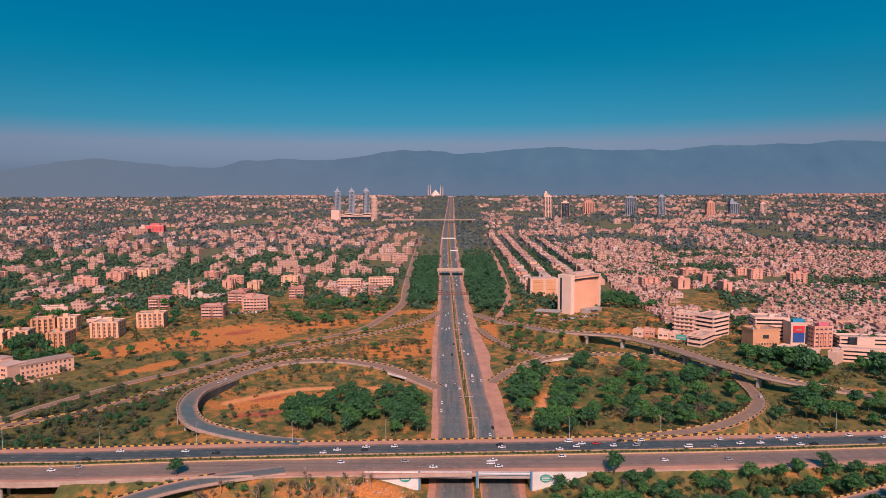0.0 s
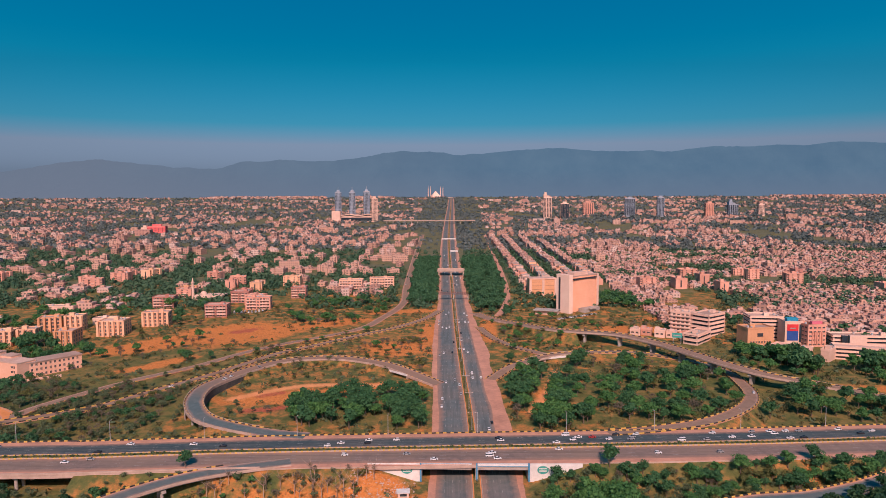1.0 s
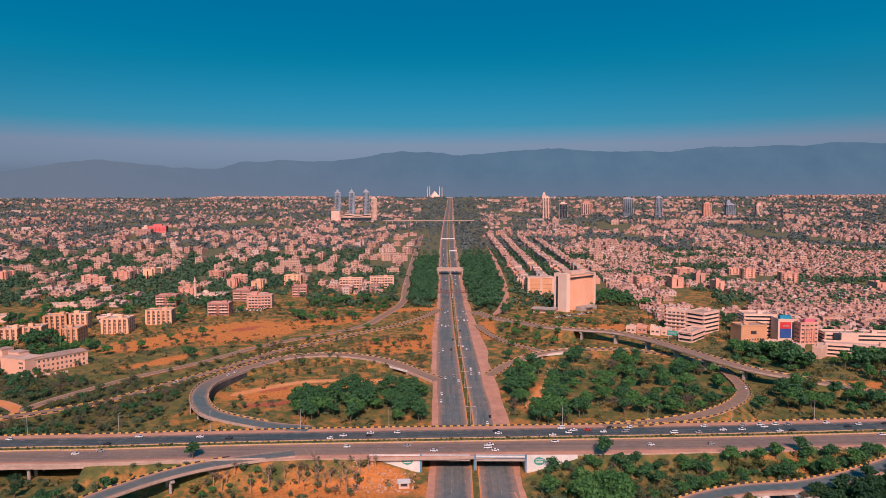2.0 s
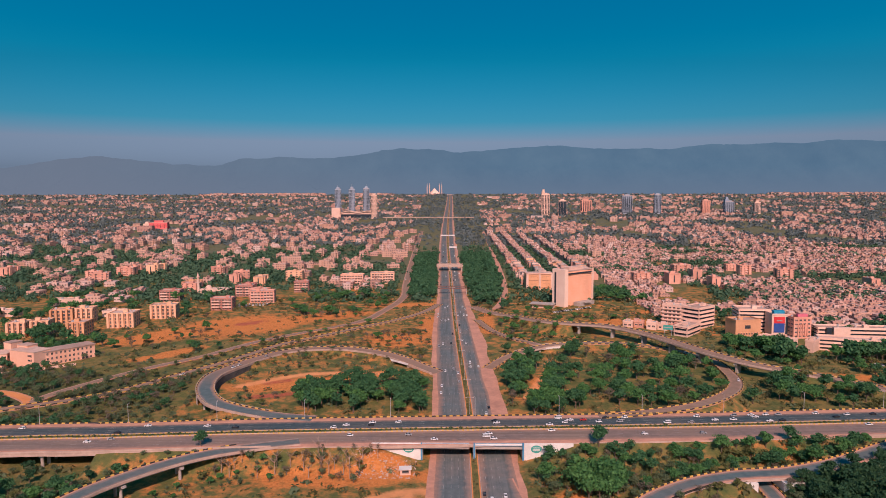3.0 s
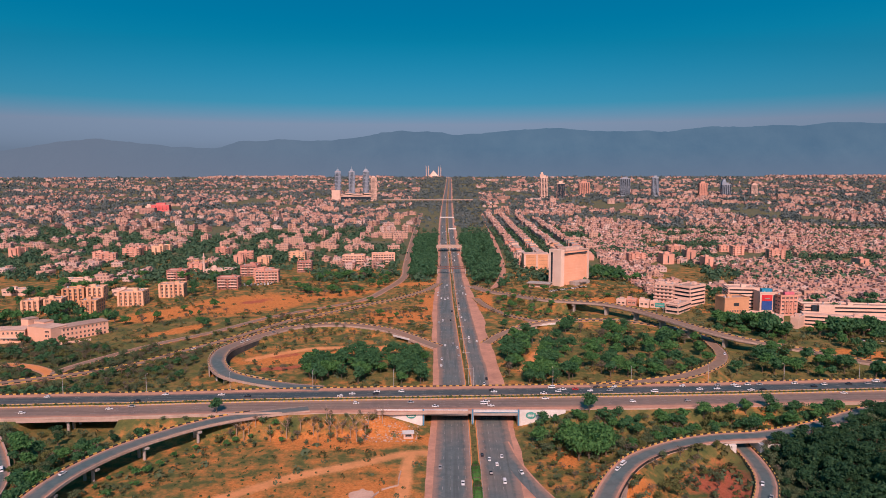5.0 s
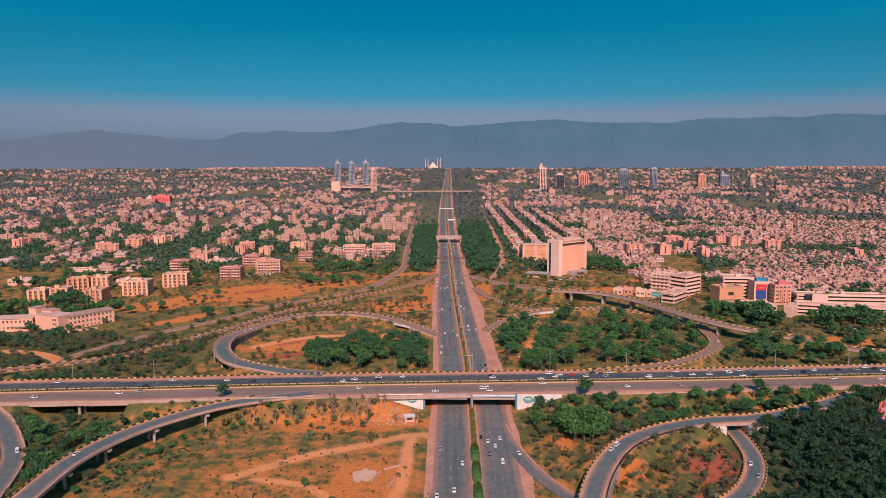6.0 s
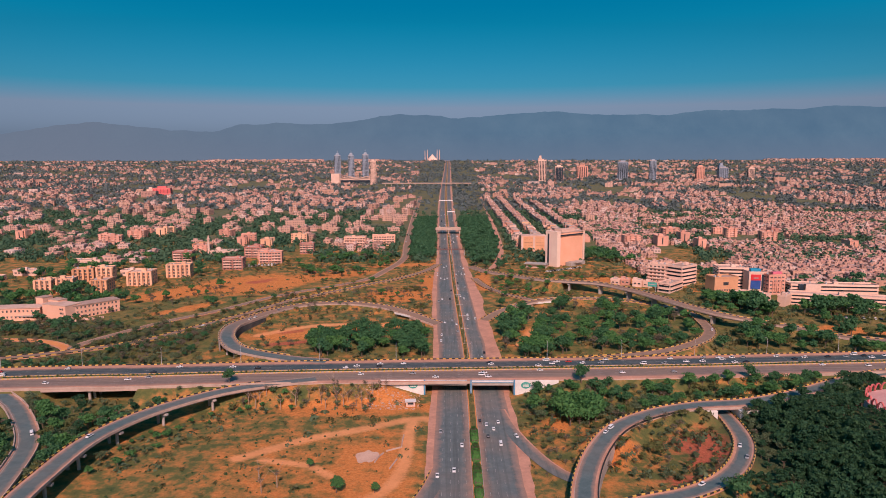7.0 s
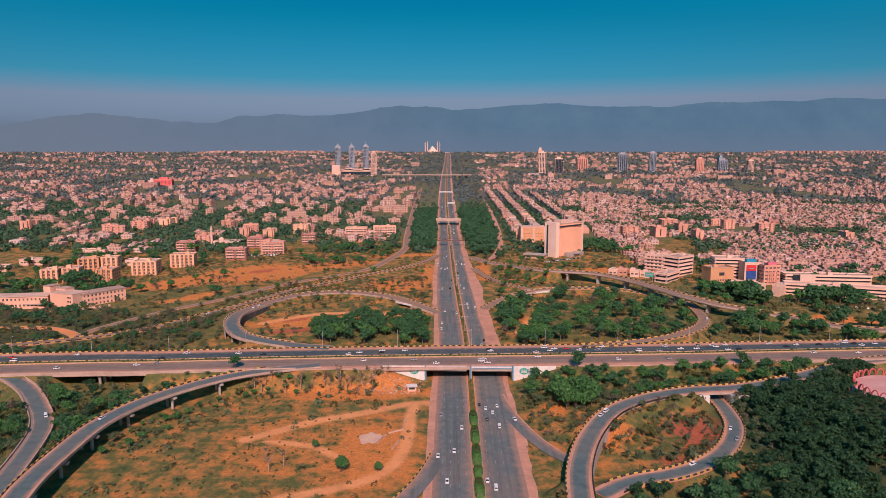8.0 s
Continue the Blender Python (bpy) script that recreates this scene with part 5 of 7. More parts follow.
def build_towers():
    for x, y, h in ((-366, 1771, 91), (-325, 1786, 91), (-278, 1771, 93)):
        tower("residential_tower", "slender blue-grey twin-bay high-rise with tapering crown", x, y, 19, 22, h, 8, "grey", 20, 0.45, "round")
    tower("hotel_tower", "pale slab hotel tower beside three high-rises", -252, 1755, 18, 24, 73, 8, "white", 17, 0.35)
    pod = thing("shopping_mall", pose(-312, 1748, float(slope(1748))), "curved glass and concrete mall at the foot of towers", "shopping mall")
    part("wall", box(-46, 70, 0, 50, -4, 19), PLASTER["white"], pod)
    part("glazing", box(-42, 66, -1.2, 0.2, 3, 14), GLASS, pod)
    n = 24
    bm = bmesh.new()
    for i in range(n):
        a, b = -48 + 118 * i / n, -48 + 118 * (i + 1) / n
        za, zb = (20 + 5 * math.sin(math.pi * 2 * (i + k) / n) ** 2 for k in (0, 1))
        v = [bm.verts.new(p) for p in ((a, -3, za), (b, -3, zb), (b, 50, zb), (a, 50, za), (a, -3, za - 2), (b, -3, zb - 2))]
        bm.faces.new(v[:4])
        bm.faces.new((v[4], v[5], v[1], v[0]))
    part("roof", bm, PLASTER["white"], pod, "wavy white roof")
    part("low_block", box(-70, -44, -6, 20, -4, 34), PLASTER["white"], pod)
    tower("office_tower", "stepped white and pink office high-rise", 297, 1900, 26, 24, 70, -4, "white", 16, 0.6, "step")
    tower("office_tower", "white-framed high-rise with dark blue glass front", 345, 1850, 24, 22, 52, -4, "white", 12, 0.95)
    tower("office_tower", "broad pale office block on the skyline", 470, 2100, 38, 24, 44, -4, "pink", 10, 0.5)
    tower("office_tower", "blue glass high-rise with pale corner", 592, 2002, 34, 28, 62, -10, "grey", 15, 0.75)
    tower("office_tower", "slim blue-grey high-rise with pale ribs", 693, 1990, 22, 26, 66, -10, "grey", 16, 0.6)
    tower("office_tower", "plain peach-coloured tower block", 842, 1950, 26, 20, 47, -6, "pink", 11, 0.18)
    tower("office_tower", "grey stepped tower block cluster", 932, 1980, 30, 22, 42, -6, "grey", 10, 0.7, "step")
    tower("office_tower", "small white-framed tower with dark windows", 1036, 1998, 20, 16, 40, -6, "white", 9, 0.6)
    tower("office_block", "red and white slab office block", -752, 1366, 44, 18, 17, 6, "rosy", 5, 0.12)
    tower("office_block", "long white slab block joined to the red one", -783, 1368, 16, 18, 14, 6, "white", 4, 0.3)
    # far white tent-roofed mosque with four minarets
    x, y = -132, 4270
    z = float(slope(y)) - 1
    mo = thing("mosque", pose(x, y, z, 0, 0, 16), "white tent-shaped mosque with four tall minarets", "mosque")
    part("plinth", box(-60, 60, -30, 60, -6, 8), PLASTER["pink"], mo)
    bm = bmesh.new()
    r = 31
    b = [bm.verts.new(p) for p in ((-r, -r, 6), (r, -r, 6), (r, r, 6), (-r, r, 6))]
    mid = [bm.verts.new(p) for p in ((0, -r * 0.8, 17), (r * 0.8, 0, 17), (0, r * 0.8, 17), (-r * 0.8, 0, 17))]
    top = bm.verts.new((0, 0, 47))
    for k in range(4):
        bm.faces.new((b[k], mid[k], top))
        bm.faces.new((mid[k], b[(k + 1) % 4], top))
        bm.faces.new((b[k], b[(k + 1) % 4], mid[k]))
    part("tent_roof", bm, PLASTER["white"], mo, "white folded tent roof")
    for sx in (-1, 1):
        for sy in (-1, 1):
            bm = cyl(bmesh.new(), sx * 43, sy * 34, -6, 62, 3.0, 2.4, 8)
            cyl(bm, sx * 43, sy * 34, 62, 82, 2.4, 0.2, 8)
            part("minaret", bm, PLASTER["white"], mo, "slender white minaret")
    part("terrace", box(60, 150, -40, 30, -6, 2), PLASTER["white"], mo)
    # neighbourhood mosque with one minaret
    m2 = thing("mosque", pose(-296, 452, float(slope(452))), "small white neighbourhood mosque with single minaret", "mosque")
    part("hall", box(-6, 26, -8, 10, -2, 6.5), PLASTER["white"], m2)
    bm = cyl(bmesh.new(), -8, -6, -2, 20, 1.6, 1.3, 10)
    cyl(bm, -8, -6, 20, 21, 2.1, 2.1, 10)
    cyl(bm, -8, -6, 21, 26, 1.2, 0.2, 10)
    part("minaret", bm, PLASTER["white"], m2)
    bm = bmesh.new()
    bmesh.ops.create_uvsphere(bm, u_segments=14, v_segments=8, radius=3.6)
    bmesh.ops.translate(bm, vec=(2, 0, 6.8), verts=bm.verts)
    part("dome", bm, PLASTER["white"], m2)
    for k in range(7):
        shared("window", WIN_TALL, m2, pose(-3 + 4.2 * k, -8, 3.2))


build_towers()


# ---- footbridges, gantry and far overpass ----
def build_crossings():
    for y, w, hgt in ((450, 16.5, 8), (640, 16, 8.5)):
        cx = float(np.interp(y, AVENUE[:, 1], AVENUE[:, 0]))
        z = float(slope(y))
        if hgt == 8:
            fb = thing("footbridge", pose(cx, y, z), "slim steel footbridge spanning the avenue", "footbridge")
            part("deck", box(-w, w, -1.4, 1.4, 6.6, 7.2), RUST, fb)
            for yy in (-1.4, 1.4):
                for k in range(17):
                    u = -w + 2 * w * k / 16
                    part("post", box(u - 0.1, u + 0.1, yy - 0.08, yy + 0.08, 7.2, 8.9), RUST, fb)
                part("rail", box(-w, w, yy - 0.1, yy + 0.1, 8.8, 9.1), RUST, fb)
            for u in (-w, 0, w):
                part("column", box(u - 0.5, u + 0.5, -1, 1, -1, 6.6), CONCRETE, fb)
        else:
            fb = thing("bridge", pose(cx, y, z), "concrete road bridge with two dark openings over the avenue", "bridge")
            part("deck", box(-w - 3, w + 3, -8, 8, 6.2, 8), DECK_SIDE, fb)
            for yy in (-8, 7.7):
                part("parapet", box(-w - 3, w + 3, yy, yy + 0.3, 8, 9.2), DECK_SIDE, fb)
            for u in (-w - 1, 0, w + 1):
                part("pier", box(u - 0.8, u + 0.8, -7.5, 7.5, -1, 6.2), DECK_SIDE, fb)
    for y, lo, hi in ((880, 1.5, 15), (1110, -15, 15)):
        cx = float(np.interp(y, AVENUE[:, 1], AVENUE[:, 0]))
        g = thing("sign_gantry", pose(cx, y, float(slope(y))), "white overhead sign gantry across carriageway", "gantry")
        part("beam", box(lo, hi, -0.6, 0.6, 6.5, 8.6), WHITE, g)
        for u in (lo, hi):
            part("post", box(u - 0.3, u + 0.3, -0.3, 0.3, -1, 6.5), STEEL, g)
    ov = thing("bridge", pose(-66, 1680, float(slope(1680))), "long pale overpass crossing the far avenue", "bridge")
    part("deck", box(-150, 120, -12, 12, 7.2, 9.5), DECK_SIDE, ov)
    part("parapet", box(-150, 120, -12.4, -12, 8.6, 10.2), DECK_SIDE, ov)
    for u in np.arange(-140, 121, 18):
        if not -8 < u - 44 + 0 < 8:
            part("pier", box(u - 1, u + 1, -9, 9, -3, 7.2), CONCRETE, ov)


build_crossings()


# ---- the town: houses past counting, and its trees ----
def pick(n, x0, x1, y0, y1, rng):
    return rng.uniform(x0, x1, n), rng.uniform(y0, y1, n)


def clear_of_roads(x, y, gap=2.0):
    ok = np.ones(len(x), bool)
    ok &= np.abs(x - np.interp(y, AVENUE[:, 1], AVENUE[:, 0])) > np.where(y < 420, 23, 18) + gap
    for name, (line, w) in RAMPS.items():
        d, _ = near_line(x, y, line)
        ok &= d > w / 2 + gap
    d, _ = near_line(x, y, HIGHWAY)
    ok &= d > 21 + gap
    return ok


BOX_V = np.array([(-.5, -.5, 0), (.5, -.5, 0), (.5, .5, 0), (-.5, .5, 0), (-.5, -.5, 1), (.5, -.5, 1), (.5, .5, 1), (-.5, .5, 1)])
BOX_F = np.array([(4, 5, 6, 7), (0, 1, 5, 4), (1, 2, 6, 5), (2, 3, 7, 6), (3, 0, 4, 7)])


def boxes(name, x, y, z, w, d, h, turn, mat, label, category):
    """Many separate house shells in one mesh."""
    n = len(x)
    c, s = np.cos(turn)[:, None], np.sin(turn)[:, None]
    u, v = BOX_V[None, :, 0] * w[:, None], BOX_V[None, :, 1] * d[:, None]
    p = np.stack([x[:, None] + u * c - v * s, y[:, None] + u * s + v * c, z[:, None] + BOX_V[None, :, 2] * h[:, None]], 2)
    f = (BOX_F[None] + 8 * np.arange(n)[:, None, None]).reshape(-1, 4)
    ob = mesh_ob(name, p.reshape(-1, 3), f.tolist(), mat)
    return tagged(ob, label, category, kind="stuff")


def house_field(name, spots, rng, wmin, wmax, hmin, hmax, label, storeyed=True):
    """Flat-roofed houses of two joined masses with a roof room each."""
    x, y = spots
    n = len(x)
    z = land(x, y) - 2.5
    turn = np.where(rng.random(n) < 0.5, 0, math.pi / 2) + rng.normal(0, 0.14, n)
    w, d, h = rng.uniform(wmin, wmax, n), rng.uniform(wmin, wmax, n) * 0.8, rng.uniform(hmin, hmax, n) + 2.5
    X, Y, Z, W, D, H, T = [x], [y], [z], [w], [d], [h], [turn]
    X.append(x + rng.uniform(-0.5, 0.5, n) * w), Y.append(y + rng.uniform(-0.5, 0.5, n) * d), Z.append(z), W.append(w * 0.6), D.append(d * 0.8), H.append(h * rng.uniform(0.6, 0.95, n)), T.append(turn)
    X.append(x + rng.uniform(-0.2, 0.2, n) * w), Y.append(y + rng.uniform(-0.2, 0.2, n) * d), Z.append(z + h), W.append(w * 0.35), D.append(d * 0.4), H.append(np.full(n, 2.4)), T.append(turn)
    k = np.concatenate
    return boxes(name, k(X), k(Y), k(Z), k(W), k(D), k(H), k(T), TOWN, label, "houses")


def build_town():
    rng = np.random.default_rng(3)
    flats = np.array([(a, b) for a, b, _ in FLAT_SPOTS])

    def apart(x, y, r=17):
        ok = np.ones(len(x), bool)
        for a, b in flats:
            ok &= (np.abs(x - a) > r) | (np.abs(y - b) > r)
        ok &= ~((x > 72) & (x < 190) & (y > 430) & (y < 1250))
        return ok & clear_of_roads(x, y, 8)
    # dense quarter on the east side
    gx, gy = np.meshgrid(np.arange(195, 980, 12.5), np.arange(265, 900, 12.5))
    x, y = gx.ravel() + rng.uniform(-4, 4, gx.size), gy.ravel() + rng.uniform(-4, 4, gx.size)
    clump = np.array([noise.fractal(Vector((a * 0.006, b * 0.008, 0)), 1.0, 2.0, 3) for a, b in zip(x, y)])
    m = (clump > -0.30) & (y > np.where(x > 308, 268, 336)) & ~in_box(x, y, (225, 300, 325, 356)) & ~in_box(x, y, (285, 400, 660, 730)) & apart(x, y, 14)
    m &= np.abs(x) < 0.78 * (y + 367) + 60
    house_field("house_shells", (x[m], y[m]), rng, 7, 16, 2.8, 6.0, "crowded low plaster houses with flat roofs")
    # west side: scattered houses between the flats, and the far-left quarter
    gx, gy = np.meshgrid(np.arange(-980, -90, 21), np.arange(400, 1300, 21))
    x, y = gx.ravel() + rng.uniform(-7, 7, gx.size), gy.ravel() + rng.uniform(-7, 7, gx.size)
    clump = np.array([noise.fractal(Vector((a * 0.012, b * 0.014, 4)), 1.0, 2.0, 3) for a, b in zip(x, y)])
    m = (clump > 0.22) & apart(x, y) & (np.abs(x) < 0.78 * (y + 367) + 60) & ~((y < 470) & (x > -330))
    house_field("house_shells", (x[m], y[m]), rng, 10, 18, 4, 9, "pale plaster houses among trees")
    # the plain of houses towards the hills
    for y0, y1, step, lo, hi, cut in ((880, 1350, 19, 4, 8, -0.04), (1300, 2100, 25, 4, 8, 0.09), (2100, 3200, 34, 4, 8, 0.15), (3200, 4250, 46, 5, 9, 0.17)):
        gx, gy = np.meshgrid(np.arange(-0.8 * (y1 + 367), 0.8 * (y1 + 367), step), np.arange(y0, y1, step * 1.1))
        x, y = gx.ravel() + rng.uniform(-0.4, 0.4, gx.size) * step, gy.ravel() + rng.uniform(-0.4, 0.4, gx.size) * step
        clump = np.array([noise.fractal(Vector((a * 0.006, b * 0.0045, 7)), 1.0, 2.0, 4) for a, b in zip(x, y)])
        m = (clump > cut) & (np.abs(x) < 0.76 * (y + 367)) & (np.abs(x + 22) > 70 + 0.02 * y)
        if y0 < 1000:
            m &= apart(x, y) & (x > 60)
        far = 1 + (y0 - 900) / 4000
        house_field("house_shells", (x[m], y[m]), rng, 7 * far, 14 * far, lo, hi, "distant pale flat-roofed houses")
    # flats and terraces farther up the avenue
    q = np.array(FAR_FLATS)
    n = len(q)
    u, v = rng.uniform(-0.3, 0.3, n) * q[:, 2], rng.uniform(-0.2, 0.2, n) * q[:, 3]
    z = slope(q[:, 1])
    boxes("block_shells", np.concatenate([q[:, 0], q[:, 0] + u, q[:, 0] - u]), np.concatenate([q[:, 1], q[:, 1] + v, q[:, 1] - q[:, 3] * 0.5]), np.concatenate([z - 2, z + q[:, 4], z - 2]),
          np.concatenate([q[:, 2], q[:, 2] * 0.25, np.full(n, 4.0)]), np.concatenate([q[:, 3], q[:, 3] * 0.4, np.full(n, 4.0)]), np.concatenate([q[:, 4] + 2, np.full(n, 2.6), q[:, 4] + 2.6]), np.concatenate([q[:, 5]] * 3), TOWN, "pale mid-distance apartment blocks and terraces", "apartment blocks")
    # sunlit settlements at the foot of the hills
    for x0, x1 in ((-1650, -880), (-700, -420), (2150, 3300)):
        x, y = pick(int((x1 - x0) / 5), x0, x1, 4090, 4330, rng)
        house_field("house_shells", (x, y), rng, 16, 34, 7, 13, "sunlit pale houses along the foothills")
    # larger blocks standing out of the far plain
    x, y = pick(190, -2400, 2400, 1250, 3600, rng)
    m = (np.abs(x) < 0.72 * (y + 367)) & (np.abs(x + 22) > 120)
    x, y = x[m], y[m]
    n = len(x)
    boxes("block_shells", x, y, slope(y) - 3, rng.uniform(16, 40, n), rng.uniform(12, 18, n), rng.uniform(8, 15, n) + 3, rng.normal(0, 0.1, n), TOWN, "long pale far-off apartment blocks", "apartment blocks")


def leaf_mesh(name, seed, rx, rz, n, size, lumps, mat, squash=0.8):
    """A crown of small leaf clumps over several lobes, with gaps between them."""
    rng = np.random.default_rng(seed)
    c = rng.normal(0, 1, (lumps, 3))
    c /= np.linalg.norm(c, axis=1)[:, None]
    c *= np.array((rx, rx, rz * 0.7)) * rng.uniform(0.2, 0.82, lumps)[:, None]
    c[:, 2] += rz
    r = rng.uniform(0.26, 0.55, lumps) * rx
    k = rng.integers(0, lumps, n)
    d = rng.normal(0, 1, (n, 3))
    d /= np.linalg.norm(d, axis=1)[:, None]
    d[:, 2] = np.abs(d[:, 2]) * 0.9 - 0.25
    p = c[k] + d * (r[k] * rng.uniform(0.35, 1.18, n))[:, None] * np.array((1, 1, squash))
    nrm = d + rng.normal(0, 0.42, (n, 3))
    nrm /= np.linalg.norm(nrm, axis=1)[:, None]
    t = np.cross(nrm, rng.normal(0, 1, (n, 3)))
    t /= np.linalg.norm(t, axis=1)[:, None]
    b = np.cross(nrm, t)
    s = (size * rng.uniform(0.6, 1.3, n))[:, None]
    q = np.stack([p - t * s - b * s * 0.6, p + t * s - b * s * 0.6 + nrm * s * 0.3, p + b * s * 1.1], 1)
    me = bpy.data.meshes.new(name)
    me.from_pydata(q.reshape(-1, 3).tolist(), [], np.arange(3 * n).reshape(-1, 3).tolist())
    me.materials.append(mat)
    me.update()
    return me


def trunk_mesh(name, h, r, seed, bark):
    rng = random.Random(seed)
    bm = bmesh.new()
    cyl(bm, 0, 0, -0.8, h, r, r * 0.55, 7)
    for k in range(4):
        a = k * math.tau / 4 + rng.uniform(-0.4, 0.4)
        n0 = len(bm.verts)
        cyl(bm, 0, 0, 0, h * 0.9, r * 0.5, r * 0.15, 5)
        bm.verts.ensure_lookup_table()
        m = Matrix.Translation((0, 0, h * 0.75)) @ Euler((0.75, 0, a)).to_matrix().to_4x4()
        for v in bm.verts[n0:]:
            v.co = m @ v.co
    me = bpy.data.meshes.new(name)
    bm.to_mesh(me)
    bm.free()
    me.materials.append(bark)
    return me


KINDS = {}
for kind, (mat, rx, rz, n, size, lumps, th, tr) in {
        "broad": (LEAF, 4.4, 4.3, 900, 0.46, 22, 3.0, 0.32), "dark": (LEAF_DARK, 4.0, 4.6, 900, 0.45, 21, 3.2, 0.32),
        "olive": (LEAF_OLIVE, 3.6, 2.8, 560, 0.34, 9, 2.4, 0.26), "forest": (LEAF_FOREST, 3.3, 3.3, 480, 0.47, 12, 2.6, 0.3), "tall": (LEAF_DRY, 1.9, 2.4, 130, 0.20, 9, 8.0, 0.26), "belt": (LEAF_BELT, 4.4, 3.8, 440, 0.58, 14, 3.4, 0.35),
        "bare": (LEAF_DRY, 3.4, 3.2, 330, 0.26, 10, 2.6, 0.28), "brush": (LEAF_BRUSH, 3.2, 2.9, 420, 0.30, 20, 2.0, 0.2)}.items():
    KINDS[kind] = [(trunk_mesh("trunk", th, tr, i, BARK_PALE if kind == "tall" else BARK), leaf_mesh("crown", 11 * i + len(kind), rx * (1 + 0.12 * (i - 1)), rz, n, size, lumps + i, mat), th * 0.62) for i in range(4)]
TREE_LABEL = {"broad": "broad-crowned green tree with uneven outline", "dark": "dense dark green tree", "olive": "olive-green dry small tree", "forest": "dense dark forest tree", "tall": "tall pale-trunked leafless tree", "belt": "dense dark green tree", "bare": "bare brown winter tree with thin twigs", "brush": "thin grey-green brushwood tree"}


def tree(kind, x, y, z, size, turn, i):
    trunk, crown, lift = KINDS[kind][i]
    root = thing("tree", pose(x, y, z, 0, 0, turn), TREE_LABEL[kind], "tree")
    root.scale = (size, size, size * 0.95)
    shared("trunk", trunk, root, Matrix())
    shared("crown", crown, root, pose(0, 0, lift))
    return root


SINGLE = (1, 2, 10, 101, 11, 12)  # groves next to the crossing, whose trees are things of their own


def corners(me):
    """The corners of a mesh's triangles, three in a row."""
    me.calc_loop_triangles()
    return np.array([me.vertices[i].co[:] for t in me.loop_triangles for i in t.vertices])


PIECES = {k: [(corners(t), corners(c), lift) for t, c, lift in v] for k, v in KINDS.items()}


def thinned(crown):
    """Half the leaves, each larger, for small trees and those farther off."""
    t = crown.reshape(-1, 3, 3)[::2]
    mid = t.mean(1, keepdims=True)
    return (mid + (t - mid) * 1.38).reshape(-1, 3)


THINNED = {k: [(t, thinned(c), lift) for t, c, lift in v] for k, v in PIECES.items()}


def wood(spots, heights, kinds, smin, smax, rng):
    """A wood too large to count, in one mesh of the same trunks and crowns."""
    names = sorted(set(kinds))
    mats = [BARK_PALE if "tall" in names else BARK] + [KINDS[k][0][1].materials[0] for k in names]
    V, M = [], []
    for (x, y), z in zip(spots, heights):
        k = str(rng.choice(kinds))
        i, s, a = int(rng.integers(0, 4)), rng.uniform(smin, smax), rng.uniform(0, math.tau)
        bark, crown, lift = (PIECES if y < 130 and s > 0.8 else THINNED)[k][i]
        c, n = math.cos(a) * s, math.sin(a) * s
        for v, up, mi in ((bark, 0, 0), (crown, lift, 1 + names.index(k))):
            V.append(np.column_stack([x + v[:, 0] * c - v[:, 1] * n, y + v[:, 0] * n + v[:, 1] * c, z + (v[:, 2] + up) * s * 0.95]))
            M.append(np.full(len(v) // 3, mi))
    ob = facets("woodland", np.vstack(V), 3, mats, np.concatenate(M))
    tagged(ob, "dense stand of %s trees" % " and ".join({"broad": "green", "dark": "dark green", "olive": "olive", "bare": "bare brown", "forest": "dark forest", "tall": "tall leafless", "belt": "close-planted dark green", "brush": "grey-green brushwood"}[k] for k in names), "woodland", kind="stuff")


def grove(n, bounds, kinds, smin, smax, seed, gap=3.0, keep=None):
    rng = np.random.default_rng(seed)
    x, y = pick(n * 6, *bounds, rng)
    m = clear_of_roads(x, y, gap)
    if keep is not None:
        m &= keep(x, y)
    x, y = x[m], y[m]
    got = []
    for a, b in zip(x, y):
        if all((a - p) ** 2 + (b - q) ** 2 > 9 for p, q in got):
            got.append((a, b))
        if len(got) >= n:
            break
    if not got:
        return
    a = np.array(got)
    z = land(a[:, 0], a[:, 1])
    if seed not in SINGLE:
        wood(got, z, kinds, smin, smax, rng)
        return
    for (p, q), h in zip(got, z):
        tree(str(rng.choice(kinds)), p, q, h, rng.uniform(smin, smax), rng.uniform(0, 360), int(rng.integers(0, 4)))


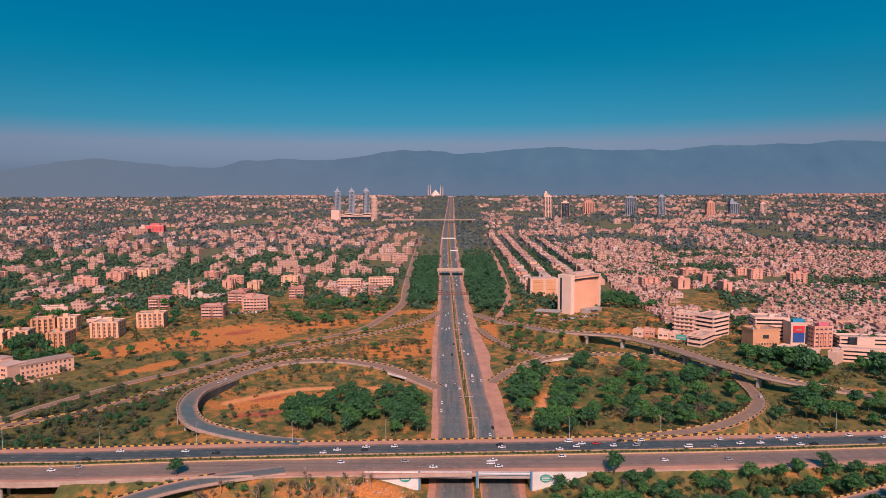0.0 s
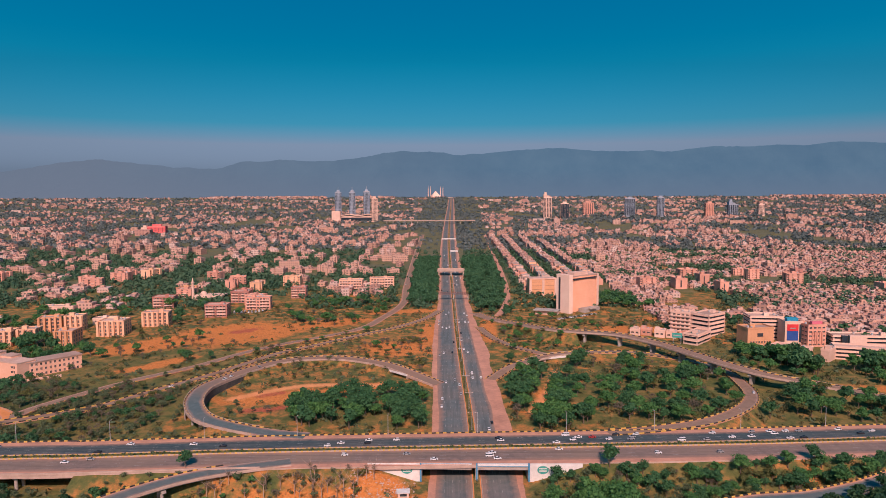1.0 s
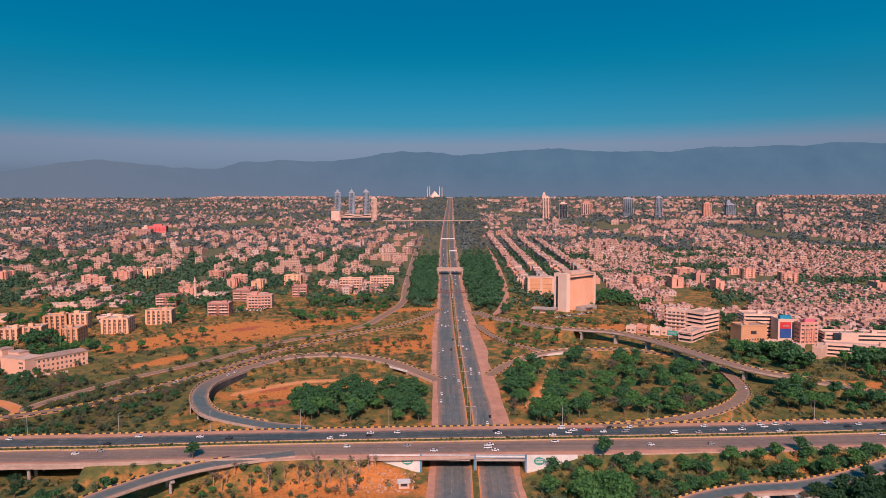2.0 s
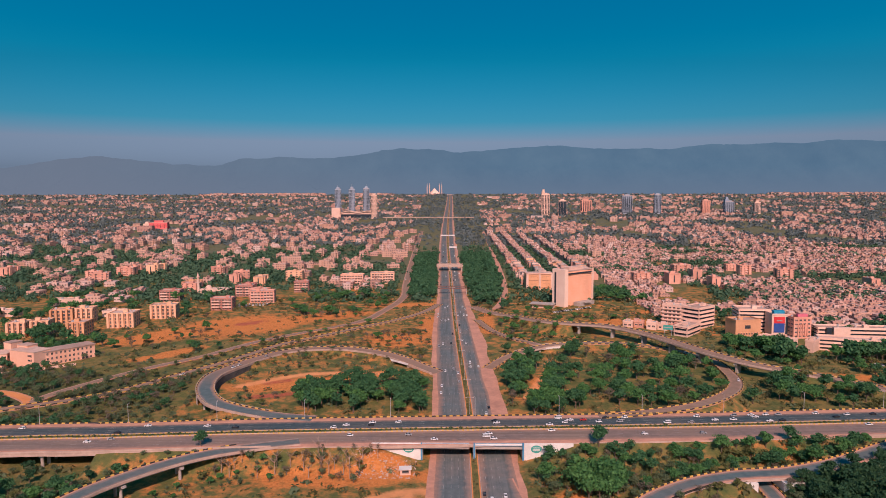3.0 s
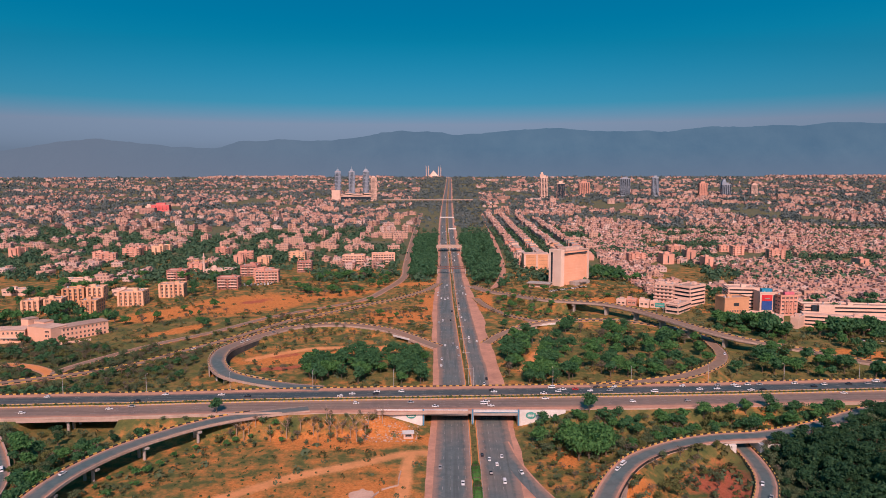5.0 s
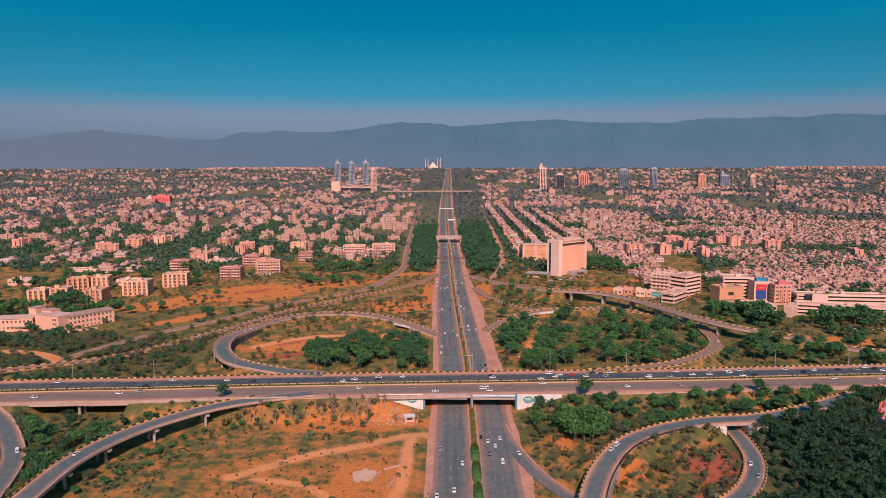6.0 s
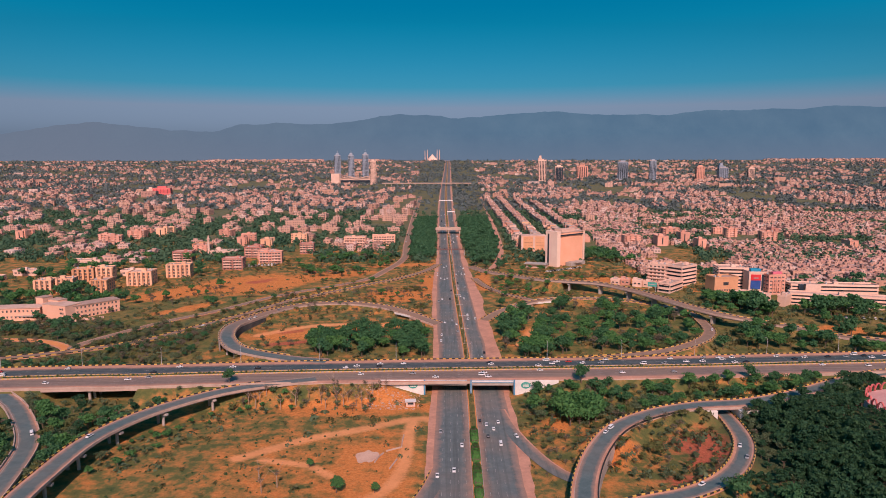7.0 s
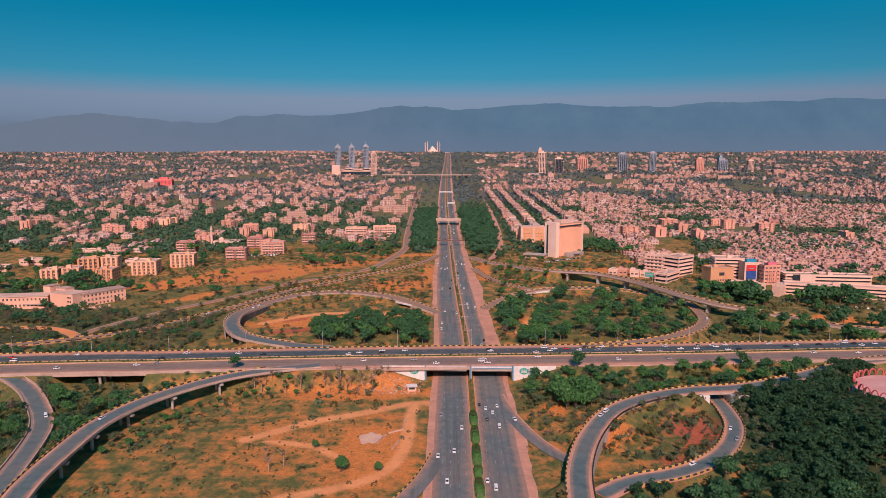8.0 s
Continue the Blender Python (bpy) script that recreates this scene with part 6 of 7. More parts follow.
def build_groves():
    grove(60, (-106, -25, 60, 116), ["dark", "broad", "dark"], 0.9, 1.4, 1, keep=lambda x, y: y < 122 + 0.05 * x)
    grove(112, (24, 178, 62, 192), ["dark", "broad", "broad", "olive", "dark", "bare"], 0.9, 1.45, 2, keep=lambda x, y: (np.abs(x - 49 - 0.317 * (y - 127)) > 5.5) & (y > 66 + 0.05 * x))
    grove(30, (28, 62, 60, 150), ["broad", "dark"], 0.9, 1.3, 3, keep=lambda x, y: np.abs(x - 49 - 0.317 * (y - 127)) > 5.5)
    grove(70, (185, 340, 62, 118), ["dark", "broad", "dark", "olive"], 0.9, 1.5, 4)
    grove(40, (160, 330, 130, 200), ["olive", "broad", "dark"], 0.7, 1.2, 5)
    grove(45, (232, 330, 165, 235), ["dark", "dark", "broad"], 1.1, 1.8, 6, keep=lambda x, y: ((x < 250) & (y < 200)) | ((x > 272) & (y < 182)))
    grove(20, (212, 246, 196, 232), ["dark", "broad"], 0.9, 1.35, 61, keep=lambda x, y: (y < 224) & (x + y < 448))
    grove(210, (-71, -28, 415, 800), ["belt"], 1.0, 1.4, 7)
    grove(260, (6, 52, 350, 800), ["belt"], 1.0, 1.5, 8, 1.0)
    grove(640, (126, 300, -190, -28), ["forest"], 0.8, 1.45, 9, keep=lambda x, y: (np.hypot(x - 214, y + 52) > 27) & ~((x < 140) & (y > -90)) & ~((np.abs(x - 204) < 34) & (y < -52) & (y > -92)))
    grove(170, (166, 245, -96, -56), ["forest"], 0.38, 0.62, 92, keep=lambda x, y: np.hypot(x - 214, y + 52) > 26)
    grove(130, (52, 140, -200, -120), ["forest", "forest", "dark"], 0.7, 1.2, 91)
    grove(80, (100, 142, -138, -100), ["forest"], 0.4, 0.75, 94, 0.8)
    grove(130, (132, 165, -112, -34), ["forest"], 0.5, 0.95, 95, 1.0, keep=lambda x, y: x > 141 + 0.16 * (y + 40))
    grove(46, (150, 225, -30, -2), ["forest", "forest", "brush"], 0.9, 1.4, 96, 0.8, keep=lambda x, y: y < 0.5 * (x - 170) - 22)
    grove(40, (-430, -280, 96, 150), ["belt"], 0.6, 1.1, 144, 1.5)
    grove(70, (28, 122, -42, -4), ["broad", "brush", "brush", "dark", "olive"], 0.55, 1.05, 10, 1.5)
    grove(10, (40, 62, -46, -26), ["broad"], 1.1, 1.5, 101, 1.0)
    grove(120, (26, 150, -46, -4), ["brush", "brush", "bare", "olive", "dark"], 0.3, 0.75, 102, 0.8)
    grove(60, (24, 60, -100, -30), ["brush", "olive", "bare"], 0.25, 0.6, 103, 0.8)
    grove(34, (118, 200, -14, 4), ["dark", "broad", "olive"], 0.6, 1.0, 11, 1.0)
    grove(30, (-232, -172, -90, -42), ["broad", "bare", "olive"], 0.8, 1.3, 12, 2.0)
    grove(26, (-330, -240, -140, -30), ["broad", "dark"], 0.8, 1.3, 121, 2.0)
    grove(26, (-125, -50, -30, -6), ["bare", "brush", "olive"], 0.4, 0.8, 13, 1.0)
    grove(24, (-118, -44, -26, -9), ["tall"], 0.7, 1.0, 131, 1.0)
    grove(3, (-92, -78, -118, -96), ["tall"], 0.7, 0.9, 135, 1.0)
    grove(90, (-165, -90, -100, -10), ["brush", "brush", "broad"], 0.2, 0.5, 136, 1.0, keep=lambda x, y: near_line(x, y, RAMPS["ramp_southwest"][0])[0] < 24)
    grove(130, (122, 150, -108, -40), ["forest", "brush", "brush"], 0.3, 0.65, 97, 0.6)
    grove(110, (-232, -160, -110, -22), ["brush", "brush", "dark", "forest"], 0.5, 1.0, 123, 1.0)
    grove(40, (-250, -170, -12, 6), ["brush", "dark"], 0.5, 0.9, 124, 0.5)
    grove(74, (58, 104, -102, -42), ["brush", "olive", "brush", "bare"], 0.3, 0.8, 132, 1.0)
    grove(16, (96, 119, -100, -46), ["olive", "brush"], 0.25, 0.5, 134, 1.0)
    grove(60, (131, 152, -88, -36), ["brush", "bare", "brush"], 0.45, 0.85, 133, 1.0)
    grove(430, (-380, -185, 30, 140), ["brush", "brush", "brush", "bare", "olive"], 0.5, 1.0, 141, 3.5)
    grove(120, (-330, -120, 30, 190), ["brush", "brush", "bare", "olive"], 0.5, 0.95, 14, 1.5)
    grove(38, (-170, -30, 150, 330), ["bare", "olive", "broad"], 0.4, 0.85, 15, 1.5)
    grove(60, (-170, -78, 320, 440), ["bare", "broad", "dark", "olive"], 0.7, 1.25, 16, 1.5)
    grove(40, (-300, -170, 200, 400), ["broad", "bare", "olive"], 0.5, 1.1, 17, 1.5, keep=lambda x, y: np.hypot((x + 200) / 60, (y - 300) / 40) > 0.8)
    grove(60, (-430, -270, 190, 420), ["dark", "broad"], 0.9, 1.5, 18, 2.0, keep=lambda x, y: ~((x > -400) & (x < -275) & (y > 225) & (y < 335)))
    grove(22, (-420, -290, 110, 150), ["dark", "bare"], 0.7, 1.1, 19, 2.0)
    grove(24, (150, 200, 395, 470), ["dark", "broad"], 1.0, 1.5, 20, 1.0)
    grove(36, (60, 200, 300, 362), ["olive", "broad", "bare"], 0.5, 1.0, 21, 1.0)
    grove(30, (25, 70, 250, 350), ["olive", "broad", "bare"], 0.5, 0.9, 22, 1.0)
    grove(130, (-420, -180, 30, 140), ["brush", "dark"], 0.4, 0.7, 142, 3.0)
    grove(50, (-420, -225, -10, 36), ["belt"], 0.5, 0.9, 143, 1.0)
    grove(34, (300, 440, 236, 300), ["belt"], 0.8, 1.4, 62, 1.0)
    grove(80, (-160, -28, 188, 262), ["bare", "brush", "olive"], 0.45, 0.85, 151, 0.5)
    grove(26, (-160, -70, 150, 190), ["bare", "olive"], 0.35, 0.7, 152, 1.0)
    grove(16, (-250, -150, 195, 250), ["dark", "bare"], 0.5, 0.9, 153, 1.0)
    grove(40, (20, 110, 222, 300), ["bare", "olive", "broad"], 0.4, 0.85, 221, 1.0)
    grove(14, (205, 300, 300, 345), ["belt"], 0.7, 1.2, 63, 1.0)
    grove(9, (-372, -346, 228, 243), ["dark"], 1.1, 1.5, 181, 1.0)
    grove(34, (-430, -300, 182, 226), ["dark", "brush", "dark"], 0.7, 1.2, 183, 1.5)
    grove(26, (-470, -395, 225, 330), ["dark", "brush"], 0.8, 1.3, 182, 1.0)
    grove(90, (136, 172, -120, -34), ["forest"], 0.45, 0.95, 93, 1.0)
    for x, y, s in ((61.5, -1.8, 1.15), (-131, -7, 0.9), (-55, -112, 0.8), (-40, -112, 0.5), (-70, -90, 0.45)):
        tree("dark" if y > -20 else "broad", x, y, land_at(x, y), s, 40, 1)


def clumps(name, x, y, z, r, h, mat, label, category, seed, per=14, leaf=0.55):
    """Bushes or far trees: each a loose lobed dome of leaf facets."""
    rng = np.random.default_rng(seed)
    n = len(x)
    i = np.arange(per)
    up = 1 - 1.35 * (i + 0.5) / per
    flat = np.sqrt(1 - up ** 2)
    tuft = np.column_stack([flat * np.cos(i * 2.39996), flat * np.sin(i * 2.39996), up])
    d = np.repeat(tuft[None], n, 0) + rng.normal(0, 0.22, (n, per, 3))
    p = d * np.stack([r, r, h], 1)[:, None, :] * rng.uniform(0.62, 1.12, (n, per, 1)) + np.stack([x, y, z], 1)[:, None, :]
    nrm = d + rng.normal(0, 0.3, d.shape)
    nrm /= np.linalg.norm(nrm, axis=2)[..., None]
    t = np.cross(nrm, rng.normal(0, 1, d.shape))
    t /= np.linalg.norm(t, axis=2)[..., None]
    b = np.cross(nrm, t)
    s = (leaf * r[:, None] * rng.uniform(0.7, 1.3, (n, per)))[..., None]
    q = np.stack([p - t * s - b * s * 0.6, p + t * s - b * s * 0.6 + nrm * s * 0.3, p + b * s * 1.1], 2)
    return tagged(facets(name, q, 3, [mat]), label, category, kind="stuff")


def build_scrub():
    rng = np.random.default_rng(12)
    x, y = pick(13000, -420, 420, -180, 440, rng)
    soil = np.zeros(len(x))
    for p in SOIL_PATCHES:
        soil = np.maximum(soil, blob(x, y, *p))
    clump = np.array([noise.fractal(Vector((a * 0.02, b * 0.02, 1)), 1.0, 2.0, 3) for a, b in zip(x, y)])
    m = clear_of_roads(x, y, 0.8) & (rng.random(len(x)) > soil * 0.9) & (clump > -0.25) & ~((x > 120) & (y < -25))
    x, y = x[m], y[m]
    r = rng.uniform(0.5, 1.9, len(x)) * np.where(clump[m] > 0.1, 1.45, 1.0)
    half = rng.random(len(x)) < 0.55
    for sel, mat, lab in ((half, SCRUB, "dry brown and olive scrub bushes"), (~half, LEAF_BRUSH, "low green bushes on rough ground")):
        clumps("scrub", x[sel], y[sel], land(x[sel], y[sel]) - 0.1, r[sel], r[sel] * 0.9, mat, lab, "bushes", 4, 16, 0.40)
    # dark tussocks dotted over the bare field
    x, y = pick(520, -150, -36, -160, -28, rng)
    m = clear_of_roads(x, y, 1.0) & (rng.random(len(x)) < np.clip((-30 - x) / 60, 0.15, 1))
    x, y = x[m], y[m]
    r = rng.uniform(0.22, 0.62, len(x))
    clumps("tussocks", x, y, land(x, y), r, r * 0.8, LEAF_FAR, "dark weed tussocks on bare soil", "weeds", 5, 10, 0.7)


def build_town_trees():
    rng = np.random.default_rng(31)
    X, Y, R = [], [], []
    for y0, y1, n, r0, r1, cut in ((400, 900, 4600, 3.0, 5.8, -0.2), (900, 1500, 4300, 3.4, 6.0, -0.2), (1500, 2400, 5600, 3.8, 6.8, -0.15), (2400, 4250, 6500, 4.5, 8.5, -0.15)):
        y = rng.uniform(y0, y1, n)
        x = rng.uniform(-0.78, 0.78, n) * (y + 367)
        c = np.array([noise.fractal(Vector((a * 0.006, b * 0.005, 20)), 1.0, 2.0, 4) for a, b in zip(x, y)])
        m = (c > cut) & clear_of_roads(x, y, 3)
        X.append(x[m]), Y.append(y[m]), R.append(rng.uniform(r0, r1, m.sum()))
    # belts along the far avenue
    for side in (-1, 1):
        y = 780 + 3370 * rng.uniform(0, 1, 150) ** 1.2
        x = np.interp(y, AVENUE[:, 1], AVENUE[:, 0]) + side * (19 + rng.uniform(0, 1, 150) ** 1.3 * (38 + 0.035 * (y - 800)))
        X.append(x), Y.append(y), R.append(rng.uniform(2.6, 4.6, 150) * (1 + (y - 800) / 4500))
    # thicker planting in the western quarter
    x, y = pick(900, -820, -230, 410, 860, rng)
    m = clear_of_roads(x, y, 3) & (np.abs(x) < 0.76 * (y + 367))
    X.append(x[m]), Y.append(y[m]), R.append(rng.uniform(3, 5.5, m.sum()))
    # lines between the terraces
    for x0 in (70, 98, 129, 161, 194):
        y = np.arange(450, 1200, 9.0) + rng.uniform(-3, 3, len(np.arange(450, 1200, 9.0)))
        m = rng.random(len(y)) < 0.75
        X.append(np.full(m.sum(), float(x0)) + rng.uniform(-1.5, 1.5, m.sum()) - (y[m] - 440) * 0.012), Y.append(y[m]), R.append(rng.uniform(2.0, 3.4, m.sum()))
    x, y, r = np.concatenate(X), np.concatenate(Y), np.concatenate(R)
    for sel, per, leaf, lab in ((y < 950, 26, 0.36, "green trees between the houses of the city"), (y >= 950, 12, 0.56, "far green trees of the city plain, paled by painted haze")):
        clumps("town_trees", x[sel], y[sel], slope(y[sel]) + r[sel] * 0.35, r[sel], r[sel] * 0.95, LEAF_TOWN if per == 26 else LEAF_HAZED, lab, "trees", 8, per, leaf)


build_town()
build_groves()
build_scrub()
build_town_trees()


# ---- vehicles ----
def profile(bm, pts, y0, y1, taper_by=0.0):
    """A side profile in x and z, carried across from y0 to y1."""
    a = [bm.verts.new((x, y0 + taper_by * (z > 0.95), z)) for x, z in pts]
    b = [bm.verts.new((x, y1 - taper_by * (z > 0.95), z)) for x, z in pts]
    n = len(pts)
    for i in range(n):
        bm.faces.new((a[i], a[(i + 1) % n], b[(i + 1) % n], b[i]))
    bm.faces.new(a[::-1])
    bm.faces.new(b)
    bmesh.ops.recalc_face_normals(bm, faces=bm.faces)
    return bm


def wheel_mesh():
    me = bpy.data.meshes.new("wheel")
    bm = bmesh.new()
    bmesh.ops.create_cone(bm, cap_ends=True, segments=10, radius1=0.33, radius2=0.33, depth=0.22)
    bmesh.ops.rotate(bm, matrix=Matrix.Rotation(math.pi / 2, 3, "X"), verts=bm.verts)
    bm.to_mesh(me)
    bm.free()
    me.materials.append(RUBBER)
    return me


WHEEL = wheel_mesh()


def car_pattern(kind, paint, word):
    label = {"saloon": "%s saloon car on the road", "hatch": "%s hatchback car on the road", "van": "%s van on the road", "bus": "%s coach on the road"}[kind] % word
    root = thing("car" if kind in ("saloon", "hatch") else kind, pose(0, -9000, 0), label, "car" if kind in ("saloon", "hatch") else kind, "traffic")
    k = {"saloon": 1.0, "hatch": 0.86, "van": 1.1, "bus": 2.2}[kind]
    if kind in ("saloon", "hatch"):
        body = [(-2.2, 0.32), (2.2, 0.32), (2.22, 0.72), (1.25, 0.92), (-1.9, 0.95), (-2.22, 0.85)] if kind == "saloon" else [(-1.9, 0.32), (2.0, 0.32), (2.05, 0.75), (1.2, 0.95), (-1.9, 0.98)]
        glass = [(1.2, 0.94), (0.45, 1.40), (-0.95, 1.42), (-1.65, 0.96)] if kind == "saloon" else [(1.2, 0.96), (0.45, 1.45), (-1.5, 1.45), (-1.85, 0.98)]
        roof = [(0.42, 1.41), (0.40, 1.46), (-0.92, 1.47), (-0.95, 1.43)] if kind == "saloon" else [(0.42, 1.455), (0.4, 1.50), (-1.48, 1.50), (-1.5, 1.455)]
        hw, wx = 0.84, 1.35 * k
    elif kind == "van":
        body, glass = [(-2.4, 0.35), (2.4, 0.35), (2.45, 0.95), (1.9, 1.15), (-2.4, 1.15)], [(1.9, 1.15), (1.3, 1.75), (-2.35, 1.75), (-2.4, 1.15)]
        roof, hw, wx = [(1.3, 1.752), (1.25, 1.95), (-2.3, 1.95), (-2.35, 1.752)], 0.88, 1.5
    else:
        body, glass = [(-5.2, 0.4), (5.2, 0.4), (5.2, 1.5), (-5.2, 1.5)], [(5.2, 1.5), (5.1, 2.5), (-5.15, 2.5), (-5.2, 1.5)]
        roof, hw, wx = [(5.1, 2.502), (5.0, 2.95), (-5.1, 2.95), (-5.15, 2.502)], 1.22, 3.4
    part("body", profile(bmesh.new(), body, -hw, hw), paint, root)
    part("cabin_glass", profile(bmesh.new(), glass, -hw + 0.04, hw - 0.04, 0.10), GLASS, root, "dark tinted windows")
    part("roof", profile(bmesh.new(), roof, -hw + 0.14, hw - 0.14), paint, root)
    for sx in (-1, 1):
        for sy in (-1, 1):
            shared("wheel", WHEEL, root, pose(sx * wx, sy * (hw - 0.1), 0.33))
    return root


def on_line(line, d, offset):
    seg = np.concatenate([[0], np.cumsum(np.linalg.norm(np.diff(line, axis=0), axis=1))])
    s = sideways(line)
    p = np.array([np.interp(d, seg, line[:, k]) for k in range(3)]) + np.array([np.interp(d, seg, s[:, k]) for k in range(3)]) * offset
    q = np.array([np.interp(d + 1, seg, line[:, k]) for k in range(3)]) + np.array([np.interp(d + 1, seg, s[:, k]) for k in range(3)]) * offset
    return p, math.degrees(math.atan2(q[1] - p[1], q[0] - p[0])), seg[-1]


def build_traffic():
    rng = random.Random(17)
    words = ("white", "black", "grey", "red")
    pats = {(k, i): car_pattern(k, CAR_PAINT[i], words[i]) for k in ("saloon", "hatch") for i in range(4)}
    pats[("van", 0)] = car_pattern("van", CAR_PAINT[0], "white")
    pats[("bus", 0)] = car_pattern("bus", CAR_PAINT[0], "white")

    def put(line, d, offset, back, lift=0.06):
        k = rng.choices(("saloon", "hatch", "van", "bus"), (50, 42, 8, 0))[0]
        i = 0 if k in ("van", "bus") else rng.choices(range(4), (64, 17, 17, 2))[0]
        p, a, _ = on_line(line, d, offset)
        copy_thing(pats[(k, i)], pose(p[0], p[1], p[2] + lift, 0, 0, a + (180 if back else 0))).scale = (0.80, 0.80, 0.85)

    def along(line, axis, lo, hi, lanes, n, back, lift, gap=9.0):
        L = crop(line, lo, hi, axis)
        total = on_line(L, 0, 0)[2]
        used = []
        for _ in range(n * 5):
            d, o = rng.uniform(2, total - 2), rng.choice(lanes)
            if all(abs(d - e) > gap or abs(o - f) > 1 for e, f in used):
                used.append((d, o))
                put(L, d, o + rng.uniform(-0.4, 0.4), back, lift)
            if len(used) >= n:
                break
    far_lanes, near_lanes = (-13.9, -10.8, -7.6, -4.4), (4.4, 7.7, 11.1, 14.4)
    along(HIGHWAY, 0, -290, 30, far_lanes, 15, True, 0.0)
    along(HIGHWAY, 0, 30, 180, far_lanes, 22, True, 0.0, 6.5)
    along(HIGHWAY, 0, 180, 330, far_lanes, 12, True, 0.0)
    along(HIGHWAY, 0, -290, 330, near_lanes, 16, False, 0.0)
    up, down = (3.4, 6.2, 9.4, 12.0), (-3.4, -6.1, -9.3, -12.7, -16.0)
    along(AVENUE, 1, -135, -6, down, 5, True, 0.07)
    along(AVENUE, 1, -135, -6, up, 8, False, 0.07)
    along(AVENUE, 1, 42, 420, down, 17, True, 0.07)
    along(AVENUE, 1, 42, 420, up, 17, False, 0.07)
    along(AVENUE, 1, 430, 1000, down[:4], 14, True, 0.07)
    along(AVENUE, 1, 430, 1000, up, 10, False, 0.07)
    for name, n in (("loop_northwest", 3), ("ramp_southwest", 1), ("loop_southwest", 2), ("loop_southeast", 2), ("inner_loop_southeast", 3), ("service_road_west", 3), ("ramp_northwest", 1), ("loop_northeast", 2)):
        L = RAMPS[name][0]
        total = on_line(L, 0, 0)[2]
        for _ in range(n):
            put(L, rng.uniform(0.3, 0.75) * total, rng.choice((-1.8, 1.8)), False, 0.03)
    put(RAMPS["slip_southeast"][0], 52, 0, False, 0.03)
    # cars parked before the tower and the offices
    for k in range(14):
        p = pats[("saloon" if k % 3 else "hatch", (0, 0, 2, 1)[k % 4])]
        x, y = 92 + 3.1 * k, 344 + 2.1 * k
        copy_thing(p, pose(x, y, land_at(x, y) + 0.05, 0, 0, 125))
    for k in range(14):
        p = pats[("saloon" if k % 3 else "hatch", (0, 2, 0, 1)[k % 4])]
        x, y = 296 + 4.2 * k, 160 - 0.6 * k
        copy_thing(p, pose(x, y, land_at(x, y) + 0.05, 0, 0, 80))
    for k in range(20):
        p = pats[("hatch" if k % 3 else "saloon", (0, 2, 0, 0, 1)[k % 5])]
        x, y = -238 + 3.4 * (k % 10) + 1.5 * (k // 10), 376 + 7.5 * (k // 10) + 0.9 * (k % 10)
        copy_thing(p, pose(x, y, land_at(x, y) + 0.05, 0, 0, 100))
    for p in pats.values():
        for o in [*p.children_recursive, p]:
            bpy.data.objects.remove(o)


# ---- street furniture and small things ----
def lamp_pattern(double):
    root = thing("street_lamp", pose(0, -9000, 0), "tall grey steel street lamp with %s" % ("two arms" if double else "one arm"), "street lamp", "lamps along the roads")
    part("pole", cyl(bmesh.new(), 0, 0, -0.5, 10.5, 0.14, 0.08, 8), STEEL, root)
    part("base", cyl(bmesh.new(), 0, 0, -0.3, 0.7, 0.28, 0.24, 8), CONCRETE, root)
    for s in ((-1, 1) if double else (1,)):
        arm = part("arm", box(*sorted((0, 2.2 * s)), -0.06, 0.06, 10.3, 10.45), STEEL, root)
        part("lantern", box(*sorted((1.6 * s, 2.5 * s)), -0.16, 0.16, 10.2, 10.295), PLASTER["white"], arm)
    return root


def build_lamps():
    two, one = lamp_pattern(True), lamp_pattern(False)
    for L, axis, lo, hi, step, o, pat, lift in ((HIGHWAY, 0, -330, 330, 46, -19.4, one, 0), (AVENUE, 1, 50, 700, 34, 0, two, 0.3)):
        C = crop(L, lo, hi, axis)
        total = on_line(C, 0, 0)[2]
        for d in np.arange(8, total, step):
            p, a, _ = on_line(C, d, o)
            copy_thing(pat, pose(p[0], p[1], p[2] + lift, 0, 0, a + (90 if o <= 0 else 270)))
    for o in [*two.children_recursive, two, *one.children_recursive, one]:
        bpy.data.objects.remove(o)


def hedge(x, y, long, wide, high, seed):
    """A clipped hedge: leaves packed over a rounded block."""
    rng = np.random.default_rng(seed)
    n = int(long * 190)
    d = rng.normal(0, 1, (n, 3))
    d[:, 2] = np.abs(d[:, 2])
    d /= (np.abs(d) ** 4).sum(1)[:, None] ** 0.25
    lump = 1 + 0.12 * np.sin(d[:, 1] * long * 0.9 + seed) + rng.uniform(-0.12, 0.06, n)
    p = d * np.array((wide / 2, long / 2, high)) * np.column_stack([lump, np.ones(n), lump])
    nrm = d + rng.normal(0, 0.4, (n, 3))
    nrm /= np.linalg.norm(nrm, axis=1)[:, None]
    t = np.cross(nrm, rng.normal(0, 1, (n, 3)))
    t /= np.linalg.norm(t, axis=1)[:, None]
    b = np.cross(nrm, t)
    s = rng.uniform(0.14, 0.3, n)[:, None]
    root = thing("hedge", pose(x, y, 0.5), "clipped bright green hedge on the avenue median", "hedge", "median hedges")
    facets("foliage", np.stack([p - t * s, p + t * s, p + b * s * 1.4], 1), 3, [LEAF_HEDGE]).parent = root
    part("stems", box(-wide * 0.38, wide * 0.38, -long * 0.45, long * 0.45, -0.3, high * 0.75), BARK, root)
    return root


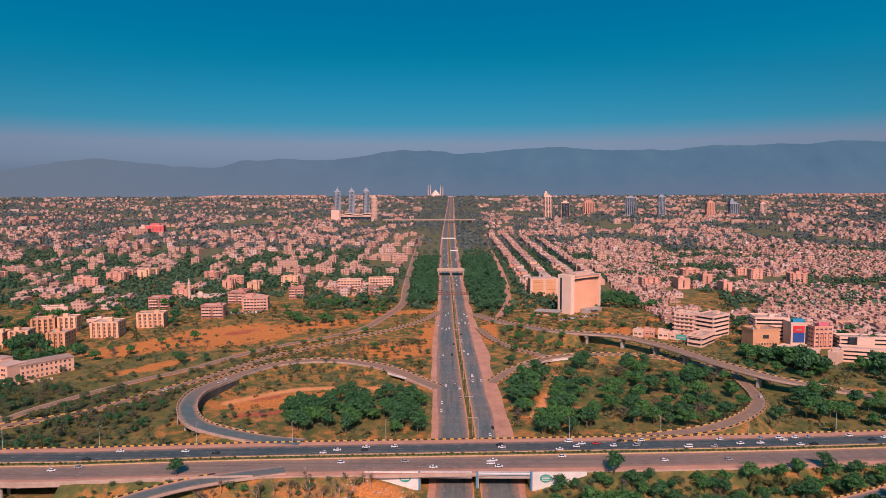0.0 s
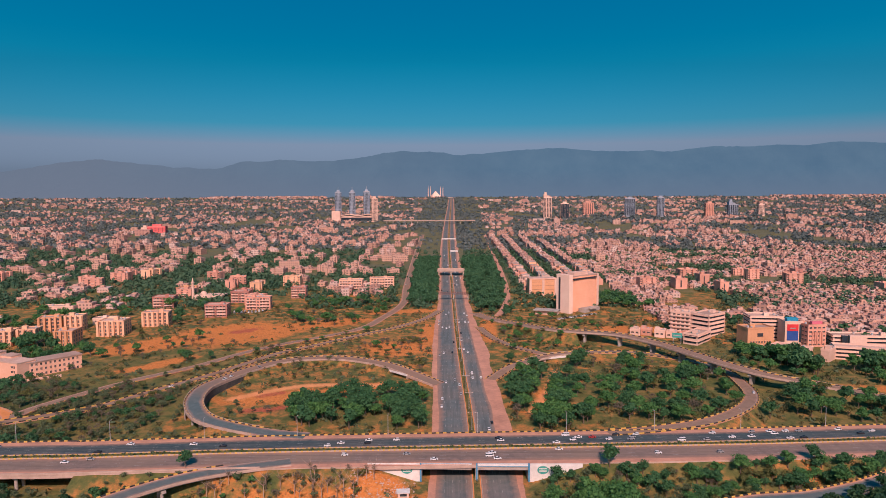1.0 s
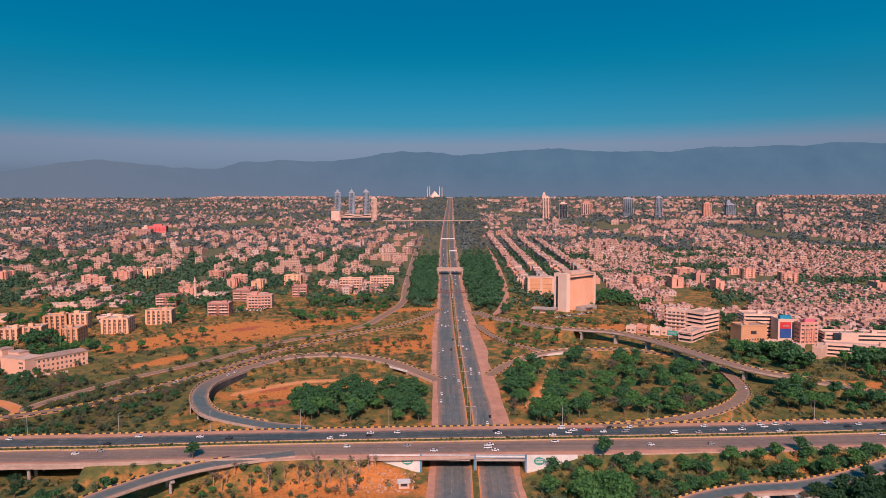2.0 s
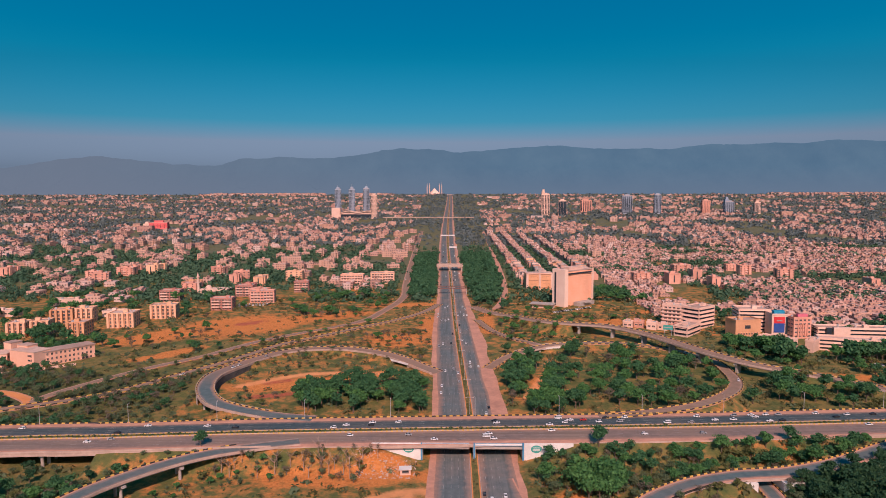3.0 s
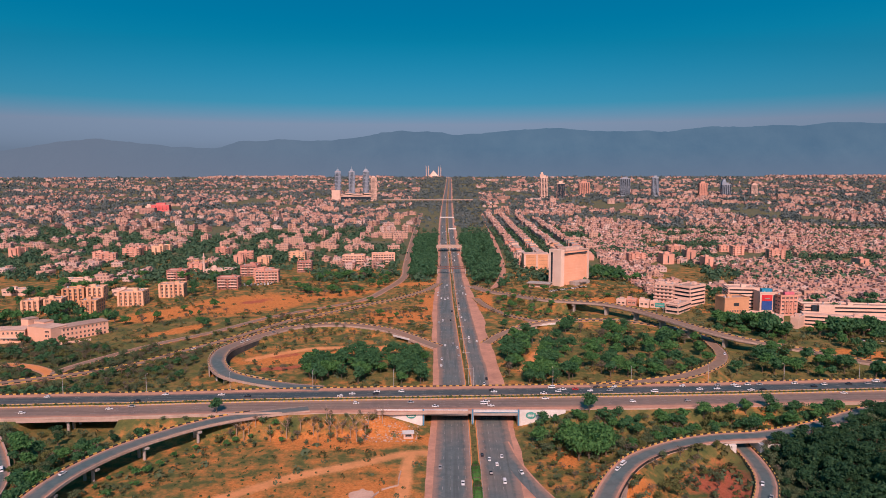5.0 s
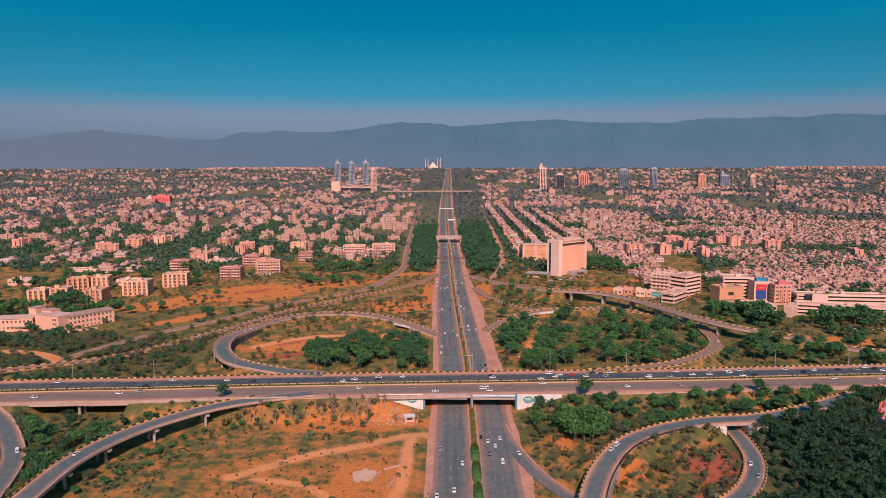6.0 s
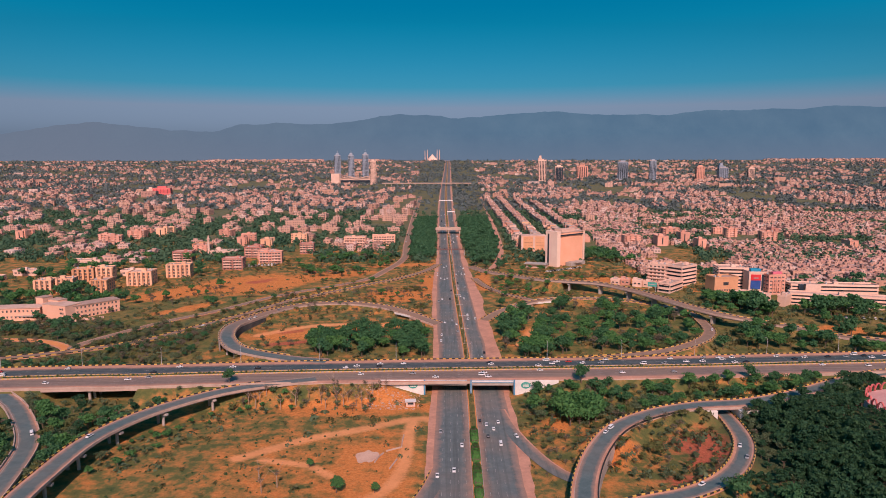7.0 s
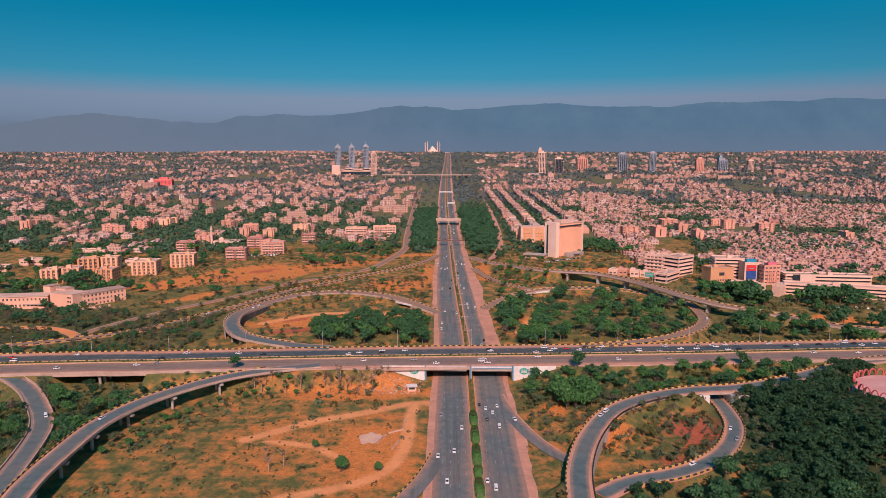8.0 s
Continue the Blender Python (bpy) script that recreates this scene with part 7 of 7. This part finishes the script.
def build_median_plants():
    for k, (y, l) in enumerate(((-60, 17), (-79, 18), (-99, 20), (-114, 8), (-127, 14))):
        hedge(0.6, y, l, 3.4, 2.3, 50 + k)
    rng = np.random.default_rng(77)
    # small shrubs in the highway median and the avenue's
    d = np.arange(0, 640, 2.6)
    C = crop(HIGHWAY, -320, 320, 0)
    pts = np.array([on_line(C, k, rng.uniform(-0.7, 0.7))[0] for k in d])
    r = rng.uniform(0.45, 0.95, len(pts))
    clumps("median_shrubs", pts[:, 0], pts[:, 1], pts[:, 2] + 0.3, r, r, LEAF_FAR, "small dark shrubs planted along the highway median", "shrubs", 6, 12, 0.6)
    C = crop(AVENUE, -50, 620, 1)
    pts = np.array([on_line(C, k, rng.uniform(-0.7, 0.7))[0] for k in np.arange(0, 650, 3.4)])
    r = rng.uniform(0.4, 1.0, len(pts))
    clumps("median_shrubs", pts[:, 0], pts[:, 1], pts[:, 2] + 0.3, r, r, SCRUB, "dusty shrubs along the avenue median", "shrubs", 7, 12, 0.6)


def build_monument():
    """Ring of pink arches round a paved terrace on the wooded hill."""
    cx, cy, r = 214, -52, 24
    z = 12.5
    root = thing("monument", pose(cx, cy, z), "circular pink terrace ringed by red arches on a wooded hill", "monument")
    pink = worn("terrace_pink", (0.50, 0.26, 0.24), (0.62, 0.36, 0.32), 0.1, 0.8)
    redp = worn("arch_red", (0.50, 0.10, 0.10), (0.62, 0.18, 0.16), 0.2, 1.0)
    part("terrace", cyl(bmesh.new(), 0, 0, -9, 0, r + 0.8, r + 0.4, 48), pink, root)
    me = bpy.data.meshes.new("arch")
    bm = bmesh.new()
    k, span, rise = 10, 4.1, 3.9
    ring = []
    for i in range(k + 1):
        a = math.pi * i / k
        c, s = math.cos(a), math.sin(a)
        ring.append([bm.verts.new((rr / 2 * c, yy, 0.1 + hh * s + 0.0)) for rr, hh, yy in ((span, rise, -0.35), (span - 0.8, rise - 0.45, -0.35), (span - 0.8, rise - 0.45, 0.35), (span, rise, 0.35))])
    for p, q in zip(ring, ring[1:]):
        for j in range(4):
            bm.faces.new((p[j], p[(j + 1) % 4], q[(j + 1) % 4], q[j]))
    bm.to_mesh(me)
    bm.free()
    me.materials.append(redp)
    n = 36
    for i in range(n):
        a = math.tau * i / n
        shared("arch", me, root, pose(r * math.cos(a), r * math.sin(a), 0, 0, 0, math.degrees(a) + 90))


def build_small_things():
    z = land_at(-30, -20)
    k = thing("kiosk", pose(-31.5, -19, z, 0, 0, 6), "small white roadside kiosk with flat roof", "kiosk")
    part("wall", box(-2.4, 2.4, -1.8, 1.8, -0.4, 2.6), PLASTER["white"], k)
    part("roof", box(-2.9, 2.9, -2.3, 2.2, 2.6, 2.85), WHITE, k)
    part("counter", box(-1.6, 1.6, -2.1, -1.8, 1.0, 1.2), CONCRETE, k)
    part("hatch", box(-1.5, 1.5, -1.86, -1.8, 1.25, 2.2), OPENING, k)
    # pale dry pond and low stone walls in the bare field
    p = thing("dry_pond", pose(-47, -80, 0), "pale dried-out mud pond in bare field", "pond", kind="structure")
    bm = bmesh.new()
    rng = random.Random(4)
    rad = [1 + 0.22 * math.sin(1.3 + 2 * math.tau * i / 22) + 0.14 * math.sin(5 * math.tau * i / 22) + rng.uniform(-0.05, 0.05) for i in range(22)]
    v = []
    for i in range(22):
        a = math.tau * i / 22
        x, y = 4.2 * rad[i] * math.cos(a), 7 * rad[i] * math.sin(a)
        v.append(bm.verts.new((x, y, land_at(x - 47, y - 80) + 0.12)))
    bm.faces.new(v)
    part("mud", bm, worn("dry_mud", (0.52, 0.31, 0.22), (0.66, 0.44, 0.33), 0.2, 1.0), p)
    for pts in ([(-43, -86), (-41.5, -80), (-40, -77)], [(-39, -75), (-36, -73), (-32.5, -71)], [(-36, -92), (-33.6, -83)], [(-32.3, -57.5), (-32.6, -64), (-32.4, -70.5)]):
        w = thing("stone_wall", Matrix(), "low broken white stone wall", "wall", "field walls")
        line = spline([(x, y, land_at(x, y)) for x, y in pts], 2.0)
        ribbon("wall", line, -0.22, 0.22, DECK_SIDE, 1.1, 0.6, w)
    # pale rubble tipped down the bank beside the bridge
    rng = np.random.default_rng(9)
    x, y = pick(420, -56, -27, -25, -5, rng)
    m = clear_of_roads(x, y, 0.5) & (np.hypot(x + 31.5, y + 19) > 4)
    x, y = x[m], y[m]
    size = 0.18 + 0.55 * rng.uniform(0, 1, len(x)) ** 3
    tip = np.array([(1, 0, 0), (0, 1, 0), (-1, 0, 0), (0, -1, 0), (0, 0, 0.8), (0, 0, -0.6)])
    p = tip[None] * rng.uniform(0.6, 1.3, (len(x), 6, 3)) * size[:, None, None] + rng.normal(0, 0.12, (len(x), 6, 3)) * size[:, None, None]
    p += np.stack([x, y, land(x, y) + 0.1], 1)[:, None]
    sides = [(i, (i + 1) % 4, 4) for i in range(4)] + [((i + 1) % 4, i, 5) for i in range(4)]
    tagged(facets("rubble", p[:, np.array(sides)], 3, [DECK_SIDE]), "pale broken rubble on the bank beside the bridge", "stones", kind="stuff")
    # billboard by the east offices
    b = thing("billboard", pose(176, 252, land_at(176, 252), 0, 0, -15), "green and white roadside billboard on steel posts", "billboard")
    part("panel", box(-4, 4, -0.15, 0.15, 5, 9), SIGN_GREEN, b)
    part("lettering_bar", box(-3, 3, -0.22, -0.155, 6.6, 7.4), MARK, b)
    for u in (-3, 3):
        part("post", box(u - 0.15, u + 0.15, -0.1, 0.15, -1, 5), STEEL, b)
    # hedge wall before the institute
    w = thing("boundary_wall", Matrix(), "white boundary wall in front of the institute", "wall")
    line = spline([(x, y, land_at(x, y)) for x, y in ((-345, 132), (-318, 140), (-285, 158))], 3.0)
    ribbon("wall", line, -0.15, 0.15, PLASTER["white"], 2.6, 1.7, w)


build_traffic()
build_lamps()
build_median_plants()
build_monument()
build_small_things()
